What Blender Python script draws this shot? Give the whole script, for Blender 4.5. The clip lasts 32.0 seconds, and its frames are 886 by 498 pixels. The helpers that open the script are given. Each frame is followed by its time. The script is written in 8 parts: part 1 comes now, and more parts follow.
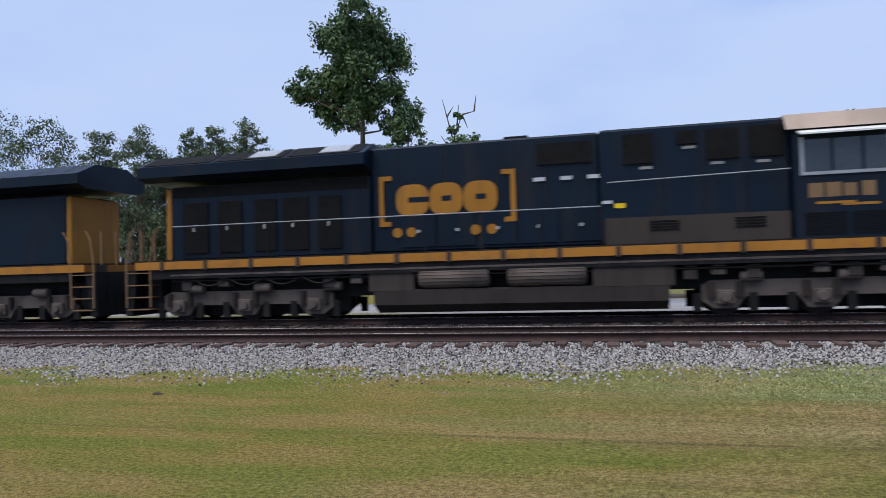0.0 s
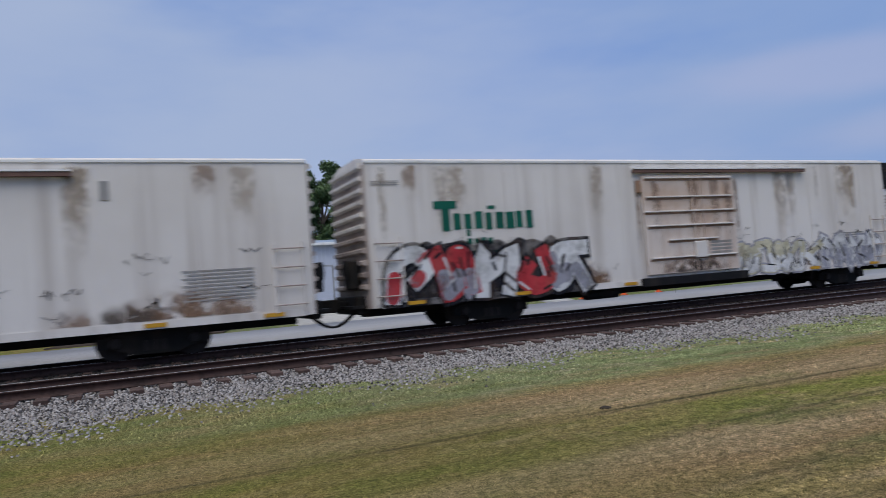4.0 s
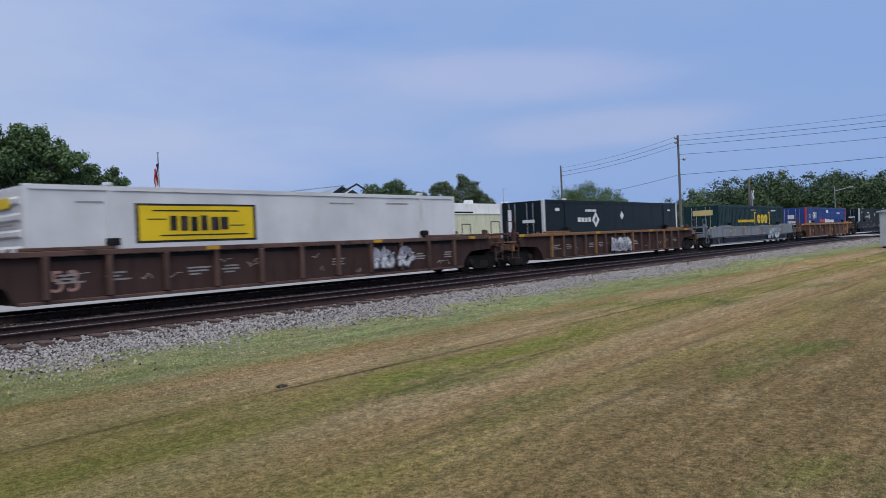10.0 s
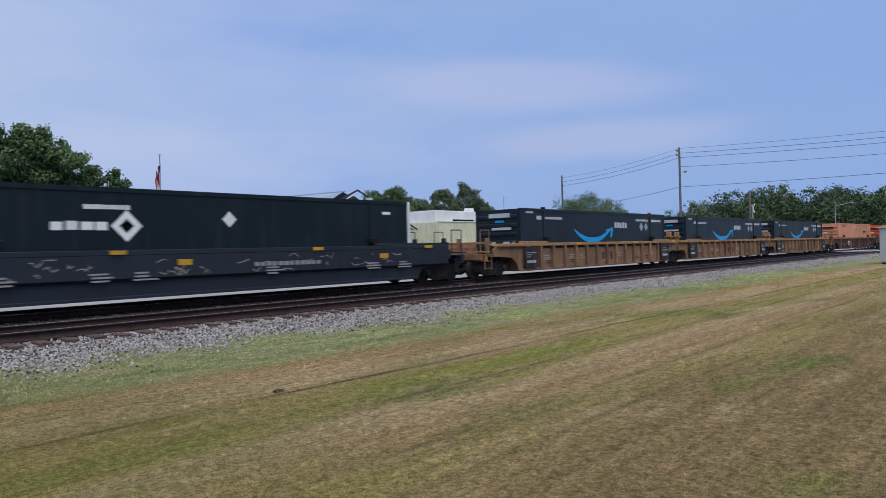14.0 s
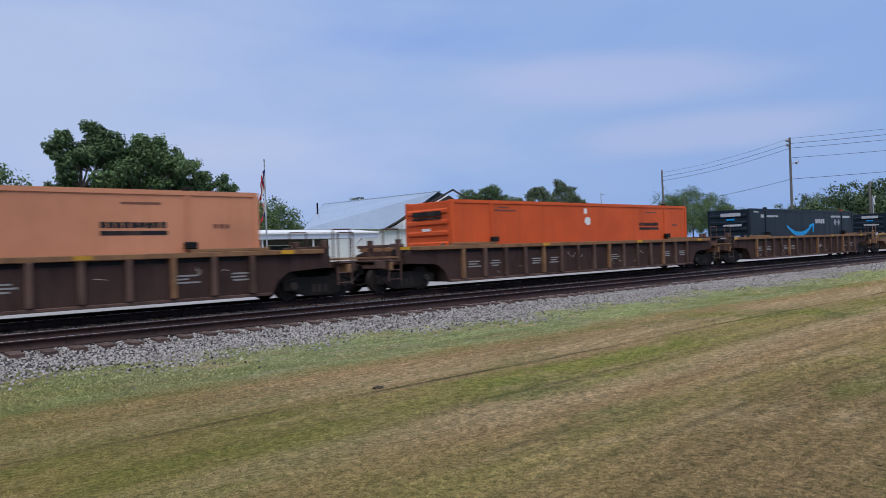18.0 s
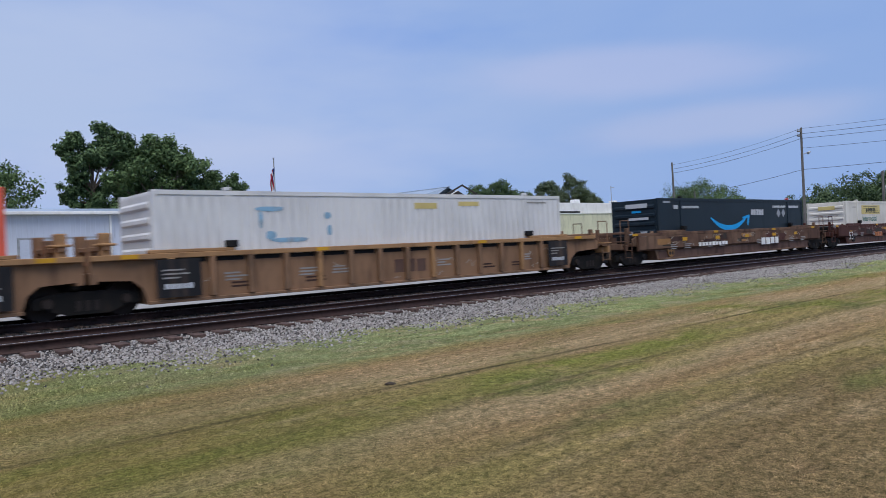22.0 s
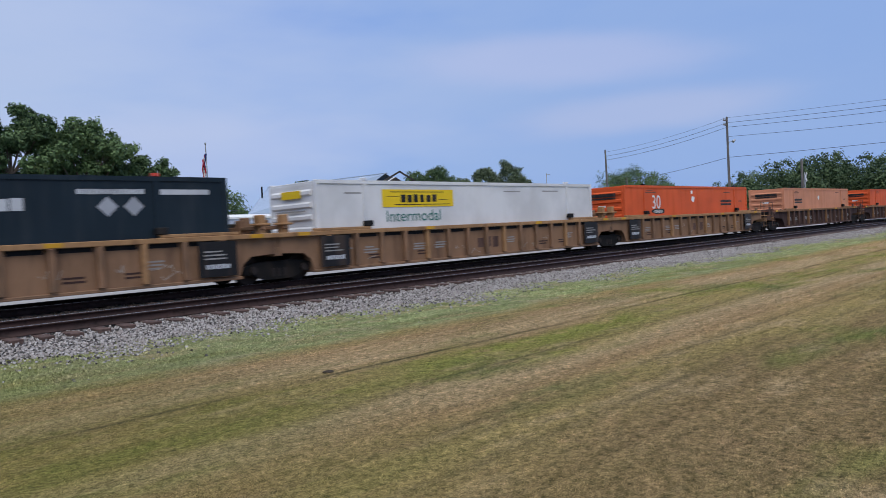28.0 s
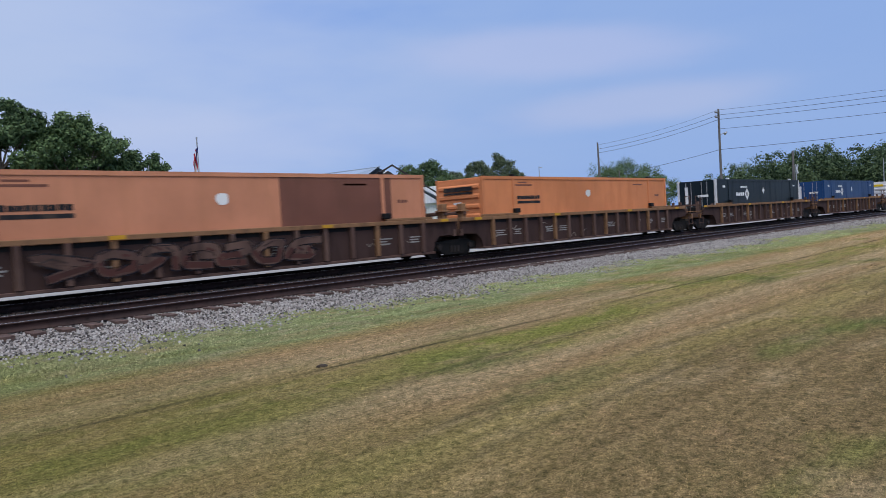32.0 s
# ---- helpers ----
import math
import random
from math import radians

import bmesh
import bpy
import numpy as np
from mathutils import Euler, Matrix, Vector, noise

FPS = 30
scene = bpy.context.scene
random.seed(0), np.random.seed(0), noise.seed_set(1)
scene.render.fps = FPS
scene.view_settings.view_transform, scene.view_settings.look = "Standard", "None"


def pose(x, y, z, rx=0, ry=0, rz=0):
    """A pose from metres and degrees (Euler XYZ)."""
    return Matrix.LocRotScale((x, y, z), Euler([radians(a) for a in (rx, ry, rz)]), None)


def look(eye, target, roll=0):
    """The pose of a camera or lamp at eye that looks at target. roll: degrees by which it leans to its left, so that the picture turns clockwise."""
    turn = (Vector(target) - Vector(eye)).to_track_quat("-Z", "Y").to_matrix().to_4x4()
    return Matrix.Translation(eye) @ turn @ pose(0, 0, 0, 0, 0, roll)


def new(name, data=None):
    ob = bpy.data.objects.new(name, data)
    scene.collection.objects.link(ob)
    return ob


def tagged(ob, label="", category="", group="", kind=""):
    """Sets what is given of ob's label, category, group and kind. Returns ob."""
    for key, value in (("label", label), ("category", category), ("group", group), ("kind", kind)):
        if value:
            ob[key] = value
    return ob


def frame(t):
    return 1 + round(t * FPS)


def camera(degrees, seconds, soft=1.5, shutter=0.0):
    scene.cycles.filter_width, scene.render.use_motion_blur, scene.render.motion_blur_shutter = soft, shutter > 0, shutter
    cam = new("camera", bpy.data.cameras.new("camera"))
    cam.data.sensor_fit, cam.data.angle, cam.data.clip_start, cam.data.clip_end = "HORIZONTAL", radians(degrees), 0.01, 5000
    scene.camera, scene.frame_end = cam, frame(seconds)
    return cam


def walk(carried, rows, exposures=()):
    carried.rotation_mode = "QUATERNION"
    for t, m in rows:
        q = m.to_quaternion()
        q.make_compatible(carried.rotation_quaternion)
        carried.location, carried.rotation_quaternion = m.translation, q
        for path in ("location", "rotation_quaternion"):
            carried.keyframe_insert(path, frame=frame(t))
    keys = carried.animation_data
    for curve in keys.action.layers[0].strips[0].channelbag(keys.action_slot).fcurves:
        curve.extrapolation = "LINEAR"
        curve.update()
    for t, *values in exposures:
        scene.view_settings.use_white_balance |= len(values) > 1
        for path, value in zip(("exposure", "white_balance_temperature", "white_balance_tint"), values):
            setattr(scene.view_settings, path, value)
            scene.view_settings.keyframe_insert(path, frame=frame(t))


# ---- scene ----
# camera: stands on the lawn and pans to the right; rows are seconds, yaw, pitch, roll
EYE = (0.0, 0.0, 1.70)
cam = camera(63.66, 32.0, soft=0.7, shutter=0.16)
walk(cam, [(t, pose(*EYE, 90 + p, r, y)) for t, y, p, r in (
    (0, 14.28, 1.56, 1.67), (0.5, 15.9, 1.85, 1.85), (1, 14.53, 2.37, 2.02), (1.5, 9.63, 2.83, 2.1),
    (2, 3.13, 3.24, 2.37), (2.5, -3.89, 3.16, 3.21), (4.5, -30.87, 2.23, 4.15), (5, -36.66, 1.89, 3.94),
    (5.5, -41.14, 1.44, 3.89), (6, -44.82, 0.92, 3.85), (6.5, -47.78, 0.38, 3.89), (7, -49.57, 0, 3.9),
    (7.5, -50.43, -0.12, 3.8), (8, -50.62, -0.1, 3.65), (8.5, -50.31, -0.26, 3.45), (9, -49.76, -0.32, 3.09),
    (9.5, -49.48, -0.32, 2.79), (10, -49.66, -0.64, 2.46), (10.5, -50.35, -1.12, 2.61), (11, -51.2, -1.28, 2.56),
    (11.5, -51.9, -1.14, 2.38), (12, -52.33, -0.7, 2.2), (12.5, -52.38, -0.13, 1.97), (13, -52.01, 0.2, 1.8),
    (13.5, -50.86, 0.2, 1.54), (14, -49.67, -0.03, 1.38), (14.5, -49.33, -0.19, 1.26), (15, -49.47, -0.29, 1.46),
    (15.5, -49.27, -0.39, 1.72), (17.5, -43.1, 0.1, 1.87), (18, -42.01, 0.09, 1.94), (18.5, -41.63, -0.1, 2),
    (19, -41.54, -0.25, 2.09), (19.5, -41.5, -0.27, 2.24), (20, -41.51, -0.31, 2.34), (20.5, -41.51, -0.33, 2.44),
    (21, -41.35, -0.27, 2.49), (21.5, -41.19, -0.19, 2.54), (22, -41.2, -0.22, 2.71), (22.5, -41.31, -0.25, 2.76),
    (23, -41.36, -0.3, 2.69), (23.5, -41.43, -0.46, 2.74), (24, -41.56, -0.63, 2.7), (24.5, -41.66, -0.89, 2.68),
    (26.5, -43.81, -1.47, 2.77), (27, -44.34, -1.51, 2.9), (27.5, -45.23, -1.56, 2.9), (28, -46.19, -1.55, 2.97),
    (28.5, -46.81, -1.6, 3.07), (29, -47.11, -1.67, 3.15), (29.5, -47.04, -1.68, 3.2), (30, -46.86, -1.67, 3.22),
    (30.5, -46.83, -1.69, 3.21), (31, -46.91, -1.83, 3.19), (31.5, -46.89, -2.01, 3.21), (32, -46.76, -2.1, 3.27),
)], exposures=((0.0, 0.33), (0.9, 0.07), (2.2, -0.15), (4.5, -0.22), (7.2, -0.26), (8.0, -0.08), (9.5, -0.04), (11.0, 0.0), (20.0, 0.05), (22.3, 0.04), (23.0, -0.06), (24.0, -0.1), (25.6, 0.0), (27.0, 0.06), (32.0, 0.07)))

# ---- light: bright overcast evening sky, no hard shadows
SUN_EL, SUN_AZ = radians(66), radians(215)
world = bpy.data.worlds.new("sky")
scene.world = world
world.use_nodes = True
wn, wl = world.node_tree.nodes, world.node_tree.links
wn.clear()
w_out, w_bg = wn.new("ShaderNodeOutputWorld"), wn.new("ShaderNodeBackground")
w_sky = wn.new("ShaderNodeTexSky")
w_sky.sky_type, w_sky.sun_disc = "NISHITA", False
w_sky.sun_elevation, w_sky.sun_rotation = SUN_EL, SUN_AZ
w_sky.air_density, w_sky.dust_density, w_sky.ozone_density = 1.0, 2.0, 2.5
w_co, w_map, w_n1, w_n2 = wn.new("ShaderNodeTexCoord"), wn.new("ShaderNodeMapping"), wn.new("ShaderNodeTexNoise"), wn.new("ShaderNodeTexNoise")
w_map.inputs["Scale"].default_value = (1.0, 1.0, 3.2)
w_map.inputs["Rotation"].default_value = (0.0, 0.12, 0.5)
w_n1.inputs["Scale"].default_value, w_n1.inputs["Detail"].default_value, w_n1.inputs["Roughness"].default_value = 1.7, 5.0, 0.5
w_n2.inputs["Scale"].default_value, w_n2.inputs["Detail"].default_value = 5.0, 4.0
w_add, w_ramp, w_mix = wn.new("ShaderNodeMath"), wn.new("ShaderNodeValToRGB"), wn.new("ShaderNodeMix")
w_add.operation = "MULTIPLY_ADD"
w_add.inputs[1].default_value, w_add.inputs[2].default_value = 0.25, 0.0
w_mix.data_type = "RGBA"
wl.new(w_co.outputs["Generated"], w_map.inputs["Vector"])
wl.new(w_map.outputs["Vector"], w_n1.inputs["Vector"])
wl.new(w_map.outputs["Vector"], w_n2.inputs["Vector"])
wl.new(w_n2.outputs["Fac"], w_add.inputs[0])
wl.new(w_n1.outputs["Fac"], w_add.inputs[2])
wl.new(w_add.outputs[0], w_ramp.inputs["Fac"])
w_ramp.color_ramp.elements[0].position, w_ramp.color_ramp.elements[1].position = 0.50, 0.80
w_ramp.color_ramp.elements[0].color, w_ramp.color_ramp.elements[1].color = (2.32, 3.92, 8.15, 1), (4.25, 5.5, 8.45, 1)
wl.new(w_ramp.outputs["Color"], w_mix.inputs["B"])
wl.new(w_sky.outputs["Color"], w_mix.inputs["A"])
w_mix.inputs["Factor"].default_value = 0.8


def cloud(colour, az, el, half_w, half_h, amount, under, tilt=0.0):
    """A soft, frayed streak of high cloud round one direction, laid over the sky so far."""
    a, e = radians(az), radians(el)
    ahead = Vector((-math.sin(a) * math.cos(e), math.cos(a) * math.cos(e), math.sin(e)))
    right = Vector((math.cos(a), math.sin(a), 0))
    up = right.cross(ahead)
    right, up = right * math.cos(tilt) + up * math.sin(tilt), up * math.cos(tilt) - right * math.sin(tilt)
    dots = []
    for axis, half in ((right, half_w), (up, half_h)):
        d = wn.new("ShaderNodeVectorMath")
        d.operation = "DOT_PRODUCT"
        d.inputs[1].default_value = axis / math.sin(radians(half))
        wl.new(w_co.outputs["Generated"], d.inputs[0])
        dots.append(d.outputs["Value"])
    both = wn.new("ShaderNodeCombineXYZ")
    wl.new(dots[0], both.inputs["X"])
    wl.new(dots[1], both.inputs["Y"])
    fray, soft_edge = wn.new("ShaderNodeVectorMath"), wn.new("ShaderNodeMapRange")
    fray.operation = "LENGTH"
    wl.new(both.outputs["Vector"], fray.inputs[0])
    off = wn.new("ShaderNodeMath")
    off.operation = "MULTIPLY_ADD"
    off.inputs[1].default_value, off.inputs[2].default_value = -1.6, 0.8
    wl.new(w_add.outputs[0], off.inputs[0])
    total = wn.new("ShaderNodeMath")
    wl.new(fray.outputs["Value"], total.inputs[0])
    wl.new(off.outputs[0], total.inputs[1])
    soft_edge.interpolation_type = "SMOOTHERSTEP"
    soft_edge.inputs["From Min"].default_value, soft_edge.inputs["From Max"].default_value, soft_edge.inputs["To Min"].default_value, soft_edge.inputs["To Max"].default_value = 1.25, 0.0, 0.0, amount
    wl.new(total.outputs[0], soft_edge.inputs["Value"])
    ahead_only = wn.new("ShaderNodeVectorMath")
    ahead_only.operation = "DOT_PRODUCT"
    ahead_only.inputs[1].default_value = ahead * 3
    ahead_only_clamp = wn.new("ShaderNodeMath")
    ahead_only_clamp.operation, ahead_only_clamp.use_clamp = "MULTIPLY", True
    wl.new(w_co.outputs["Generated"], ahead_only.inputs[0])
    wl.new(ahead_only.outputs["Value"], ahead_only_clamp.inputs[0])
    ahead_only_clamp.inputs[1].default_value = 1.0
    fac, m = wn.new("ShaderNodeMath"), wn.new("ShaderNodeMix")
    fac.operation, m.data_type = "MULTIPLY", "RGBA"
    wl.new(soft_edge.outputs["Result"], fac.inputs[0])
    wl.new(ahead_only_clamp.outputs[0], fac.inputs[1])
    wl.new(fac.outputs[0], m.inputs["Factor"])
    wl.new(under, m.inputs["A"])
    m.inputs["B"].default_value = (*colour, 1)
    return m.outputs["Result"]


sky_now = w_mix.outputs["Result"]
for layer in (((2.7, 4.05, 7.15), -80, 16, 42, 40, 0.8), ((4.4, 5.35, 7.55), 30, 20, 50, 24, 0.75), ((4.7, 5.2, 7.6), -57, 12.8, 11, 1.9, 0.50, -0.06),
              ((4.6, 5.4, 8.0), -28, 17, 16, 7, 0.22, -0.25), ((5.0, 5.6, 7.8), -24, 6.5, 20, 3.0, 0.45, 0.05), ((4.9, 5.3, 7.3), -62, 8.2, 10, 1.5, 0.45, 0.05)):
    sky_now = cloud(*layer[:6], sky_now, *layer[6:])
wl.new(sky_now, w_bg.inputs["Color"])
w_bg.inputs["Strength"].default_value = 0.10
wl.new(w_bg.outputs["Background"], w_out.inputs["Surface"])

sun = new("sun", bpy.data.lights.new("sun", "SUN"))
sun.data.energy, sun.data.angle, sun.data.color = 3.0, radians(60), (1.0, 0.95, 0.86)
sun.matrix_basis = look((0, 0, 0), (-math.sin(SUN_AZ) * math.cos(SUN_EL), -math.cos(SUN_AZ) * math.cos(SUN_EL), -math.sin(SUN_EL)))

# ---- materials
def nodes_of(m):
    m.use_nodes = True
    t = m.node_tree
    return t.nodes, t.links, t.nodes["Principled BSDF"]


def mixrgb(n, l, fac, a, b, blend="MIX"):
    m = n.new("ShaderNodeMix")
    m.data_type, m.blend_type = "RGBA", blend
    for key, v in (("Factor", fac), ("A", a), ("B", b)):
        if isinstance(v, (int, float)):
            m.inputs[key].default_value = v
        elif isinstance(v, tuple):
            m.inputs[key].default_value = (*v[:3], 1)
        else:
            l.new(v, m.inputs[key])
    return m.outputs["Result"]


def noise_fac(n, l, vec, scale, detail=4, lo=0.4, hi=0.65, rough=0.55):
    t, r = n.new("ShaderNodeTexNoise"), n.new("ShaderNodeMapRange")
    t.inputs["Scale"].default_value, t.inputs["Detail"].default_value, t.inputs["Roughness"].default_value = scale, detail, rough
    r.inputs["From Min"].default_value, r.inputs["From Max"].default_value = lo, hi
    l.new(vec, t.inputs["Vector"])
    l.new(t.outputs["Fac"], r.inputs["Value"])
    return r.outputs["Result"]


def mat(name, c1, c2=None, c3=None, scale=0.6, fine=6.0, streak=0.0, rough=0.6, metal=0.0, bump=0.006, amount=0.6, glow=0.0, spec=0.35):
    """A weathered surface: c1 with broad stains of c2, and finer dirt or vertical streaks of c3."""
    m = bpy.data.materials.new(name)
    n, l, b = nodes_of(m)
    c2 = c2 or tuple(v * 0.75 for v in c1)
    c3 = c3 or tuple(v * 0.55 for v in c1)
    co, ob, add = n.new("ShaderNodeTexCoord"), n.new("ShaderNodeObjectInfo"), n.new("ShaderNodeVectorMath")
    mul = n.new("ShaderNodeMath")
    mul.operation = "MULTIPLY"
    mul.inputs[1].default_value = 61.0
    l.new(ob.outputs["Random"], mul.inputs[0])
    l.new(co.outputs["Object"], add.inputs[0])
    l.new(mul.outputs[0], add.inputs[1])
    v = add.outputs["Vector"]
    col = mixrgb(n, l, noise_fac(n, l, v, scale), c1, c2)
    vs = v
    if streak:
        mp = n.new("ShaderNodeMapping")
        mp.inputs["Scale"].default_value = (1.0, 1.0, streak)
        l.new(v, mp.inputs["Vector"])
        vs = mp.outputs["Vector"]
    f2 = noise_fac(n, l, vs, fine, 5, 0.5, 0.72)
    f2m = n.new("ShaderNodeMath")
    f2m.operation = "MULTIPLY"
    f2m.inputs[1].default_value = amount
    l.new(f2, f2m.inputs[0])
    col = mixrgb(n, l, f2m.outputs[0], col, c3)
    l.new(col, b.inputs["Base Color"])
    rr = n.new("ShaderNodeMapRange")
    rr.inputs["To Min"].default_value, rr.inputs["To Max"].default_value = max(rough - 0.1, 0.02), min(rough + 0.12, 1)
    l.new(f2, rr.inputs["Value"])
    l.new(rr.outputs["Result"], b.inputs["Roughness"])
    b.inputs["Metallic"].default_value, b.inputs["Specular IOR Level"].default_value = metal, spec
    if bump:
        bp, tx = n.new("ShaderNodeBump"), n.new("ShaderNodeTexNoise")
        tx.inputs["Scale"].default_value, tx.inputs["Detail"].default_value = fine * 6, 3
        l.new(v, tx.inputs["Vector"])
        l.new(tx.outputs["Fac"], bp.inputs["Height"])
        bp.inputs["Distance"].default_value, bp.inputs["Strength"].default_value = bump, 0.6
        l.new(bp.outputs["Normal"], b.inputs["Normal"])
    if glow:
        b.inputs["Emission Color"].default_value = (*c1, 1)
        b.inputs["Emission Strength"].default_value = glow
    return m


def island_mat(name, colors, rough=0.9, patch=None):
    """Colours picked per leaf, blade or stone, with a broad drift over the ground."""
    m = bpy.data.materials.new(name)
    n, l, b = nodes_of(m)
    g, r = n.new("ShaderNodeNewGeometry"), n.new("ShaderNodeValToRGB")
    e = r.color_ramp.elements
    while len(e) < len(colors):
        e.new(0.5)
    for k, c in enumerate(colors):
        e[k].position, e[k].color = k / (len(colors) - 1), (*c, 1)
    l.new(g.outputs["Random Per Island"], r.inputs["Fac"])
    col = r.outputs["Color"]
    if patch:
        col = mixrgb(n, l, noise_fac(n, l, g.outputs["Position"], patch[0], 3, 0.35, 0.7), col, patch[1], "MULTIPLY")
    l.new(col, b.inputs["Base Color"])
    b.inputs["Roughness"].default_value, b.inputs["Specular IOR Level"].default_value = rough, 0.2
    return m


def grass_colour(n, l, pos):
    """Lawn colour over the ground: worn straw bands along the track, greener patches, mowing streaks, one narrow rut."""
    def stretched(sx, sy):
        mp = n.new("ShaderNodeMapping")
        mp.inputs["Scale"].default_value = (sx, sy, 1.0)
        l.new(pos, mp.inputs["Vector"])
        return mp.outputs["Vector"]

    def math_node(op, a, b=None, c=None):
        m = n.new("ShaderNodeMath")
        m.operation = op
        for k, v in enumerate((a, b, c)):
            if isinstance(v, (int, float)):
                m.inputs[k].default_value = v
            elif v is not None:
                l.new(v, m.inputs[k])
        return m.outputs[0]
    sp = n.new("ShaderNodeSeparateXYZ")
    l.new(pos, sp.inputs["Vector"])
    wob = n.new("ShaderNodeTexNoise")
    wob.inputs["Scale"].default_value, wob.inputs["Detail"].default_value = 0.45, 5
    l.new(stretched(0.35, 1.0), wob.inputs["Vector"])
    yy = math_node("MULTIPLY_ADD", wob.outputs["Fac"], 1.7, sp.outputs["Y"])
    mr, ramp = n.new("ShaderNodeMapRange"), n.new("ShaderNodeValToRGB")
    mr.inputs["From Min"].default_value, mr.inputs["From Max"].default_value = 0.85, 14.85
    l.new(yy, mr.inputs["Value"])
    l.new(mr.outputs["Result"], ramp.inputs["Fac"])
    straw, brown, olive, green, pale = (0.60, 0.435, 0.28), (0.52, 0.345, 0.20), (0.46, 0.35, 0.16), (0.32, 0.32, 0.09), (0.43, 0.47, 0.25)
    dim, deep = (0.385, 0.27, 0.145), (0.20, 0.225, 0.09)
    el = ramp.color_ramp.elements
    stops = ((0.0, deep), (0.08, dim), (0.20, dim), (0.27, olive), (0.33, brown), (0.37, straw), (0.405, olive), (0.44, olive), (0.475, olive), (0.495, brown),
             (0.54, straw), (0.60, brown), (0.645, olive), (0.68, pale), (0.89, pale), (0.98, (0.19, 0.26, 0.085)))
    while len(el) < len(stops):
        el.new(0.5)
    for k, (p, c) in enumerate(stops):
        el[k].position, el[k].color = p, (*c, 1)
    col = ramp.outputs["Color"]
    # green runs broken along the mown line, each a few metres long
    run = n.new("ShaderNodeMapRange")
    run.inputs["From Min"].default_value, run.inputs["From Max"].default_value = 0.95, 0.25
    l.new(math_node("ABSOLUTE", math_node("ADD", yy, -7.25)), run.inputs["Value"])
    col = mixrgb(n, l, math_node("MULTIPLY", run.outputs["Result"], noise_fac(n, l, stretched(0.22, 0.5), 1.5, 4, 0.42, 0.60)), col, green)
    greener = mixrgb(n, l, noise_fac(n, l, pos, 0.35, 2, 0.4, 0.6), green, deep)
    col = mixrgb(n, l, noise_fac(n, l, stretched(0.34, 0.9), 0.62, 6, 0.54, 0.68), col, greener)
    col = mixrgb(n, l, noise_fac(n, l, stretched(0.45, 1.2), 1.1, 8, 0.53, 0.70, 0.62), col, straw)
    col = mixrgb(n, l, noise_fac(n, l, stretched(0.6, 1.3), 2.3, 8, 0.55, 0.72, 0.65), col, brown)
    col = mixrgb(n, l, noise_fac(n, l, stretched(0.09, 2.2), 2.0, 8, 0.38, 0.64), mixrgb(n, l, 1.0, col, (0.84, 0.84, 0.83), "MULTIPLY"), mixrgb(n, l, 1.0, col, (1.1, 1.1, 1.1), "MULTIPLY"))
    col = mixrgb(n, l, noise_fac(n, l, pos, 8.0, 8, 0.38, 0.64, 0.7), mixrgb(n, l, 1.0, col, (0.60, 0.64, 0.58), "MULTIPLY"), mixrgb(n, l, 1.0, col, (1.27, 1.24, 1.21), "MULTIPLY"))
    # the verge is thin and bare in places
    bare = n.new("ShaderNodeMapRange")
    bare.inputs["From Min"].default_value, bare.inputs["From Max"].default_value, bare.inputs["To Max"].default_value = 8.6, 9.6, 0.7
    l.new(sp.outputs["Y"], bare.inputs["Value"])
    col = mixrgb(n, l, math_node("MULTIPLY", bare.outputs["Result"], noise_fac(n, l, stretched(0.5, 1.0), 1.4, 7, 0.50, 0.62, 0.62)), col, (0.44, 0.38, 0.25))
    tuft = math_node("MULTIPLY", bare.outputs["Result"], noise_fac(n, l, stretched(0.7, 1.0), 2.6, 8, 0.46, 0.60, 0.7))
    col = mixrgb(n, l, tuft, col, (0.205, 0.255, 0.095))
    thin = n.new("ShaderNodeMapRange")
    thin.inputs["From Min"].default_value, thin.inputs["From Max"].default_value, thin.inputs["To Max"].default_value = 9.0, 4.0, 0.55
    l.new(sp.outputs["X"], thin.inputs["Value"])
    col = mixrgb(n, l, math_node("MULTIPLY", bare.outputs["Result"], thin.outputs["Result"]), col, (0.275, 0.265, 0.155))
    # a broad darker patch near the spot where one stands
    mp = n.new("ShaderNodeVectorMath")
    mp.operation = "DISTANCE"
    mp.inputs[1].default_value = (2.4, 6.6, 0.0)
    l.new(pos, mp.inputs[0])
    tr = n.new("ShaderNodeMapRange")
    tr.interpolation_type = "SMOOTHSTEP"
    tr.inputs["From Min"].default_value, tr.inputs["From Max"].default_value, tr.inputs["To Max"].default_value = 4.2, 1.0, 0.8
    l.new(mp.outputs["Value"], tr.inputs["Value"])
    col = mixrgb(n, l, tr.outputs["Result"], col, mixrgb(n, l, 1.0, col, (0.76, 0.80, 0.74), "MULTIPLY"))
    # greener and yellower on the stretch abeam and behind
    mx = n.new("ShaderNodeMapRange")
    mx.inputs["From Min"].default_value, mx.inputs["From Max"].default_value, mx.inputs["To Max"].default_value = 5.0, -3.0, 0.85
    l.new(sp.outputs["X"], mx.inputs["Value"])
    col = mixrgb(n, l, mx.outputs["Result"], col, mixrgb(n, l, noise_fac(n, l, stretched(0.35, 1.0), 1.3, 7, 0.42, 0.58), (0.235, 0.255, 0.045), (0.37, 0.27, 0.085)))
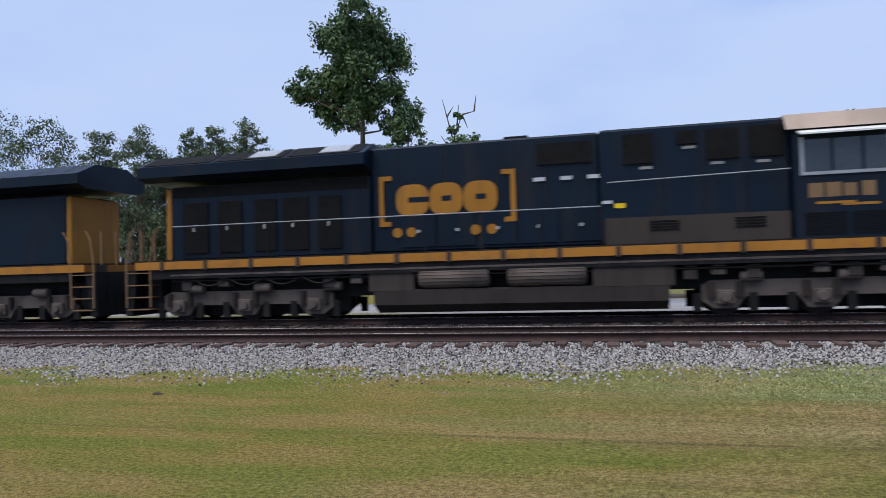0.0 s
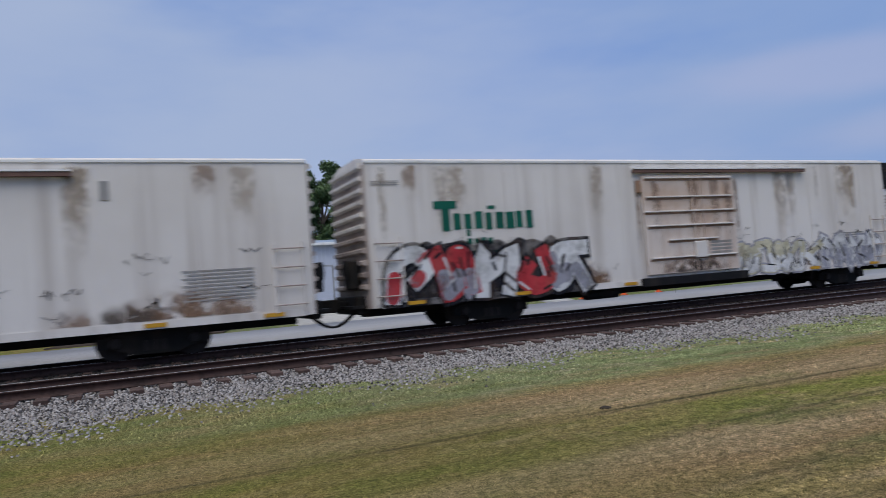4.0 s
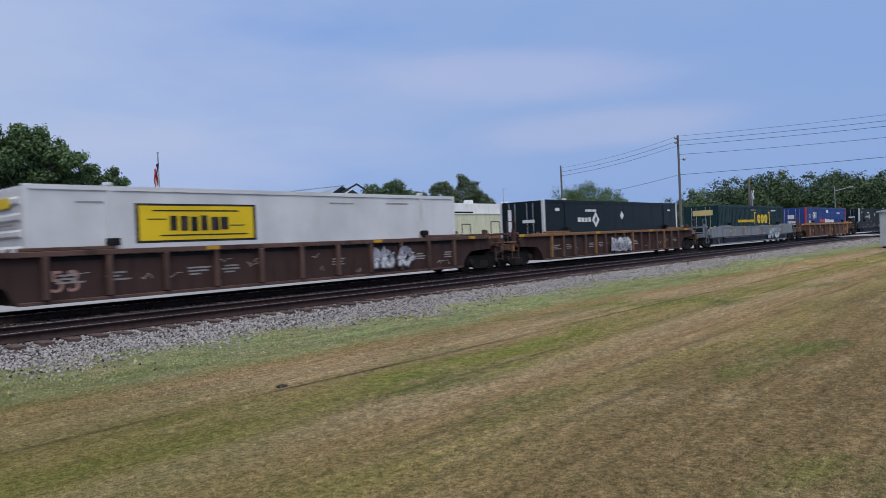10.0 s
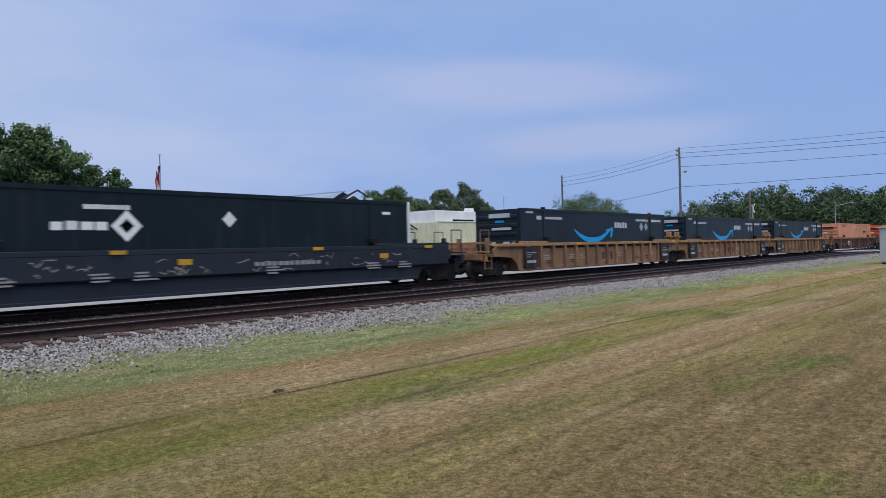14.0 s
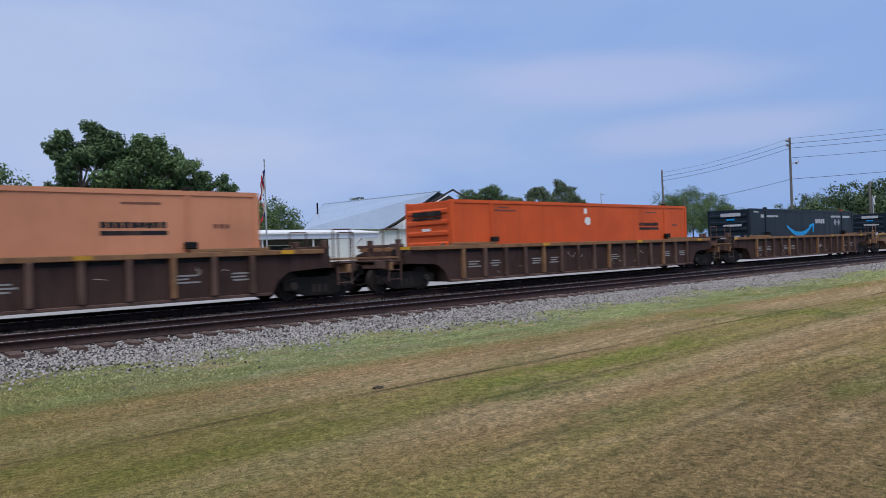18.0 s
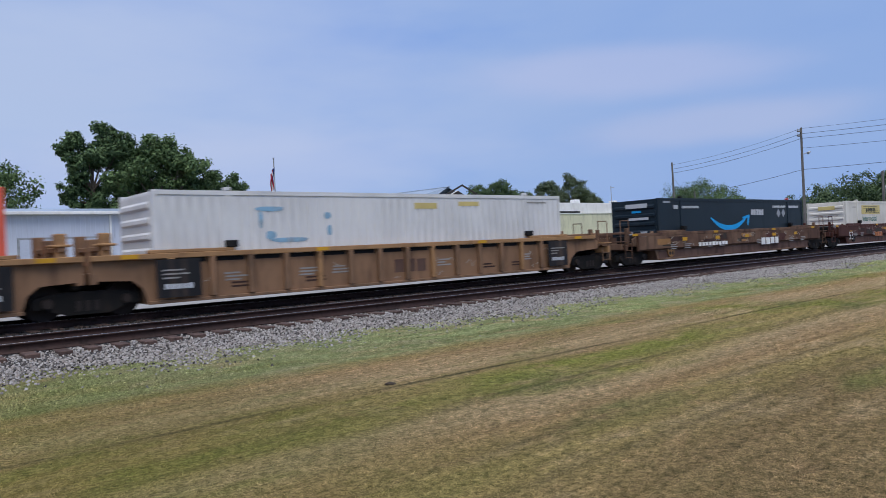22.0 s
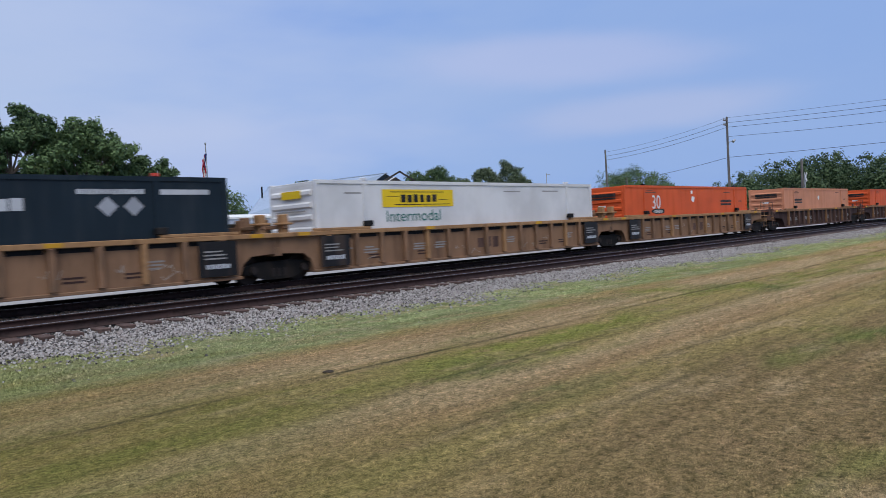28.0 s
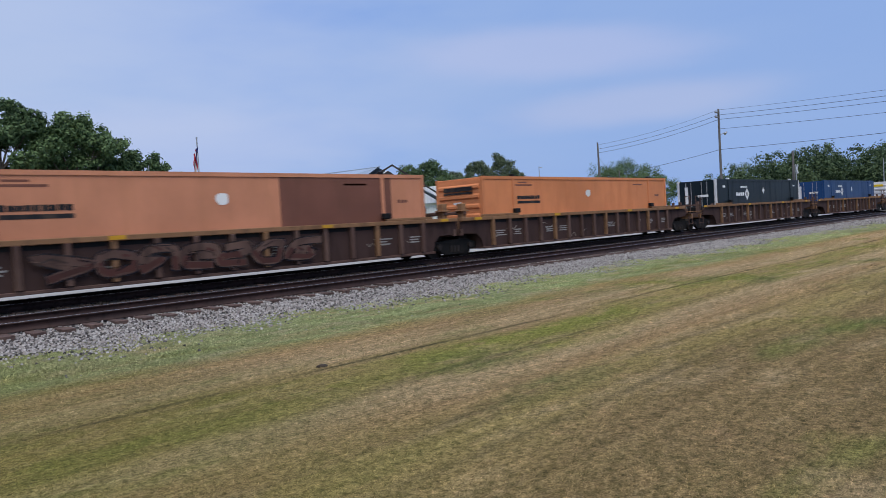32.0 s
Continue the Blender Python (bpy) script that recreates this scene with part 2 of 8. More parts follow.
    # the rut, a shallow shadow line painted in as bands of dark soil colour
    for centre, wide, share in ((7.20, 0.075, 1.0), (5.86, 0.06, 0.6), (4.3, 0.09, 0.45), (3.55, 0.09, 0.4)):
        off = math_node("ABSOLUTE", math_node("ADD", math_node("MULTIPLY_ADD", wob.outputs["Fac"], 0.3, sp.outputs["Y"]), -centre))
        rr = n.new("ShaderNodeMapRange")
        rr.inputs["From Min"].default_value, rr.inputs["From Max"].default_value = wide, 0.015
        l.new(off, rr.inputs["Value"])
        f = math_node("MULTIPLY", rr.outputs["Result"], noise_fac(n, l, stretched(0.35, 1.0), 1.3, 4, 0.36, 0.60))
        f = math_node("MULTIPLY", f, math_node("MULTIPLY_ADD", mx.outputs["Result"], -0.7, share))
        col = mixrgb(n, l, f, col, (0.11, 0.095, 0.05))
    return col


def grass_mat(name, blades):
    m = bpy.data.materials.new(name)
    n, l, b = nodes_of(m)
    g = n.new("ShaderNodeNewGeometry")
    col = grass_colour(n, l, g.outputs["Position"])
    if blades:
        r = n.new("ShaderNodeValToRGB")
        e = r.color_ramp.elements
        e[0].color, e[1].color = (0.16, 0.21, 0.13, 1), (1.85, 1.78, 1.66, 1)
        m2 = e.new(0.5)
        m2.color = (0.92, 0.96, 0.84, 1)
        l.new(g.outputs["Random Per Island"], r.inputs["Fac"])
        col = mixrgb(n, l, 1.0, col, r.outputs["Color"], "MULTIPLY")
    else:
        f = noise_fac(n, l, g.outputs["Position"], 22, 6, 0.3, 0.7)
        col = mixrgb(n, l, f, mixrgb(n, l, 1.0, col, (0.42, 0.44, 0.38), "MULTIPLY"), mixrgb(n, l, 1.0, col, (1.48, 1.46, 1.40), "MULTIPLY"))
        f = noise_fac(n, l, g.outputs["Position"], 70, 4, 0.35, 0.7)
        col = mixrgb(n, l, f, mixrgb(n, l, 1.0, col, (0.52, 0.53, 0.49), "MULTIPLY"), mixrgb(n, l, 1.0, col, (1.38, 1.36, 1.3), "MULTIPLY"))
        bp = n.new("ShaderNodeBump")
        bp.inputs["Distance"].default_value = 0.03
        l.new(f, bp.inputs["Height"])
        l.new(bp.outputs["Normal"], b.inputs["Normal"])
    l.new(col, b.inputs["Base Color"])
    b.inputs["Roughness"].default_value, b.inputs["Specular IOR Level"].default_value = 0.95, 0.1
    return m


M = dict(
    ground=grass_mat("lawn_soil", False), blades=grass_mat("lawn_blades", True),
    # bed colour near black, holding the shade between tracks and between stones
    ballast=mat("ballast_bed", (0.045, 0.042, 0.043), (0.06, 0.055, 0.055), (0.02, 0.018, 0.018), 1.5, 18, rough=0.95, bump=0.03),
    stone=island_mat("ballast_stone", ((0.028, 0.025, 0.024), (0.095, 0.087, 0.084), (0.20, 0.188, 0.182), (0.27, 0.238, 0.22), (0.29, 0.275, 0.265), (0.35, 0.332, 0.32), (0.42, 0.40, 0.385)), 0.9),
    # oil-dark stones, taken blacker still for the shade under the train
    dark_stone=island_mat("oily_shaded_stone", ((0.008, 0.007, 0.006), (0.018, 0.014, 0.012), (0.035, 0.028, 0.024)), 0.9),
    tie=mat("tie_wood", (0.06, 0.036, 0.03), (0.11, 0.068, 0.055), (0.02, 0.015, 0.013), 2.0, 12, rough=0.9, bump=0.01),
    rail=mat("rail_rust", (0.045, 0.022, 0.018), (0.03, 0.016, 0.014), (0.014, 0.010, 0.009), 1.0, 8, rough=0.75, metal=0.3),
    rail_top=mat("rail_polished", (0.30, 0.29, 0.29), (0.22, 0.21, 0.21), (0.14, 0.13, 0.13), 1.0, 9, rough=0.35, metal=0.9, bump=0.001),
    asphalt=mat("road_asphalt", (0.285, 0.28, 0.28), (0.25, 0.245, 0.245), (0.23, 0.23, 0.235), 0.25, 7, rough=0.92, bump=0.008),
    old_asphalt=mat("old_asphalt", (0.245, 0.24, 0.242), (0.205, 0.2, 0.203), (0.15, 0.15, 0.155), 0.3, 7, rough=0.92, bump=0.008),
    concrete=mat("concrete", (0.42, 0.40, 0.37), (0.34, 0.33, 0.30), (0.22, 0.21, 0.19), 0.5, 6, rough=0.9),
)


# ---- mesh helpers
def box(bm, x0, x1, y0, y1, z0, z1):
    v = [bm.verts.new(p) for p in ((x0, y0, z0), (x1, y0, z0), (x1, y1, z0), (x0, y1, z0), (x0, y0, z1), (x1, y0, z1), (x1, y1, z1), (x0, y1, z1))]
    for f in ((3, 2, 1, 0), (4, 5, 6, 7), (0, 1, 5, 4), (1, 2, 6, 5), (2, 3, 7, 6), (3, 0, 4, 7)):
        bm.faces.new([v[k] for k in f])
    return v


def boxes(*rows):
    bm = bmesh.new()
    for r in rows:
        box(bm, *r)
    return bm


def bevelled(bm, w=0.02, seg=1):
    bmesh.ops.bevel(bm, geom=bm.edges[:], offset=w, segments=seg, affect="EDGES")
    return bm


def prism(bm, pts, axis, a, b):
    """Extrudes a flat outline from a to b along axis: 'y' takes (x, z), 'x' takes (y, z), 'z' takes (x, y)."""
    place = {"y": lambda p, q: (p[0], q, p[1]), "x": lambda p, q: (q, p[0], p[1]), "z": lambda p, q: (p[0], p[1], q)}[axis]
    lo, hi = [bm.verts.new(place(p, a)) for p in pts], [bm.verts.new(place(p, b)) for p in pts]
    bm.faces.new(lo)
    bm.faces.new(hi[::-1])
    for k in range(len(pts)):
        j = (k + 1) % len(pts)
        bm.faces.new((lo[k], hi[k], hi[j], lo[j]))
    bmesh.ops.recalc_face_normals(bm, faces=bm.faces[:])
    return bm


def tube(bm, p, q, r0, r1=None, seg=10):
    p, q = Vector(p), Vector(q)
    d = q - p
    bmesh.ops.create_cone(bm, cap_ends=True, segments=seg, radius1=r0, radius2=r0 if r1 is None else r1, depth=d.length,
                          matrix=Matrix.Translation((p + q) / 2) @ d.to_track_quat("Z", "Y").to_matrix().to_4x4())
    return bm


def pipe(points, r, seg=6):
    """One round pipe swept through points."""
    bm, rings = bmesh.new(), []
    points = [Vector(p) for p in points]
    for k, p in enumerate(points):
        d = (points[min(k + 1, len(points) - 1)] - points[max(k - 1, 0)]).normalized()
        a = d.cross(Vector((0, 0, 1)) if abs(d.z) < 0.95 else Vector((0, 1, 0))).normalized()
        c = d.cross(a)
        rings.append([bm.verts.new(p + a * (r * math.cos(2 * math.pi * j / seg)) + c * (r * math.sin(2 * math.pi * j / seg))) for j in range(seg)])
    for u, v in zip(rings, rings[1:]):
        for j in range(seg):
            bm.faces.new((u[j], u[(j + 1) % seg], v[(j + 1) % seg], v[j]))
    bm.faces.new(rings[0])
    bm.faces.new(rings[-1][::-1])
    bmesh.ops.recalc_face_normals(bm, faces=bm.faces[:])
    return bm


def mesh_of(name, verts, faces):
    """A mesh from arrays: verts n x 3, faces m x k."""
    me = bpy.data.meshes.new(name)
    verts, faces = np.asarray(verts, np.float32), np.asarray(faces, np.int32)
    k = faces.shape[1]
    me.vertices.add(len(verts))
    me.vertices.foreach_set("co", verts.ravel())
    me.loops.add(faces.size)
    me.loops.foreach_set("vertex_index", faces.ravel())
    me.polygons.add(len(faces))
    me.polygons.foreach_set("loop_start", np.arange(0, faces.size, k, dtype=np.int32))
    me.update(calc_edges=True)
    return me


def put(name, data, material, parent=None, label="", category="", kind="", group="", smooth=False):
    if isinstance(data, bmesh.types.BMesh):
        me = bpy.data.meshes.new(name)
        data.to_mesh(me)
        data.free()
        data = me
    if material is not None and not data.materials:
        data.materials.append(material)
    if smooth:
        data.polygons.foreach_set("use_smooth", [True] * len(data.polygons))
    ob = new(name, data)
    ob.parent = parent
    return tagged(ob, label, category, group, kind or ("stuff" if name in TINY else ""))


# small joined writing, painted shadow slots and seams, too fine to pick apart
TINY = ("data_bar", "reflector", "painted_mark", "placard", "slogan_bar", "louvre_slats", "shadow_slot", "end_mark", "marker", "side_rib", "sign_mark",
        "sign_line", "shade", "drip", "splash", "wash", "door_streak", "door_grime", "outline", "highlight", "diamond", "painted_patch", "dot", "slat", "seam", "cladding_rib")


def part(name, bm, material, parent, label="", smooth=False):
    return put(name, bm, material, parent, label, smooth=smooth)


def thing(name, label, category, at=(0, 0, 0), group="", kind=""):
    ob = new(name)
    ob.location = at
    return tagged(ob, label, category, group, kind)


TEXTS = {}


def lettering(text, height):
    """A flat mesh of built-in letters standing in the x-z plane, facing -y, from x = 0."""
    if (text, height) not in TEXTS:
        cu = bpy.data.curves.new("text", "FONT")
        cu.body, cu.size = text, height * 1.4
        ob = new("text", cu)
        bpy.context.view_layer.update()
        me = bpy.data.meshes.new_from_object(ob.evaluated_get(bpy.context.evaluated_depsgraph_get()))
        bpy.data.objects.remove(ob)
        me.transform(Matrix.Rotation(radians(90), 4, "X"))
        TEXTS[text, height] = me
    return TEXTS[text, height].copy()


# ---- the line of the tracks: straight past the camera, then easing to the right
BEND, EASE, REACH = 39.0, 2.36e-4, 170.0
Y_NEAR, Y_FAR, Z_RAIL = 15.2, 19.83, 0.355


def along(s, y0):
    """Place and heading on a line that runs y0 off the camera, s metres along it."""
    d = min(max(s - BEND, 0.0), REACH - BEND)
    y = y0 - EASE * d * d - (2 * EASE * d) * max(s - REACH, 0.0)
    return s, y, math.atan(-2 * EASE * d)


def sweep(name, profile, y0, s0, s1, step, material, **tags):
    """A closed outline of (across, height) carried along the line."""
    stops = [s0] + [s for s in np.arange(s0 + step, s1, step) if s > BEND - step] + [s1]
    verts, faces, k = [], [], len(profile)
    for s in stops:
        x, y, h = along(s, y0)
        verts += [(x - a * math.sin(h), y + a * math.cos(h), z) for a, z in profile]
    for i in range(len(stops) - 1):
        for j in range(k):
            faces.append((i * k + j, i * k + (j + 1) % k, (i + 1) * k + (j + 1) % k, (i + 1) * k + j))
    return put(name, mesh_of(name, verts, faces), material, **tags)


# ---- ground, road and tracks
rng = np.random.default_rng(7)
put("ground", mesh_of("ground", [(-2500, -2500, 0), (2500, -2500, 0), (2500, 2500, 0), (-2500, 2500, 0)], [(0, 1, 2, 3)]), M["ground"],
    label="mown lawn of straw and green grass", category="lawn", kind="structure")
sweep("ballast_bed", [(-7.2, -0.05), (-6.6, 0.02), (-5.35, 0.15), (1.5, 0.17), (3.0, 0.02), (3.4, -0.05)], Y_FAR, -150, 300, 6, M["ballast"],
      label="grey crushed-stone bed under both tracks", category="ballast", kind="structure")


def ribbon(name, pts_a, pts_b, z0, z1, material, **tags):
    """A slab between two edges given as points (x, y)."""
    n = len(pts_a)
    v = [(*p, z1) for p in pts_a] + [(*p, z1) for p in pts_b] + [(*p, z0) for p in pts_a] + [(*p, z0) for p in pts_b]
    f = []
    for k in range(n - 1):
        f += [(k, k + 1, n + k + 1, n + k), (2 * n + k + 1, 2 * n + k, k, k + 1)[::-1], (n + k + 1, n + k, 3 * n + k, 3 * n + k + 1)[::-1]]
    return put(name, mesh_of(name, v, f), material, **tags)


ribbon("road", [(-300, 27.0), (-9, 26.6), (-2, 24.0), (3, 23.6)], [(-300, 33.6), (-9, 33.0), (0, 33.4), (3, 33.8)],
       -0.05, 0.05, M["old_asphalt"], label="worn grey asphalt street beside the tracks", category="road", kind="structure")
ribbon("road", [(3.003, 23.6), (5, 23.4), (14, 23.2), (60, 22.9), (78, 22.6), (108, 21.5), (300, 5)], [(3.003, 33.8), (10, 34.5), (18, 33.6), (32, 33.6), (60, 38.0), (84, 40.0), (300, 24)],
       -0.05, 0.05, M["asphalt"], label="pale grey asphalt street beside the tracks", category="road", kind="structure")
ribbon("road", [(86, -120), (86, 12.6)], [(99, -120), (99, 12.2)], -0.05, 0.06, M["asphalt"], label="grey asphalt road up to the level crossing", category="road", kind="structure")
ribbon("road", [(84, 22.4), (84, 60), (84, 160)], [(98, 22.0), (98, 60), (98, 160)], -0.05, 0.062, M["asphalt"], label="grey asphalt road beyond the level crossing", category="road", kind="structure")
ribbon("pavement", [(8, 34.4), (9, 44)], [(15.5, 34.0), (18.5, 44)], -0.05, 0.045, M["concrete"], label="pale concrete drive up to the workshop", category="pavement", kind="structure")
ribbon("pavement", [(8, 44.004), (30, 44.004), (44, 45.5)], [(8, 49.9), (30, 49.2), (46, 55)], -0.05, 0.045, M["concrete"], label="pale concrete apron before the buildings", category="pavement", kind="structure")
ribbon("path", [(21.6, 33.62), (26.6, 43.99)], [(23.4, 33.62), (28.8, 43.99)], -0.05, 0.043, M["concrete"], label="narrow concrete path across the verge", category="path", kind="structure")


def crossing_deck():
    deck = thing("crossing_deck", "worn asphalt level crossing between the rails", "crossing", kind="structure")
    for a, b in ((-7.3, -5.47), (-5.30, -3.98), (-3.80, -0.85), (-0.65, 0.65), (0.85, 3.2)):
        sw = sweep("panel", [(a, 0.05), (a, 0.335), (b, 0.335), (b, 0.05)], Y_FAR, 86, 99, 4, M["asphalt"])
        sw.parent = deck


crossing_deck()
RAIL_SHAPE = [(-0.07, -0.18), (-0.07, -0.165), (-0.012, -0.14), (-0.012, -0.045), (-0.036, -0.03), (-0.036, -0.006),
              (0.036, -0.006), (0.036, -0.03), (0.012, -0.045), (0.012, -0.14), (0.07, -0.165), (0.07, -0.18)]
for name, yt in (("near", Y_NEAR), ("far", Y_FAR)):
    track = thing("railway_track", "rusty steel rails on dark wooden ties in ballast", "railway track", kind="structure")
    for side in (-0.7525, 0.7525):
        r = sweep("rail", [(a + side, Z_RAIL + z) for a, z in RAIL_SHAPE], yt, -150, 300, 5, M["rail"])
        r.parent = track
        r2 = sweep("rail_head", [(side - 0.036, Z_RAIL - 0.006), (side - 0.030, Z_RAIL), (side + 0.030, Z_RAIL), (side + 0.036, Z_RAIL - 0.006)], yt, -150, 300, 5, M["rail_top"])
        r2.parent = r
    tie_mesh = bpy.data.meshes.new("tie")
    tb = bevelled(boxes((-0.115, 0.115, -1.3, 1.3, -0.02, Z_RAIL - 0.18)), 0.012)
    tb.to_mesh(tie_mesh)
    tb.free()
    tie_mesh.materials.append(M["tie"])
    for k in range(290):
        s = -26 + k * 0.495
        x, y, h = along(s, yt)
        t = new("tie", tie_mesh)
        t.parent, t.matrix_basis = track, pose(x, y + random.uniform(-0.05, 0.05), random.uniform(-0.012, 0.012), 0, 0, math.degrees(h) + random.uniform(-1, 1))
    rest = bmesh.new()
    for s in [*np.arange(-150, -26, 0.495), *np.arange(118, 300, 0.495)]:
        x, y, h = along(s, yt)
        box(rest, x - 0.115, x + 0.115, y - 1.3, y + 1.3, 0.0, Z_RAIL - 0.18)
    part("ties_far_off", rest, M["tie"], track)["kind"] = "stuff"


# ---- loose stones and grass blades
def scatter(name, places, sizes, base_v, base_f, material, squash=1.0, jitter=0.0, **tags):
    n, k = len(places), len(base_v)
    bv, bf = np.asarray(base_v, np.float32), np.asarray(base_f, np.int32)
    a = rng.uniform(0, 2 * math.pi, n)
    ca, sa = np.cos(a)[:, None], np.sin(a)[:, None]
    v = np.repeat(bv[None], n, 0) * sizes[:, None, None] * (1 + rng.uniform(-jitter, jitter, (n, k, 3)))
    x, y = v[..., 0] * ca - v[..., 1] * sa, v[..., 0] * sa + v[..., 1] * ca
    v = np.stack([x, y, v[..., 2] * squash], -1) + places[:, None, :]
    f = bf[None] + (np.arange(n) * k)[:, None, None]
    return put(name, mesh_of(name, v.reshape(-1, 3), f.reshape(-1, bf.shape[1])), material, **tags)


CUBE_V = [(-1, -1, -1), (1, -1, -0.9), (0.9, 1, -1), (-1, 0.8, -1), (-0.7, -0.8, 0.8), (0.8, -0.6, 1), (0.6, 0.8, 0.7), (-0.8, 0.7, 1)]
CUBE_F = [(3, 2, 1, 0), (4, 5, 6, 7), (0, 1, 5, 4), (1, 2, 6, 5), (2, 3, 7, 6), (3, 0, 4, 7)]


def edge_y(x):
    """Where the stones give way to grass."""
    return 11.35 - 1.0 * np.clip((4 - x) / 12, 0, 1) + 0.35 * np.sin(x * 0.9) + 0.25 * np.sin(x * 2.3 + 1) + 0.2 * np.sin(x * 0.37)


def shoulder(y):
    return np.interp(y, [12.0, 13.1, 14.48, 21.3, 22.8], [0.0, 0.03, 0.15, 0.17, 0.02])


def bent(x):
    d = np.clip(x - BEND, 0, REACH - BEND)
    return -EASE * d * d


n = 200000
x = np.where(rng.random(n) < 0.72, rng.uniform(-17, 34, n), rng.uniform(34, 100, n))
y = rng.uniform(9.4, 14.42, n)
e = edge_y(x)
patchy = 0.55 + 0.45 * np.sin(x * 1.7 + 2.2 * np.sin(y * 1.9)) * np.sin(y * 2.6 + x * 0.6)
keep = (y > e + 1.0) | (rng.random(n) < patchy * np.clip((y - e + 1.0) / 2.0, 0, 1) ** 2.4)
keep |= rng.random(n) < 0.002
x, y = x[keep], y[keep]
scatter("ballast_stones", np.stack([x, y + bent(x), shoulder(y) + rng.uniform(-0.015, 0.03, len(x))], -1), rng.uniform(0.010, 0.020, len(x)) * (1 + np.clip(x - 20, 0, 60) / 55),
        CUBE_V, CUBE_F[1:], M["stone"], 0.75, 0.45, label="loose grey and white crushed stone", category="ballast", kind="stuff")
n = 15000
x, y = rng.uniform(-17, 75, n), rng.uniform(14.42, 21.6, n)
keep = np.min(np.abs(y[:, None] - np.array([Y_NEAR - 0.7525, Y_NEAR + 0.7525, Y_FAR - 0.7525, Y_FAR + 0.7525])), 1) > 0.1
x, y = x[keep], y[keep]
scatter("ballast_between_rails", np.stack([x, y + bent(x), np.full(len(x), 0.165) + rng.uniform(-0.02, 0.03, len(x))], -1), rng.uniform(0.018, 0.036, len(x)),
        CUBE_V, CUBE_F[1:], M["dark_stone"], 0.8, 0.35, label="oily crushed stone between the ties, darkened further for the train's shade", category="ballast", kind="stuff")
BLADE_V, BLADE_F = [(-0.075, 0, 0), (0.075, 0, 0), (0.2, 0.95, 0.42)], [(0, 1, 2)]
n = 800000
d = 2.2 + 15.0 * rng.random(n) ** 1.35
a = np.where(rng.random(n) < 0.75, rng.uniform(-84, -5, n), rng.uniform(-5, 50, n))
x, y = -np.sin(np.radians(a)) * d, np.cos(np.radians(a)) * d
x = np.where(rng.random(n) < 0.12, rng.uniform(10, 40, n), x)
y = np.where(x > 13.5, rng.uniform(2, 12, n), y)
far = np.clip((17.4 - np.hypot(x, y)) / 7, 0, 1)
keep = (y < edge_y(x) - 0.4) | ((y < edge_y(x) + 1.2) & (rng.random(n) < 0.45 * (1 - np.sin(x * 1.7 + 2.2 * np.sin(y * 1.9)) * np.sin(y * 2.6 + x * 0.6))))
keep &= (rng.random(n) < far) | (x > 13.5)
x, y = x[keep], y[keep]
tall = (0.012 + 0.0016 * np.hypot(x, y)) * rng.uniform(0.7, 1.35, len(x)) + 0.02 * (y > 9.6) * rng.random(len(x))
scatter("grass_blades", np.stack([x, y, rng.uniform(-0.004, 0.01, len(x))], -1), tall, BLADE_V, BLADE_F, M["blades"], 1.0, 0.45,
        label="short cut grass, straw-coloured with green patches", category="grass", kind="stuff")
clod = bmesh.new()
bmesh.ops.create_icosphere(clod, subdivisions=2, radius=0.05)
for v in clod.verts:
    v.co = Vector((v.co.x * 1.7, v.co.y, max(v.co.z * 0.5, -0.01))) * (1 + 0.4 * noise.noise(v.co * 18))
M["soil"] = mat("dark_soil", (0.045, 0.032, 0.022), rough=0.95, fine=20)
for cx, cy in ((5.32, 7.2), (-6.6, 9.0)):
    c = put("clod", clod.copy(), M["soil"], label="dark clod of earth lying on the lawn", category="clod")
    c.location = (cx, cy, 0.01)
clod.free()

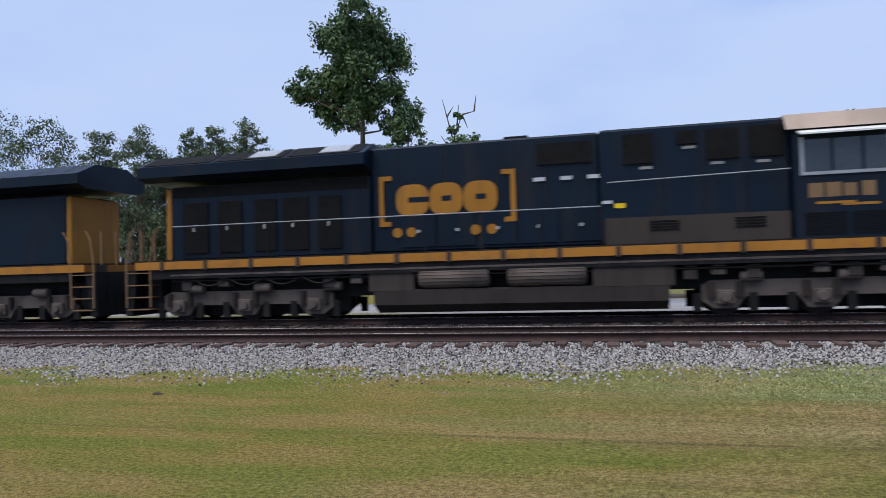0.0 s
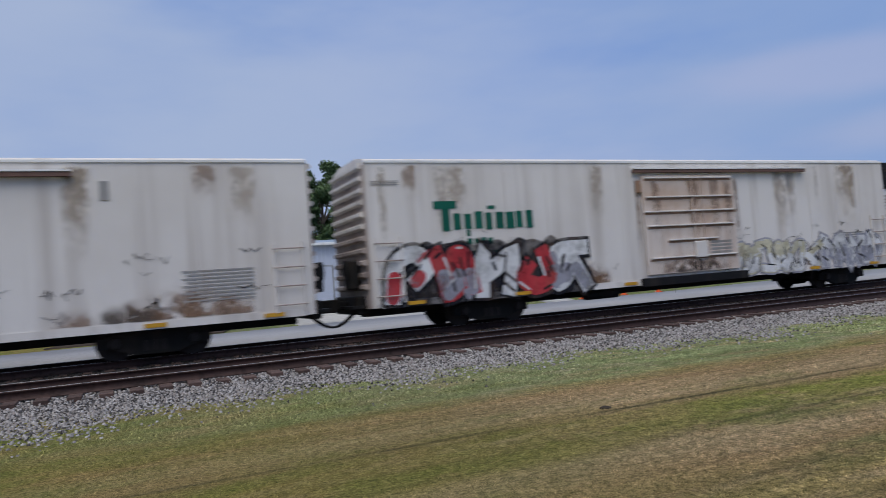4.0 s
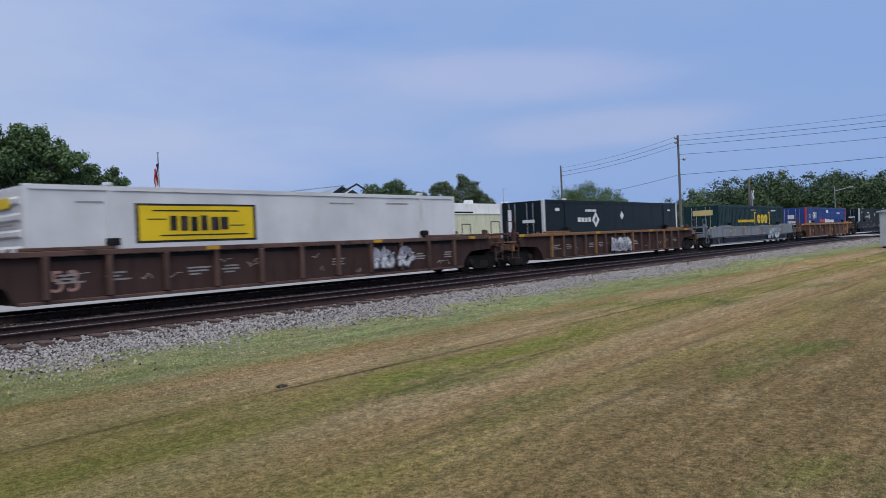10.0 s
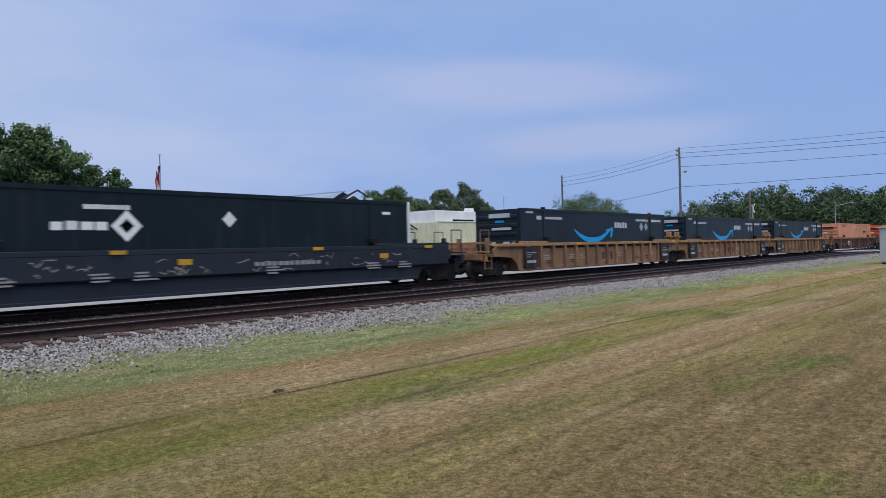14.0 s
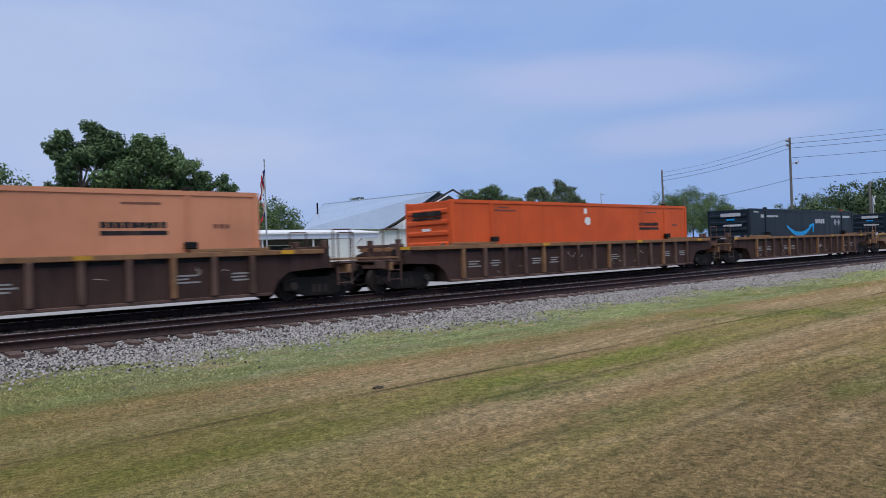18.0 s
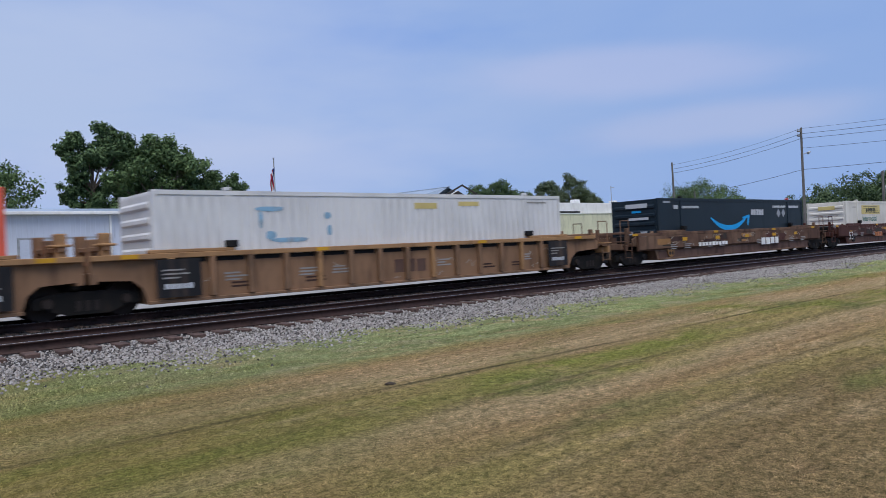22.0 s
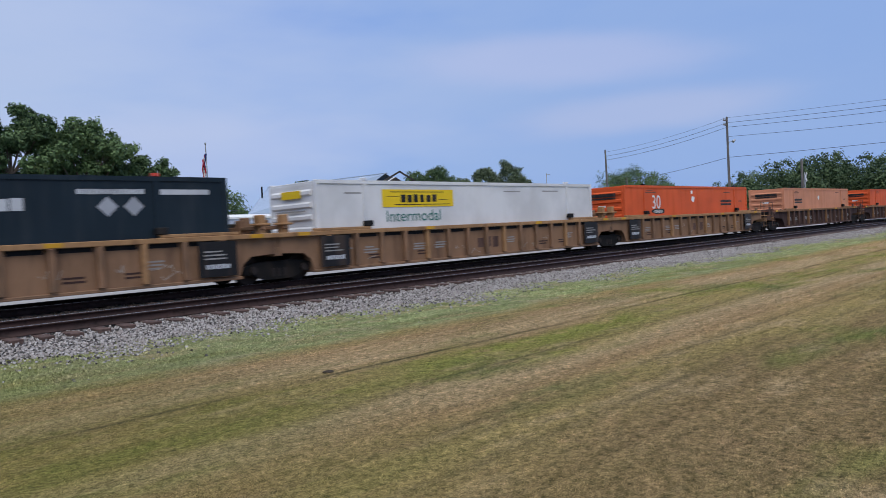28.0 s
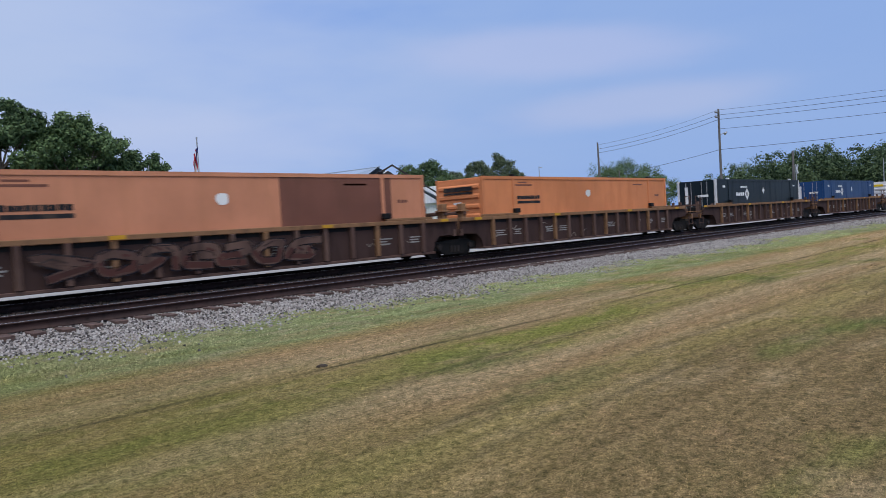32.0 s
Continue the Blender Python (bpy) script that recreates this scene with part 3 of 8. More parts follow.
# ---- paints used by buildings and rolling stock
M.update(
    white_paint=mat("white_paint", (0.74, 0.74, 0.73), (0.66, 0.65, 0.63), (0.45, 0.43, 0.40), 0.4, 3, 0.25, rough=0.5, amount=0.35),
    shed_wall=mat("shed_wall", (0.53, 0.565, 0.65), (0.48, 0.515, 0.595), (0.40, 0.42, 0.47), 0.3, 3, 0.2, rough=0.55, amount=0.3),
    roof_metal=mat("roof_metal", (0.36, 0.43, 0.52), (0.32, 0.385, 0.47), (0.25, 0.29, 0.35), 0.3, 4, rough=0.4, metal=0.2, amount=0.3),
    cream=mat("cream_paint", (0.66, 0.64, 0.46), (0.58, 0.56, 0.40), (0.42, 0.40, 0.30), 0.3, 3, 0.3, rough=0.7),
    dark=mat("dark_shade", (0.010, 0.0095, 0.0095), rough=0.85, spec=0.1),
    glass=mat("window_glass", (0.03, 0.04, 0.05), rough=0.08, bump=0, spec=0.6),
    grey_metal=mat("galvanised", (0.38, 0.39, 0.40), (0.32, 0.33, 0.34), (0.22, 0.22, 0.22), 0.6, 5, rough=0.5, metal=0.3),
    cabinet=mat("cabinet_paint", (0.40, 0.42, 0.42), (0.36, 0.38, 0.38), (0.27, 0.28, 0.27), 0.6, 5, 0.3, rough=0.5),
    pole_wood=mat("pole_wood", (0.115, 0.105, 0.10), (0.15, 0.14, 0.132), (0.07, 0.06, 0.054), 0.5, 5, 0.1, rough=0.9),
    wire=mat("wire", (0.03, 0.03, 0.035), rough=0.6),
    flag_red=mat("flag_red", (0.36, 0.025, 0.045), rough=0.8), red=mat("red_paint", (0.55, 0.04, 0.035), rough=0.5), navy=mat("navy_cloth", (0.02, 0.03, 0.14), rough=0.8),
    orange_cone=mat("cone_plastic", (0.85, 0.13, 0.03), rough=0.5), dark_trim=mat("dark_trim", (0.05, 0.04, 0.038), rough=0.8), brick=mat("brown_trim", (0.16, 0.09, 0.07), rough=0.8),
    lamp=mat("lamp_lit", (1.0, 0.86, 0.6), bump=0, glow=9.0),
)


# ---- buildings across the street
def metal_shed():
    x0, x1, y0, y1, top = 7.6, 23.0, 50.0, 66.0, 4.9
    b = thing("metal_shed", "low white metal-clad workshop with roll-up doors", "building")
    for row in ((x0, x1, y0, y0 + 0.2, 0, top), (x0, x0 + 0.2, y0 + 0.2, y1, 0, top), (x1 - 0.2, x1, y0 + 0.2, y1, 0, top), (x0, x1, y1, y1 + 0.2, 0, top)):
        part("wall", boxes(row), M["shed_wall"], b)
    ribs = bmesh.new()
    for k in range(50):
        box(ribs, x0 + 0.3 * k + 0.05, x0 + 0.3 * k + 0.12, y0 - 0.025, y0 - 0.002, 3.3, top - 0.15)
    part("cladding_rib", ribs, M["shed_wall"], b)
    part("roof", prism(bmesh.new(), [(y0 - 0.35, top), (y0 - 0.35, top + 0.16), (58, top + 0.9), (y1 + 0.35, top + 0.16), (y1 + 0.35, top)], "x", x0 - 0.2, x1 + 0.15), M["roof_metal"], b)
    part("gutter", bevelled(boxes((x0 - 0.2, x1 + 0.15, y0 - 0.5, y0 - 0.36, top - 0.06, top + 0.13)), 0.02), M["white_paint"], b)
    for dx in (14.6, 22.75):
        part("downpipe", boxes((dx - 0.06, dx + 0.06, y0 - 0.16, y0 - 0.03, 0.1, top - 0.07)), M["white_paint"], b)
    for d0 in (9.3, 15.6):
        door = part("roller_door", boxes((d0, d0 + 4.75, y0 - 0.09, y0 - 0.03, 0.02, 3.3)), M["shed_wall"], b, "closed pale roll-up door")
        slats = bmesh.new()
        for k in range(13):
            box(slats, d0 + 0.05, d0 + 4.7, y0 - 0.115, y0 - 0.092, 0.1 + 0.25 * k, 0.3 + 0.25 * k)
        part("slat", slats, M["shed_wall"], door)
        part("frame", boxes((d0 - 0.12, d0 - 0.003, y0 - 0.13, y0 - 0.03, 0, 3.42), (d0 + 4.753, d0 + 4.87, y0 - 0.13, y0 - 0.03, 0, 3.42), (d0, d0 + 4.75, y0 - 0.13, y0 - 0.03, 3.303, 3.42)), M["grey_metal"], door)
    lt = part("wall_lamp", boxes((20.48, 20.72, y0 - 0.22, y0 - 0.03, 2.98, 3.08)), M["grey_metal"], b)
    part("bulb", bevelled(boxes((20.5, 20.7, y0 - 0.24, y0 - 0.08, 2.86, 2.97)), 0.03), M["lamp"], lt, "lit warm lamp")
    part("vent_pipe", tube(bmesh.new(), (18.4, 52, 5.1), (18.4, 52, 5.5), 0.06), M["grey_metal"], b)
    part("mast", tube(bmesh.new(), (23.15, 50.4, 2.8), (23.15, 50.4, 7.0), 0.03), M["grey_metal"], b)


def canopy_building():
    b = thing("canopy_building", "low white building with a deep flat porch roof", "building")
    x0, x1 = 23.2, 36.6
    # wall colour itself darkened to stand for shade under the porch roof
    porch_wall_in_shade = mat("porch_wall_in_shade", (0.10, 0.095, 0.095), (0.075, 0.07, 0.07), rough=0.8)
    for row in ((x0, x1 - 2.5, 53, 53.2, 0, 3.0), (x1 - 2.5, x1 - 2.3, 53, 60, 0, 3.0), (x0, x0 + 0.2, 53.2, 60, 0, 3.0), (x0, x1 - 2.3, 60, 60.2, 0, 3.0)):
        part("wall", boxes(row), porch_wall_in_shade, b, "porch wall coloured dark for the shade of the porch roof")
    part("roof", prism(bmesh.new(), [(49.4, 3.05), (49.4, 3.5), (53.5, 3.85), (60.4, 3.6), (60.4, 3.05)], "x", x0, x1 + 0.3), M["white_paint"], b)
    part("fascia", bevelled(boxes((x0, x1 + 0.35, 49.28, 49.39, 2.95, 3.5)), 0.02), M["shed_wall"], b)
    part("gutter", bevelled(boxes((x0, x1 + 0.35, 49.14, 49.27, 3.34, 3.5)), 0.02), M["white_paint"], b)
    for px in (x0 + 3.0, x0 + 7.5, x1 - 2.2):
        part("post", boxes((px - 0.07, px + 0.07, 49.6, 49.74, 0, 3.04)), M["white_paint"], b)
    part("brace", tube(bmesh.new(), (x1 - 2.2, 49.67, 2.0), (x1 - 1.0, 49.67, 3.0), 0.05), M["white_paint"], b)
    for wx, ww in ((25.2, 2.8), (28.4, 2.2)):
        w = part("window", boxes((wx, wx + ww, 52.93, 52.99, 1.0, 2.5)), M["glass"], b)
        part("frame", boxes((wx - 0.08, wx - 0.002, 52.9, 52.99, 0.92, 2.58), (wx + ww + 0.002, wx + ww + 0.08, 52.9, 52.99, 0.92, 2.58), (wx, wx + ww, 52.9, 52.99, 2.502, 2.58), (wx, wx + ww, 52.9, 52.99, 0.92, 0.998)), M["white_paint"], w)
    dr = part("door", boxes((31.5, 32.5, 52.93, 52.99, 0, 2.1)), M["cream"], b, "pale door")
    part("handle", boxes((32.35, 32.4, 52.88, 52.925, 1.0, 1.1)), M["grey_metal"], dr)
    part("door", boxes((33.0, 34.0, 52.93, 52.99, 0, 2.1)), M["dark"], b, "dark doorway")
    s = part("round_sign", tube(bmesh.new(), (24.4, 52.98, 1.7), (24.4, 52.9, 1.7), 0.42, seg=24), M["red"], b, "round red and white sign")
    part("centre", tube(bmesh.new(), (24.4, 52.896, 1.7), (24.4, 52.88, 1.7), 0.3, seg=24), M["white_paint"], s)


def metal_roof_house():
    b = thing("metal_roof_house", "white house with a large pale blue metal roof", "house")
    # the ridge runs away from the street; the gable faces it
    walls = boxes((38.0, 66.0, 62.0, 62.2, 0, 4.2), (65.8, 66.0, 62.2, 87, 0, 4.2), (53.0, 66.0, 87, 87.2, 0, 4.2))
    part("wall", prism(walls, [(38.0, 62.2), (38.25, 62.2), (53.25, 87.0), (53.0, 87.0)], "z", 0, 4.2), M["white_paint"], b)
    bm = bmesh.new()
    v = [bm.verts.new(p) for p in ((37, 61.5, 4.2), (47.2, 61.5, 4.2), (57.2, 64, 8.75), (55, 86, 8.7), (67, 61.5, 4.2), (67, 88, 4.2), (52.5, 88, 4.2))]
    for f in ((0, 1, 2), (0, 2, 3), (4, 5, 3), (4, 3, 2), (5, 6, 3), (6, 0, 3), (6, 5, 4, 1, 0)):
        bm.faces.new([v[k] for k in f])
    part("roof", bm, M["roof_metal"], b, "pale blue ribbed metal roof")
    for k in range(16):
        t = k / 15
        part("standing_seam", tube(bmesh.new(), Vector((37, 61.5, 4.22)).lerp(Vector((47.2, 61.5, 4.22)), t), Vector((55, 86, 8.72)).lerp(Vector((57.2, 64, 8.77)), t), 0.03, seg=4), M["roof_metal"], b)
    part("ridge_cap", tube(bmesh.new(), (57.2, 63.6, 8.78), (55, 86, 8.74), 0.09, seg=6), M["roof_metal"], b)
    part("gable_wall", prism(bmesh.new(), [(48.2, 4.2), (66.2, 4.2), (57.2, 8.2)], "y", 62.3, 62.5), M["white_paint"], b)
    # dark brown triangle below the gable's peak
    part("gable_vent", prism(bmesh.new(), [(55.4, 7.3), (59.0, 7.3), (57.2, 8.15)], "y", 62.1, 62.28), M["dark_trim"], b, "dark brown gable top")
    for sx in (-1, 1):
        part("verge_board", prism(bmesh.new(), [(57.2 + sx * 10.2, 4.12), (57.2 + sx * 10.2, 4.3), (57.2, 8.86), (57.2, 8.66)], "y", 61.36, 61.48), M["dark_trim"], b, "dark verge board")
    for wx in (48.0, 50.6, 54.5):
        w = part("window", boxes((wx, wx + 0.9, 61.93, 61.99, 1.2, 2.6)), M["glass"], b)
        part("frame", boxes((wx - 0.1, wx - 0.002, 61.9, 61.99, 1.1, 2.7), (wx + 0.902, wx + 1.0, 61.9, 61.99, 1.1, 2.7), (wx, wx + 0.9, 61.9, 61.99, 2.602, 2.7), (wx, wx + 0.9, 61.9, 61.99, 1.85, 1.95)), M["white_paint"], w)
    part("chimney_pipe", tube(bmesh.new(), (46.5, 74, 6.0), (46.5, 74, 7.9), 0.1), M["dark"], b)


def cream_building():
    b = thing("cream_building", "cream block building with a white parapet and a painted mural", "building")
    part("wall", bevelled(boxes((70, 97, 60, 75, 0, 5.2)), 0.03), M["cream"], b)
    part("parapet", bevelled(boxes((70.4, 96, 61, 74, 5.2, 6.75)), 0.05), M["white_paint"], b)
    part("ledge", boxes((69.9, 97.1, 59.9, 60.2, 5.2, 5.32)), M["white_paint"], b)
    part("sign_slot", boxes((74, 78.5, 60.9, 60.99, 5.35, 5.6)), M["dark"], b)
    part("vent", bevelled(boxes((79, 80, 62, 63, 6.75, 7.3)), 0.05), M["white_paint"], b)
    part("vent", bevelled(boxes((88, 88.7, 62, 63, 6.75, 7.2)), 0.05), M["white_paint"], b)
    part("mast", tube(bmesh.new(), (86.2, 61.2, 6.75), (86.2, 61.2, 9.2), 0.05), M["grey_metal"], b)
    part("mast_arm", tube(bmesh.new(), (86.2, 61.2, 9.0), (87.0, 61.2, 9.0), 0.04), M["grey_metal"], b)
    cols = ((0.02, 0.25, 0.6), (0.8, 0.15, 0.02), (0.75, 0.6, 0.1), (0.7, 0.7, 0.7))
    for k in range(6):
        x = 85.2 + k * 1.15
        m = bmesh.new()
        bmesh.ops.create_circle(m, cap_ends=True, segments=14, radius=0.75)
        for v in m.verts:
            v.co = Vector((x + v.co.x * 0.9 + 0.1 * math.sin(5 * v.co.y), 59.98 - 0.004 * k, 3.6 + 0.18 * k + v.co.y * (1.0 + 0.3 * (k % 2))))
        part("mural_shape", m, mat("mural", cols[k % 4], rough=0.7), b)


def flagpole():
    b = thing("flagpole", "tall metal flagpole with two flags hanging limp", "flagpole")
    part("pole", tube(bmesh.new(), (24.1, 45, 0), (24.1, 45, 8.3), 0.07, 0.04), M["grey_metal"], b)
    part("finial", tube(bmesh.new(), (24.1, 45, 8.3), (24.1, 45, 8.42), 0.06), M["grey_metal"], b)

    def cloth(name, z0, z1, w, rows, seed, label):
        f = part(name, boxes((24.03, 24.06, 44.92, 44.96, z0, z1)), M["white_paint"], b, label)
        for k, m in enumerate(rows):
            bm = bmesh.new()
            u0, u1 = k / len(rows), (k + 1) / len(rows)
            for j in range(10):
                ya, yb = z1 - (z1 - z0) * j / 10, z1 - (z1 - z0) * (j + 1) / 10
                # the folds hang down and drift to one side
                fx = lambda u, z: 24.02 - w * u * (0.55 + 0.45 * (z1 - z) / (z1 - z0)) + 0.05 * math.sin(6 * z + seed)
                fy = lambda u, z: 44.94 + 0.12 * math.sin(9 * u + 2.2 * z + seed)
                pts = [(fx(u0, ya), fy(u0, ya), ya - 0.5 * u0), (fx(u1, ya), fy(u1, ya), ya - 0.5 * u1), (fx(u1, yb), fy(u1, yb), yb - 0.5 * u1), (fx(u0, yb), fy(u0, yb), yb - 0.5 * u0)]
                bm.faces.new([bm.verts.new(p) for p in pts])
            part("stripe", bm, m, f)
    cloth("flag", 5.9, 7.75, 0.42, [M["navy"], M["navy"], M["flag_red"], M["white_paint"], M["flag_red"], M["white_paint"], M["flag_red"]], 0, "red, white and blue flag")
    cloth("flag", 4.5, 5.75, 0.28, [M["navy"], M["white_paint"], M["red"]], 2, "smaller red and white flag")


def cottage():
    b = thing("cottage", "small white cottage with a low grey roof", "house")
    for row in ((3.3, 7.3, 66, 66.2, 0, 2.5), (3.3, 3.5, 66.2, 72, 0, 2.5), (7.1, 7.3, 66.2, 72, 0, 2.5), (3.3, 7.3, 72, 72.2, 0, 2.5)):
        part("wall", boxes(row), M["shed_wall"], b)
    part("roof", prism(bmesh.new(), [(2.9, 2.35), (2.9, 2.5), (6.0, 3.75), (7.7, 3.2), (7.7, 2.35)], "y", 65.6, 72.6), M["roof_metal"], b)
    w = part("window", boxes((4.6, 5.3, 65.94, 65.99, 1.1, 2.0)), M["glass"], b)
    part("sill", boxes((4.5, 5.4, 65.9, 65.99, 1.0, 1.08)), M["white_paint"], w)
    t = thing("pickup_truck", "parked red pickup truck beside the cottage", "truck", (4.9, 57, 0))
    part("cab", prism(bmesh.new(), [(-0.9, 0.7), (-0.8, 1.2), (-0.5, 1.75), (0.6, 1.75), (0.8, 1.2), (0.8, 0.7)], "y", -0.9, 0.9), M["red"], t)
    part("bed", bevelled(boxes((0.82, 2.5, -0.9, 0.9, 0.6, 1.2)), 0.04), M["red"], t)
    part("hood", bevelled(boxes((-2.2, -0.92, -0.9, 0.9, 0.6, 1.15)), 0.06), M["red"], t)
    part("side_glass", prism(bmesh.new(), [(-0.7, 1.22), (-0.45, 1.68), (0.5, 1.68), (0.65, 1.22)], "y", -0.915, -0.902), M["glass"], t)
    for wx in (-1.5, 1.7):
        for wy in (-0.9, 0.75):
            part("wheel", tube(bmesh.new(), (wx, wy, 0.38), (wx, wy + 0.15, 0.38), 0.38, seg=16), M["dark"], t)
    k = thing("kiosk", "small yellow box kiosk on the grass", "kiosk", (0.6, 58, 0))
    part("body", bevelled(boxes((-0.9, 0.9, -0.6, 0.6, 0, 1.7)), 0.03), mat("kiosk_yellow", (0.62, 0.50, 0.05)), k)
    part("lid", boxes((-1.0, 1.0, -0.7, 0.7, 1.7, 1.8)), M["white_paint"], k)


cottage()
metal_shed()
canopy_building()
metal_roof_house()
cream_building()
flagpole()


def cone(x, y):
    c = thing("traffic_cone", "small orange traffic cone with a white collar", "traffic cone", (x, y, 0.05), "cones on the forecourt")
    part("base", bevelled(boxes((-0.18, 0.18, -0.18, 0.18, 0, 0.04)), 0.01), M["orange_cone"], c)
    part("body", tube(bmesh.new(), (0, 0, 0.04), (0, 0, 0.7), 0.13, 0.03, 14), M["orange_cone"], c)
    part("collar", tube(bmesh.new(), (0, 0, 0.38), (0, 0, 0.5), 0.088, 0.07, 14), M["white_paint"], c)


for x, y in ((24.1, 33.9), (27.2, 34.1), (29.45, 33.7)):
    cone(x, y)


def caution_tape():
    t = thing("caution_tape", "sagging yellow tape strung between the traffic cones", "tape")
    spots = ((24.1, 33.9), (27.2, 34.1), (29.45, 33.7))
    for (xa, ya), (xb, yb) in zip(spots, spots[1:]):
        v, f = [], []
        for k in range(11):
            u = k / 10
            z = 0.68 - 1.5 * u * (1 - u)
            v += [(xa + (xb - xa) * u, ya + (yb - ya) * u, z), (xa + (xb - xa) * u, ya + (yb - ya) * u + 0.01, z + 0.07)]
        for k in range(10):
            f.append((2 * k, 2 * k + 2, 2 * k + 3, 2 * k + 1))
        put("strand", mesh_of("strand", v, f), mat("tape_yellow", (0.75, 0.55, 0.05), rough=0.5), t)
    s = thing("stake", "thin wooden stake standing in the verge", "stake", (28.3, 31.0, 0))
    part("shaft", tube(bmesh.new(), (0, 0, 0), (0, 0, 0.95), 0.02, seg=6), M["pole_wood"], s)


caution_tape()


def roadside_clutter():
    p = thing("pallet", "weathered wooden pallet lying on the grass", "pallet", (-19.3, 41.5, 0), "")
    for k in range(5):
        part("board", boxes((-1.0, 1.0, -0.55 + 0.24 * k, -0.4 + 0.24 * k, 0.36, 0.4)), M["pole_wood"], p)
    for x in (-0.95, -0.1, 0.75):
        part("bearer", boxes((x, x + 0.2, -0.55, 0.56, 0.0, 0.355)), M["pole_wood"], p)
    b = thing("brush_pile", "low heap of cut branches and reddish debris", "brush pile", (-4.6, 44.0, 0))
    rs = random.Random(5)
    for k in range(26):
        a, w = rs.uniform(0, 6.28), rs.uniform(0.2, 1.4)
        x, y = math.cos(a) * w, math.sin(a) * w * 0.6
        part("branch", tube(bmesh.new(), (x, y, rs.uniform(0.0, 0.15)), (x + rs.uniform(-0.6, 0.6), y + rs.uniform(-0.3, 0.3), rs.uniform(0.2, 0.55)), 0.04, 0.02, 5), M["brick"] if k % 3 else M["bark_grey"], b)


ribbon("soil_bed", [(-3, 35.2), (0, 34.9), (4.5, 35.3)], [(-2.2, 37.8), (1, 38.4), (5.2, 38.0)], -0.05, 0.06, M["soil"], label="bare dark soil bed in the far verge", category="soil", kind="structure")
M["bark_grey"] = mat("bark_grey", (0.16, 0.14, 0.12), rough=0.9)
roadside_clutter()


def signal_cabinet():
    c = thing("signal_cabinet", "grey steel signal cabinet with a closed door, on low feet", "cabinet", (54.9, 7.4, 0))
    part("body", bevelled(boxes((-1.1, 1.1, -1.0, 1.0, 0.12, 2.35)), 0.02), M["cabinet"], c)
    part("roof", prism(bmesh.new(), [(-1.15, 2.35), (-1.15, 2.42), (0, 2.62), (1.15, 2.42), (1.15, 2.35)], "x", -1.2, 1.2), M["cabinet"], c)
    d = part("door", bevelled(boxes((-1.13, -1.102, -0.62, 0.55, 0.3, 2.2)), 0.01), M["cabinet"], c)
    part("handle", boxes((-1.17, -1.132, 0.42, 0.48, 1.1, 1.35)), M["grey_metal"], d)
    part("sign", boxes((-1.136, -1.131, -0.25, 0.1, 1.55, 1.8)), M["white_paint"], d)
    for fx in (-0.9, 0.9):
        for fy in (-0.8, -0.27, 0.27, 0.8):
            part("foot", boxes((fx - 0.12, fx + 0.12, fy - 0.08, fy + 0.08, 0, 0.12)), M["dark"], c)


signal_cabinet()


# ---- poles and wires
def utility_pole(x, y, h, arms, lean=0.0, lampside=0):
    p = thing("utility_pole", "weathered wooden utility pole carrying wires", "utility pole", (x, y, 0), "poles beyond the crossing")
    part("shaft", tube(bmesh.new(), (0, 0, 0), (lean, 0, h), 0.17, 0.11), M["pole_wood"], p)
    for z in arms:
        a = part("crossarm", boxes((-0.95, 0.15, -0.06, 0.06, z, z + 0.12)), M["pole_wood"], p)
        for ix in (-0.88, -0.45, 0.08):
            part("insulator", tube(bmesh.new(), (ix, 0, z + 0.12), (ix, 0, z + 0.3), 0.05, 0.035, 8), M["grey_metal"], a)
    if lampside:
        l = part("lamp_arm", tube(bmesh.new(), (0, 0, h - 2.9), (0.9 * lampside, -0.3, h - 2.6), 0.04), M["grey_metal"], p)
        part("lamp_head", tube(bmesh.new(), (0.75 * lampside, -0.3, h - 2.75), (1.05 * lampside, -0.4, h - 2.55), 0.16, 0.1), M["grey_metal"], l)
    return p


utility_pole(79.8, 32.0, 12.6, (11.6, 12.1), lampside=1)
utility_pole(82.6, 49.0, 11.0, (), -0.25)
utility_pole(176, 24.0, 12.5, ())
utility_pole(118, 66, 9.5, ())


def wire(a, b, sag, r=0.018):
    """One hanging strand between two points."""
    n, k = 16, 5
    a, b = Vector(a), Vector(b)
    side = (b - a).cross(Vector((0, 0, 1))).normalized()
    verts, faces = [], []
    for i in range(n + 1):
        u = i / n
        c = a.lerp(b, u) - Vector((0, 0, 4 * sag * u * (1 - u)))
        for j in range(k):
            w = 2 * math.pi * j / k
            verts.append(c + side * (r * math.cos(w)) + Vector((0, 0, r * math.sin(w))))
    for i in range(n):
        for j in range(k):
            faces.append((i * k + j, i * k + (j + 1) % k, (i + 1) * k + (j + 1) % k, (i + 1) * k + j))
    put("wire", mesh_of("wire", verts, faces), M["wire"], label="thin black overhead wire", category="wire")



for dz, w in ((12.5, 0.014), (11.95, 0.02), (11.45, 0.02)):
    wire((79.8, 32, dz), (82.4, 49, dz - 1.8), 0.35, w)
    wire((79.8, 32, dz), (68, -40, dz - 0.6), 1.0, w)
wire((79.8, 32, 10.4), (68, -40, 9.9), 1.0)
wire((79.8, 32, 8.1), (82.5, 49, 6.5), 0.25, 0.022)
wire((79.8, 32, 8.1), (66, -40, 8.4), 0.7, 0.022)
wire((82.4, 49, 9.2), (118, 66, 9.0), 0.8)
wire((23.1, 54, 5.4), (60, 90, 5.9), 0.6, 0.022)


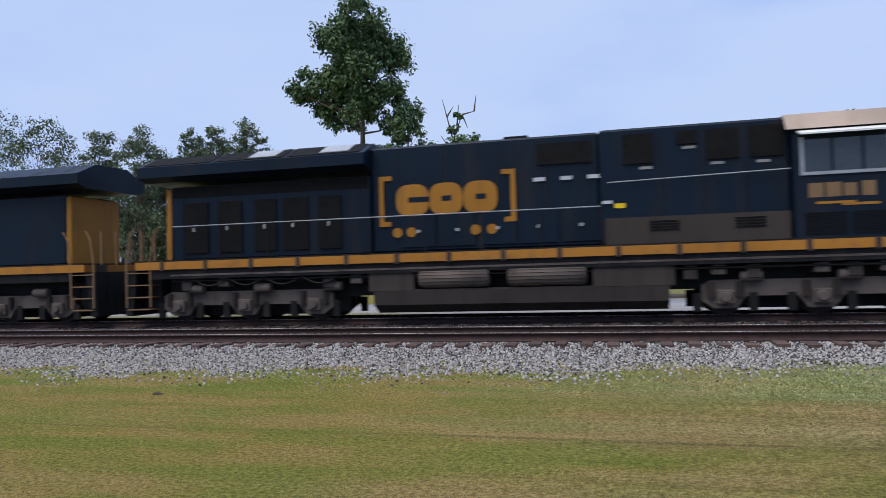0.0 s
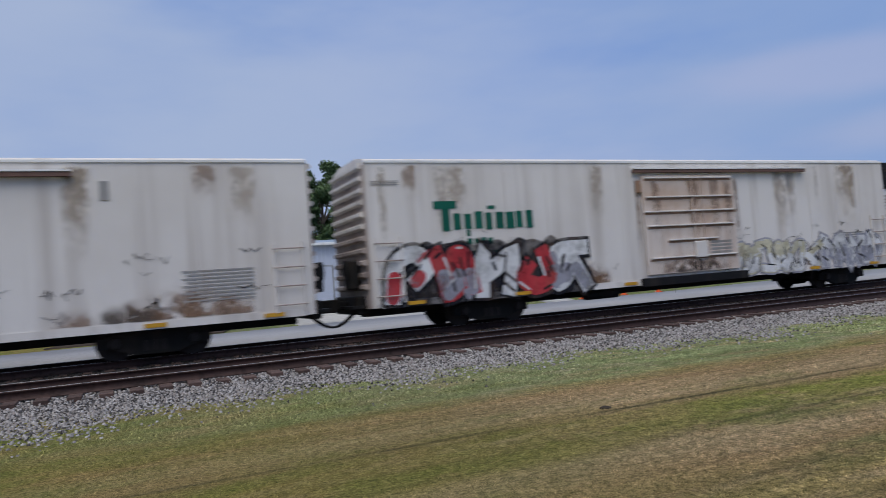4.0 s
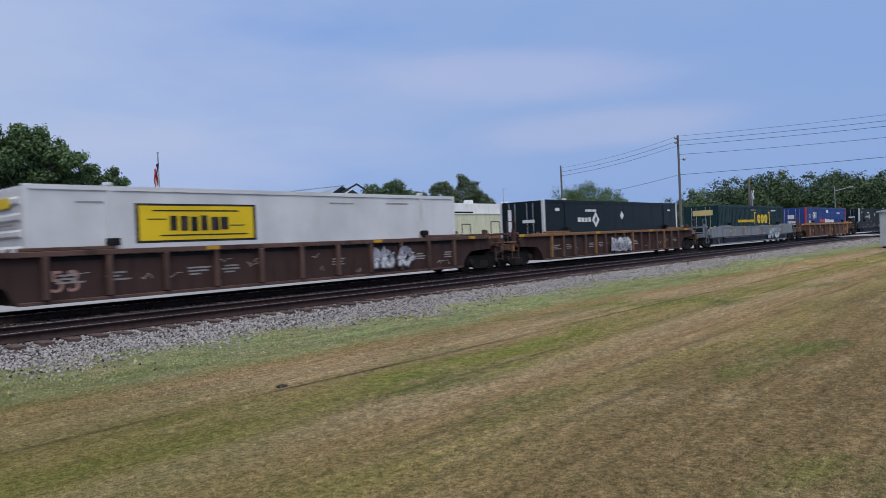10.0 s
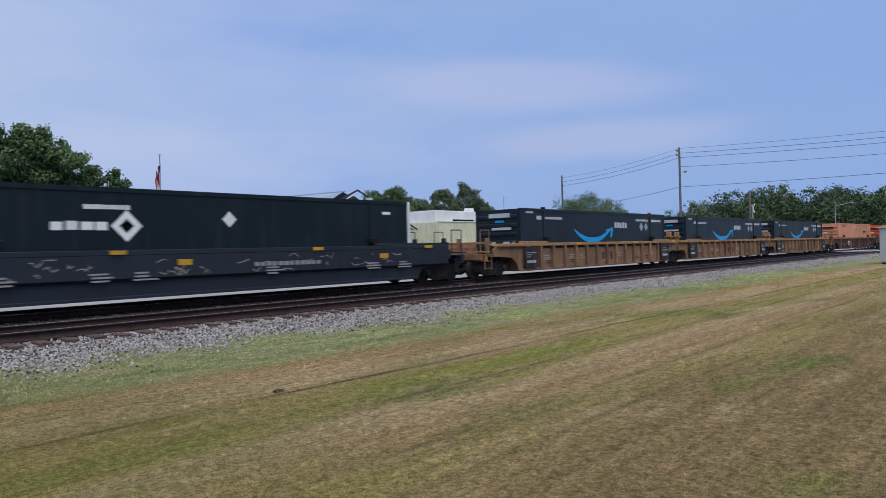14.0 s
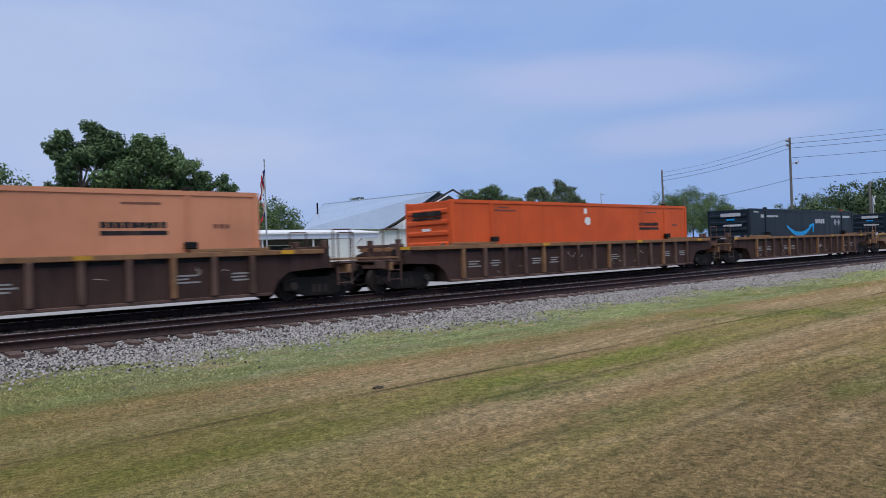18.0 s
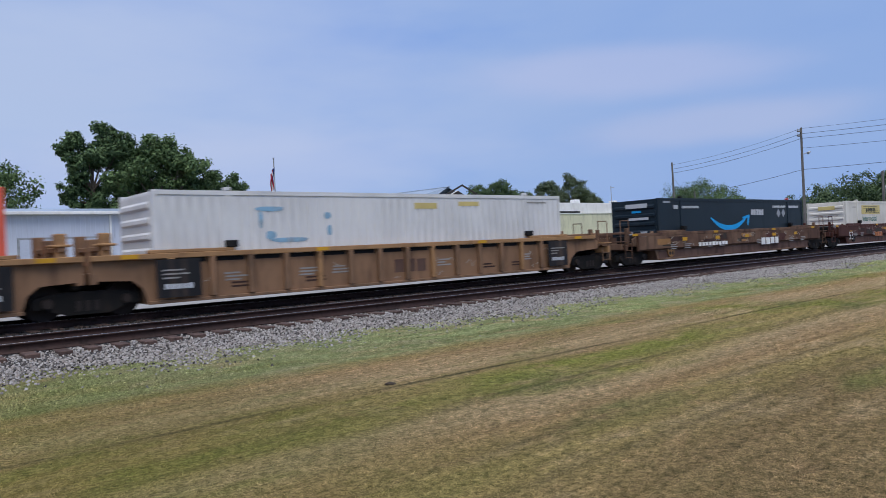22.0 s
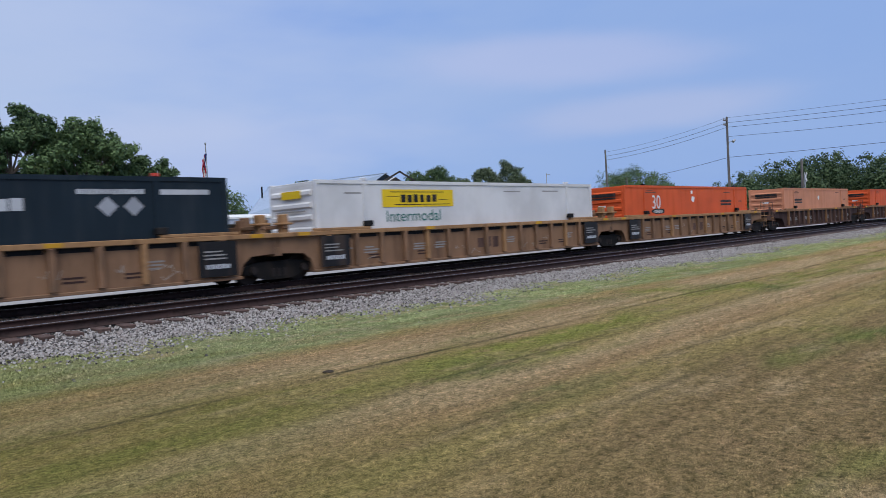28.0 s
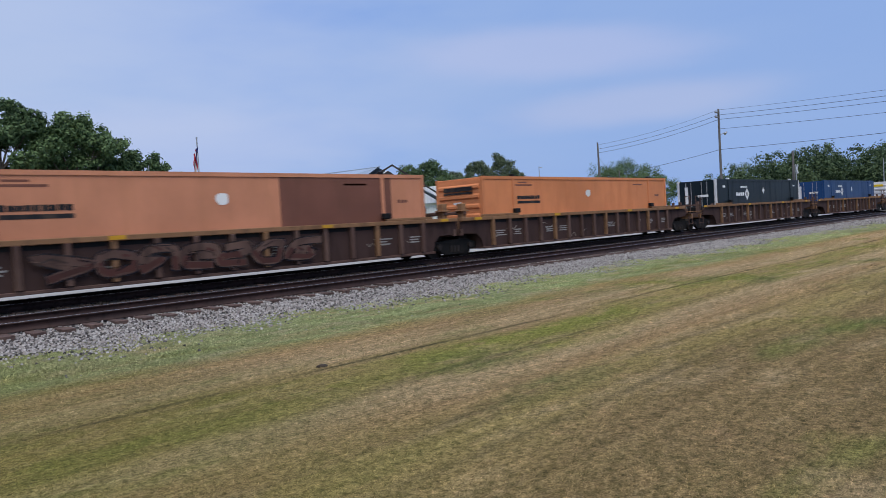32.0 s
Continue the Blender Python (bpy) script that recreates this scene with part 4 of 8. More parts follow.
def crossbuck():
    c = thing("crossing_signal", "white railway crossbuck on a mast with a wooden pole behind", "crossing signal", (84.6, 25.6, 0))
    part("mast", tube(bmesh.new(), (0, 0, 0), (0, 0, 5.9), 0.07), M["grey_metal"], c)
    part("wooden_pole", tube(bmesh.new(), (0.75, 0.5, 0), (0.75, 0.5, 7.5), 0.16, 0.12), M["pole_wood"], c)
    for a in (50, -50):
        s = part("blade", bevelled(boxes((-0.62, 0.62, -0.02, 0.02, -0.115, 0.115)), 0.01), M["white_paint"], c)
        s.matrix_basis = pose(-0.1, -0.1 - 0.03 * (a > 0), 5.4, 0, a, 35)
    for lx in (-0.4, 0.25):
        part("signal_lamp", tube(bmesh.new(), (lx, -0.1, 2.9), (lx, -0.3, 2.9), 0.16, seg=16), M["dark"], c)


crossbuck()


def street_lamp(x, y, h):
    p = thing("street_lamp", "slim grey street lamp with a curved arm", "street lamp", (x, y, 0))
    part("post", tube(bmesh.new(), (0, 0, 0), (0, 0, h), 0.09, 0.06), M["grey_metal"], p)
    part("arm", tube(bmesh.new(), (0, 0, h - 0.9), (3.0, -2.0, h - 0.2), 0.05), M["grey_metal"], p)
    part("head", bevelled(boxes((2.8, 4.2, -2.4, -1.9, h - 0.3, h - 0.08)), 0.05), M["grey_metal"], p)


street_lamp(150, 30.5, 8.8)
street_lamp(235, 21.0, 7.0)

# ---- trees
M["bark"] = mat("bark", (0.11, 0.085, 0.065), (0.075, 0.06, 0.048), (0.035, 0.028, 0.022), 1.0, 6, 0.3, rough=0.95, bump=0.03)
M["leaf_dark"] = island_mat("leaf_dark", ((0.040, 0.075, 0.036), (0.086, 0.138, 0.058), (0.13, 0.195, 0.085)), 0.7, patch=(0.35, (0.6, 0.65, 0.62)))
M["leaf_mid"] = island_mat("leaf_mid", ((0.052, 0.092, 0.04), (0.105, 0.165, 0.066), (0.155, 0.225, 0.092)), 0.7, patch=(0.3, (0.6, 0.66, 0.62)))
M["leaf_grey"] = island_mat("leaf_grey", ((0.06, 0.085, 0.05), (0.105, 0.14, 0.08), (0.16, 0.195, 0.115)), 0.75, patch=(0.3, (0.6, 0.65, 0.6)))


def leaves(centres, radii, count, size, flat=0.85, ragged=0.13, loose=0.38):
    """Leaf quads strewn over the shells of many small tufts, which make up each clump: verts and faces."""
    centres, radii = np.asarray(centres, float), np.asarray(radii, float)
    m = 7
    d = rng.normal(size=(len(centres), m, 3))
    d /= np.linalg.norm(d, axis=2)[..., None]
    tc = (centres[:, None] + d * (radii * 0.7)[:, None, None] * [1, 1, flat]).reshape(-1, 3)
    tr = np.repeat(radii, m) * rng.uniform(0.42, 0.8, len(tc))
    k = rng.choice(len(tc), count, p=tr ** 2 / np.sum(tr ** 2))
    d = rng.normal(size=(count, 3))
    d /= np.linalg.norm(d, axis=1)[:, None]
    r = rng.random(count) ** 0.4 * (1 + ragged * rng.normal(size=count))
    c = tc[k] + d * (tr[k] * r)[:, None] * [1, 1, flat]
    out = d + [0, 0, 0.35] + loose * rng.normal(size=(count, 3))
    out /= np.linalg.norm(out, axis=1)[:, None]
    a = rng.normal(size=(count, 3))
    a -= out * np.sum(a * out, 1)[:, None]
    a /= np.linalg.norm(a, axis=1)[:, None]
    b = np.cross(out, a)
    s = size * rng.uniform(0.6, 1.3, count)[:, None]
    v = np.stack([c - a * s, c - b * s * 0.55, c + a * s, c + b * s * 0.55], 1).reshape(-1, 3)
    return v, np.arange(count * 4).reshape(-1, 4)


def tree(x, y, h, spread, leaf, label, crown_from=0.35, clumps=26, count=6000, size=0.22, seed=0, trunk=0.3, lean=0.0, shape=1.0, gap=1.0, low_side=0.0):
    """A tree with a tapered trunk, forked limbs and clumps of leaves at the limbs' ends."""
    rs = np.random.default_rng(seed)
    t = thing("tree", label, "tree", (x, y, 0), "trees round the place")
    bm = bmesh.new()
    fork = h * crown_from
    tube(bm, (0, 0, -0.1), (lean * 0.3, 0, fork), trunk, trunk * 0.7, 9)
    tube(bm, (lean * 0.3, 0, fork), (lean, 0, h * 0.8), trunk * 0.7, trunk * 0.15, 8)
    centres, radii = [], []
    clumps = int(clumps * 2.2)
    for k in range(clumps):
        u = (k + 0.5) / clumps
        a = k * 2.4 + rs.uniform(-0.5, 0.5)
        z = fork * 0.9 + (h - fork * 0.9) * (0.04 + 0.92 * u) + rs.uniform(-0.04, 0.04) * h
        w = spread * (math.sin(math.pi * min(0.12 + 0.85 * u ** shape, 0.99)) ** 0.7) * rs.uniform(0.45, 1.0)
        c = Vector((lean * z / h + low_side * (1 - u) + math.cos(a) * w, math.sin(a) * w, z))
        rad = spread * rs.uniform(0.22, 0.42) * gap
        centres.append(c)
        radii.append(rad)
        base = Vector((lean * 0.5, 0, fork + (z - fork) * 0.45))
        mid = base.lerp(c, 0.55) + Vector((rs.uniform(-0.3, 0.3), rs.uniform(-0.3, 0.3), 0.2))
        tube(bm, base, mid, trunk * 0.22, trunk * 0.11, 5)
        tube(bm, mid, c, trunk * 0.11, trunk * 0.03, 5)
    part("trunk", bm, M["bark"], t)
    v, f = leaves(centres, radii, int(count * 2.4), size * 0.6)
    part("crown", mesh_of("crown", v, f), leaf, t)
    return t


def lobed_tree(x, y, trunk, fork, lobes, leaf, label, count, size, seed, ragged=0.13, top=None, inner=8, grow=1.0):
    """A tree whose crown is built of lobes (sideways, height, radius), each one a limb's end with its own clumps."""
    rs = np.random.default_rng(seed)
    t = thing("tree", label, "tree", (x, y, 0), "trees round the place")
    bm = bmesh.new()
    top = top or fork * 1.5
    tube(bm, (0, 0, -0.1), (0.1, 0, fork), trunk, trunk * 0.72, 10)
    tube(bm, (0.1, 0, fork), (0.2, 0, top), trunk * 0.72, trunk * 0.3, 9)
    centres, radii = [], []
    for dx, z, r in lobes:
        r *= grow
        c = Vector((dx, rs.uniform(-0.8, 0.8) * r, z))
        base = Vector((0.12, 0, fork + max(min(z - fork, top - fork), 0) * 0.6))
        mid = base.lerp(c, 0.5) + Vector((0, 0, -0.08 * (c - base).length))
        tube(bm, base, mid, trunk * 0.34, trunk * 0.2, 6)
        tube(bm, mid, c, trunk * 0.2, trunk * 0.06, 6)
        for k in range(inner):
            d = Vector((rs.normal(), rs.normal(), rs.normal() * 0.8)).normalized() * r * rs.uniform(0.45, 0.85)
            tube(bm, mid.lerp(c, 0.6), c + d, trunk * 0.07, trunk * 0.02, 4)
            centres.append(c + d)
            radii.append(r * rs.uniform(0.40, 0.62))
        for back in (0.9, 1.9):
            centres.append(c + Vector((rs.uniform(-0.3, 0.3) * r, back * r, -0.15 * r)))
            radii.append(r * 0.62)
    part("trunk", bm, M["bark"], t)
    v, f = leaves(centres, radii, count, size, ragged=ragged)
    part("crown", mesh_of("crown", v, f), leaf, t)
    return t


lobed_tree(-23.2, 62, 0.34, 13.0, [(0.3, 24.5, 2.4), (1.6, 23.4, 1.9), (-2.6, 23.2, 2.5), (2.4, 21.9, 2.3), (-4.3, 20.5, 2.4), (0.2, 19.7, 2.8), (-6.1, 18.7, 1.6), (2.8, 18.4, 1.7),
                                     (-2.7, 16.8, 1.9), (0.6, 16.8, 1.9), (3.3, 15.3, 1.6), (-0.8, 22.0, 2.4), (-4.2, 18.0, 1.7)], M["leaf_dark"], "tall broadleaf tree standing alone above the train", 32000, 0.19, 3, 0.2, 21.0, grow=1.03)
tree(-19.0, 63, 17.5, 2.6, M["leaf_mid"], "small side tree with ragged leaves", 0.5, 12, 2200, 0.28, 5, 0.15)


def dead_tree(x, y, h):
    t = thing("tree", "bare dead tree with a tangle of vine", "tree", (x, y, 0))
    bm = bmesh.new()
    tube(bm, (0, 0, -0.1), (-0.3, 0, 13.4), 0.2, 0.12, 8)
    for a, b in (((-0.3, 0, 13.2), (-1.2, 0, 16.9)), ((-0.3, 0, 13.2), (0.6, 0, 15.4)), ((0.6, 0, 15.4), (1.7, 0, 15.6)), ((1.7, 0, 15.6), (1.9, 0, 17.0)), ((0.1, 0, 14.4), (0.2, 0.4, 16.4)), ((-0.8, 0, 15.3), (-0.2, 0, 16.2)), ((-0.3, 0, 12), (-1.4, 0, 13.6)), ((0.6, 0, 15.4), (1.0, 0.3, 14.2))):
        tube(bm, a, b, 0.08, 0.025, 6)
    part("trunk", bm, M["bark"], t)
    v, f = leaves([(-0.2, 0, 14.2), (0.1, 0, 15.2), (1.9, 0, 12.9), (0.2, 0, 12.6), (-0.6, 0, 11.5)], [0.5, 0.45, 1.0, 1.1, 1.2], 1500, 0.2)
    part("vine", mesh_of("vine", v, f), M["leaf_dark"], t)


dead_tree(-14.2, 62, 17)
for k, (x, y, h, w) in enumerate(((-74, 70, 21.5, 6), (-66, 70, 20.3, 5), (-59.3, 71, 19, 3.6), (-53, 70, 18.3, 3.8), (-47.7, 72, 18.6, 3.0), (-43.4, 70, 17.8, 2.8), (-39.2, 70, 18.5, 3.6),
                                  (-56, 78, 16, 5), (-46, 78, 15.5, 5), (-36, 77, 14.5, 4.5), (-86, 72, 20, 6), (-30, 79, 13.0, 4.5))):
    tree(x, y, h, w, M["leaf_grey"], "grey-green roadside tree with open ragged twigs", 0.2, 22, 4200, 0.26, 20 + k, 0.2, gap=0.85)
for k, (x, y, h, w) in enumerate(((-26, 82, 12, 5), (-17, 84, 13, 5), (-8, 85, 12.5, 5), (0.5, 86, 13.5, 5), (9, 88, 13.0, 5.0), (-34, 60, 8, 4), (-5, 88, 12, 5))):
    tree(x, y, h, w, M["leaf_dark"], "dark bushy tree behind the street", 0.15, 20, 4000, 0.28, 40 + k, 0.25)
lobed_tree(20.6, 76, 0.35, 5.5, [(1.6, 14.7, 1.2), (-1.3, 13.7, 1.0), (-2.2, 12.9, 0.75), (2.8, 14.0, 1.2), (-0.3, 12.3, 1.3), (-1.5, 11.5, 0.9), (1.1, 11.8, 1.1), (-0.9, 10.0, 1.0), (2.4, 12.8, 1.2), (0.6, 9.0, 1.2), (-1.8, 8.6, 1.0), (0.5, 7.4, 1.4)],
           M["leaf_dark"], "dark leafy oak with a broken crown", 26000, 0.16, 60, 0.2, 11.0, grow=1.18)
lobed_tree(27.0, 75, 0.45, 3.5, [(-1.7, 12.6, 1.6), (0.1, 13.1, 1.5), (-3.3, 11.1, 1.6), (1.8, 12.5, 1.5), (3.5, 11.7, 1.5), (-0.6, 11.6, 1.8), (1.4, 10.8, 1.7), (-4.8, 9.6, 1.2), (-0.7, 9.7, 1.6), (4.1, 10.0, 1.5),
                                  (-2.9, 9.3, 1.4), (0.3, 13.7, 0.9), (2.3, 8.6, 1.7), (-3.8, 7.2, 1.6), (4.4, 7.6, 1.5), (-0.8, 7.2, 1.8), (1.8, 6.2, 1.7)], M["leaf_mid"], "broad green oak behind the workshop", 40000, 0.17, 61, 0.12, 9.0, grow=1.2)
lobed_tree(34.6, 76, 0.28, 3.0, [(-0.9, 10.5, 0.9), (0.6, 9.9, 1.1), (-1.8, 9.7, 1.1), (1.5, 9.6, 0.9), (-0.6, 8.4, 1.3), (1.2, 7.8, 1.2), (-2.0, 7.6, 1.2), (0.0, 6.4, 1.4)], M["leaf_dark"], "dark lower oak beside the workshop", 13000, 0.16, 62, 0.16, 7.0, grow=1.2)
for k, (x, y, h, w) in enumerate(((-88, 76, 15, 6.5), (-78, 77, 15.5, 6.5), (-69, 76, 15, 6), (-61, 77, 14.5, 6), (-53, 76, 14, 5.5), (-46, 77, 13.5, 5.5), (-39.5, 76, 13.5, 5), (-33.5, 77, 12, 5))):
    tree(x, y, h, w, M["leaf_grey"], "dense grey-green tree in the belt across the street", 0.06, 24, 6500, 0.27, 140 + k, 0.25, gap=1.1)
tree(13.0, 78, 11.0, 4.0, M["leaf_mid"], "rounded green tree behind the workshop", 0.2, 22, 5000, 0.26, 63, 0.3)
for k, (x, y, h, w) in enumerate(((107.5, 110, 14.0, 5.5), (115, 111, 15.2, 5.5), (124, 112, 13.4, 5), (132, 112, 15.6, 5), (139.5, 110, 17.2, 5.5), (148, 112, 13.2, 5), (98, 105, 10.5, 4))):
    tree(x, y, h, w, M["leaf_dark"] if k < 2 else M["leaf_grey"], "tall tree hung with moss beyond the buildings", 0.3, 26, 8000, 0.32, 80 + k, 0.35, gap=0.72)
for k, (x, y, h, w) in enumerate(((225, 130, 18.5, 8), (240, 131, 20, 8), (255, 132, 18, 8), (268, 132, 15, 7), (66, 92, 9.5, 3.5), (60, 120, 12, 5), (70, 130, 12, 6), (52, 120, 12, 6), (44, 118, 11, 6))):
    tree(x, y, h, w, M["leaf_grey"] if k == 4 else M["leaf_mid"], "distant green roadside tree with a rounded crown", 0.3, 22, 4200, 0.42, 100 + k, 0.3)
n_w = 130
az = np.radians(rng.uniform(67.5, 92, n_w))
dist = rng.uniform(175, 235, n_w)
hh = dist * np.tan(np.radians(np.interp(np.degrees(az), [67, 69, 71.5, 74, 76, 78, 82, 86, 92], [2.2, 2.7, 3.5, 3.95, 3.5, 3.5, 3.4, 3.1, 3.0]))) + 1.7
cen, rad = [], []
for a, d, h in zip(az, dist, hh * rng.uniform(0.76, 1.09, n_w)):
    for j in range(9):
        u = (j + 0.5) / 9
        r = rng.uniform(2.2, 3.6) * (1 - 0.25 * u)
        cen.append((math.sin(a) * d + rng.normal() * 3.2 * (1 - 0.45 * u), math.cos(a) * d + rng.normal() * 3.2 * (1 - 0.45 * u), 1.0 + (h - 2.2) * u * rng.uniform(0.92, 1.04)))
        rad.append(r)
M["leaf_wood"] = island_mat("leaf_wood", ((0.04, 0.07, 0.035), (0.08, 0.12, 0.052), (0.12, 0.16, 0.07)), 0.75, patch=(0.085, (0.42, 0.50, 0.52)))
v, f = leaves(cen, rad, 230000, 0.32, loose=0.22)
put("far_wood", mesh_of("far_wood", v, f), M["leaf_wood"], label="dense green wood beyond the level crossing", category="woodland", kind="stuff")


# ---- the train: everything on it runs past at one steady speed
SPEED = 24.03
MOVERS = []


def runs(ob, u0, mid):
    """Marks a thing of the train: its zero point lies u0 metres up the line at the start, its middle mid metres further."""
    MOVERS.append((ob, u0, mid))
    return ob


def train_pose(u0, mid, t):
    slowing = 3.55 * max(1 - t / 4.6, 0.0) ** 2.1
    x, y, h = along(u0 + mid - SPEED * t + slowing, Y_FAR)
    return pose(x, y, 0, 0, 0, math.degrees(h)) @ pose(-mid, 0, 0)


def paint(name, c, dirt=(0.20, 0.13, 0.09), rough=0.5, amount=0.35, streak=0.12, scale=0.5, fine=2.2, c2=None, spec=0.13):
    return mat(name, c, c2 or tuple(v * 0.82 for v in c), dirt, scale, fine, streak, rough=rough, amount=amount, bump=0.003, spec=spec)


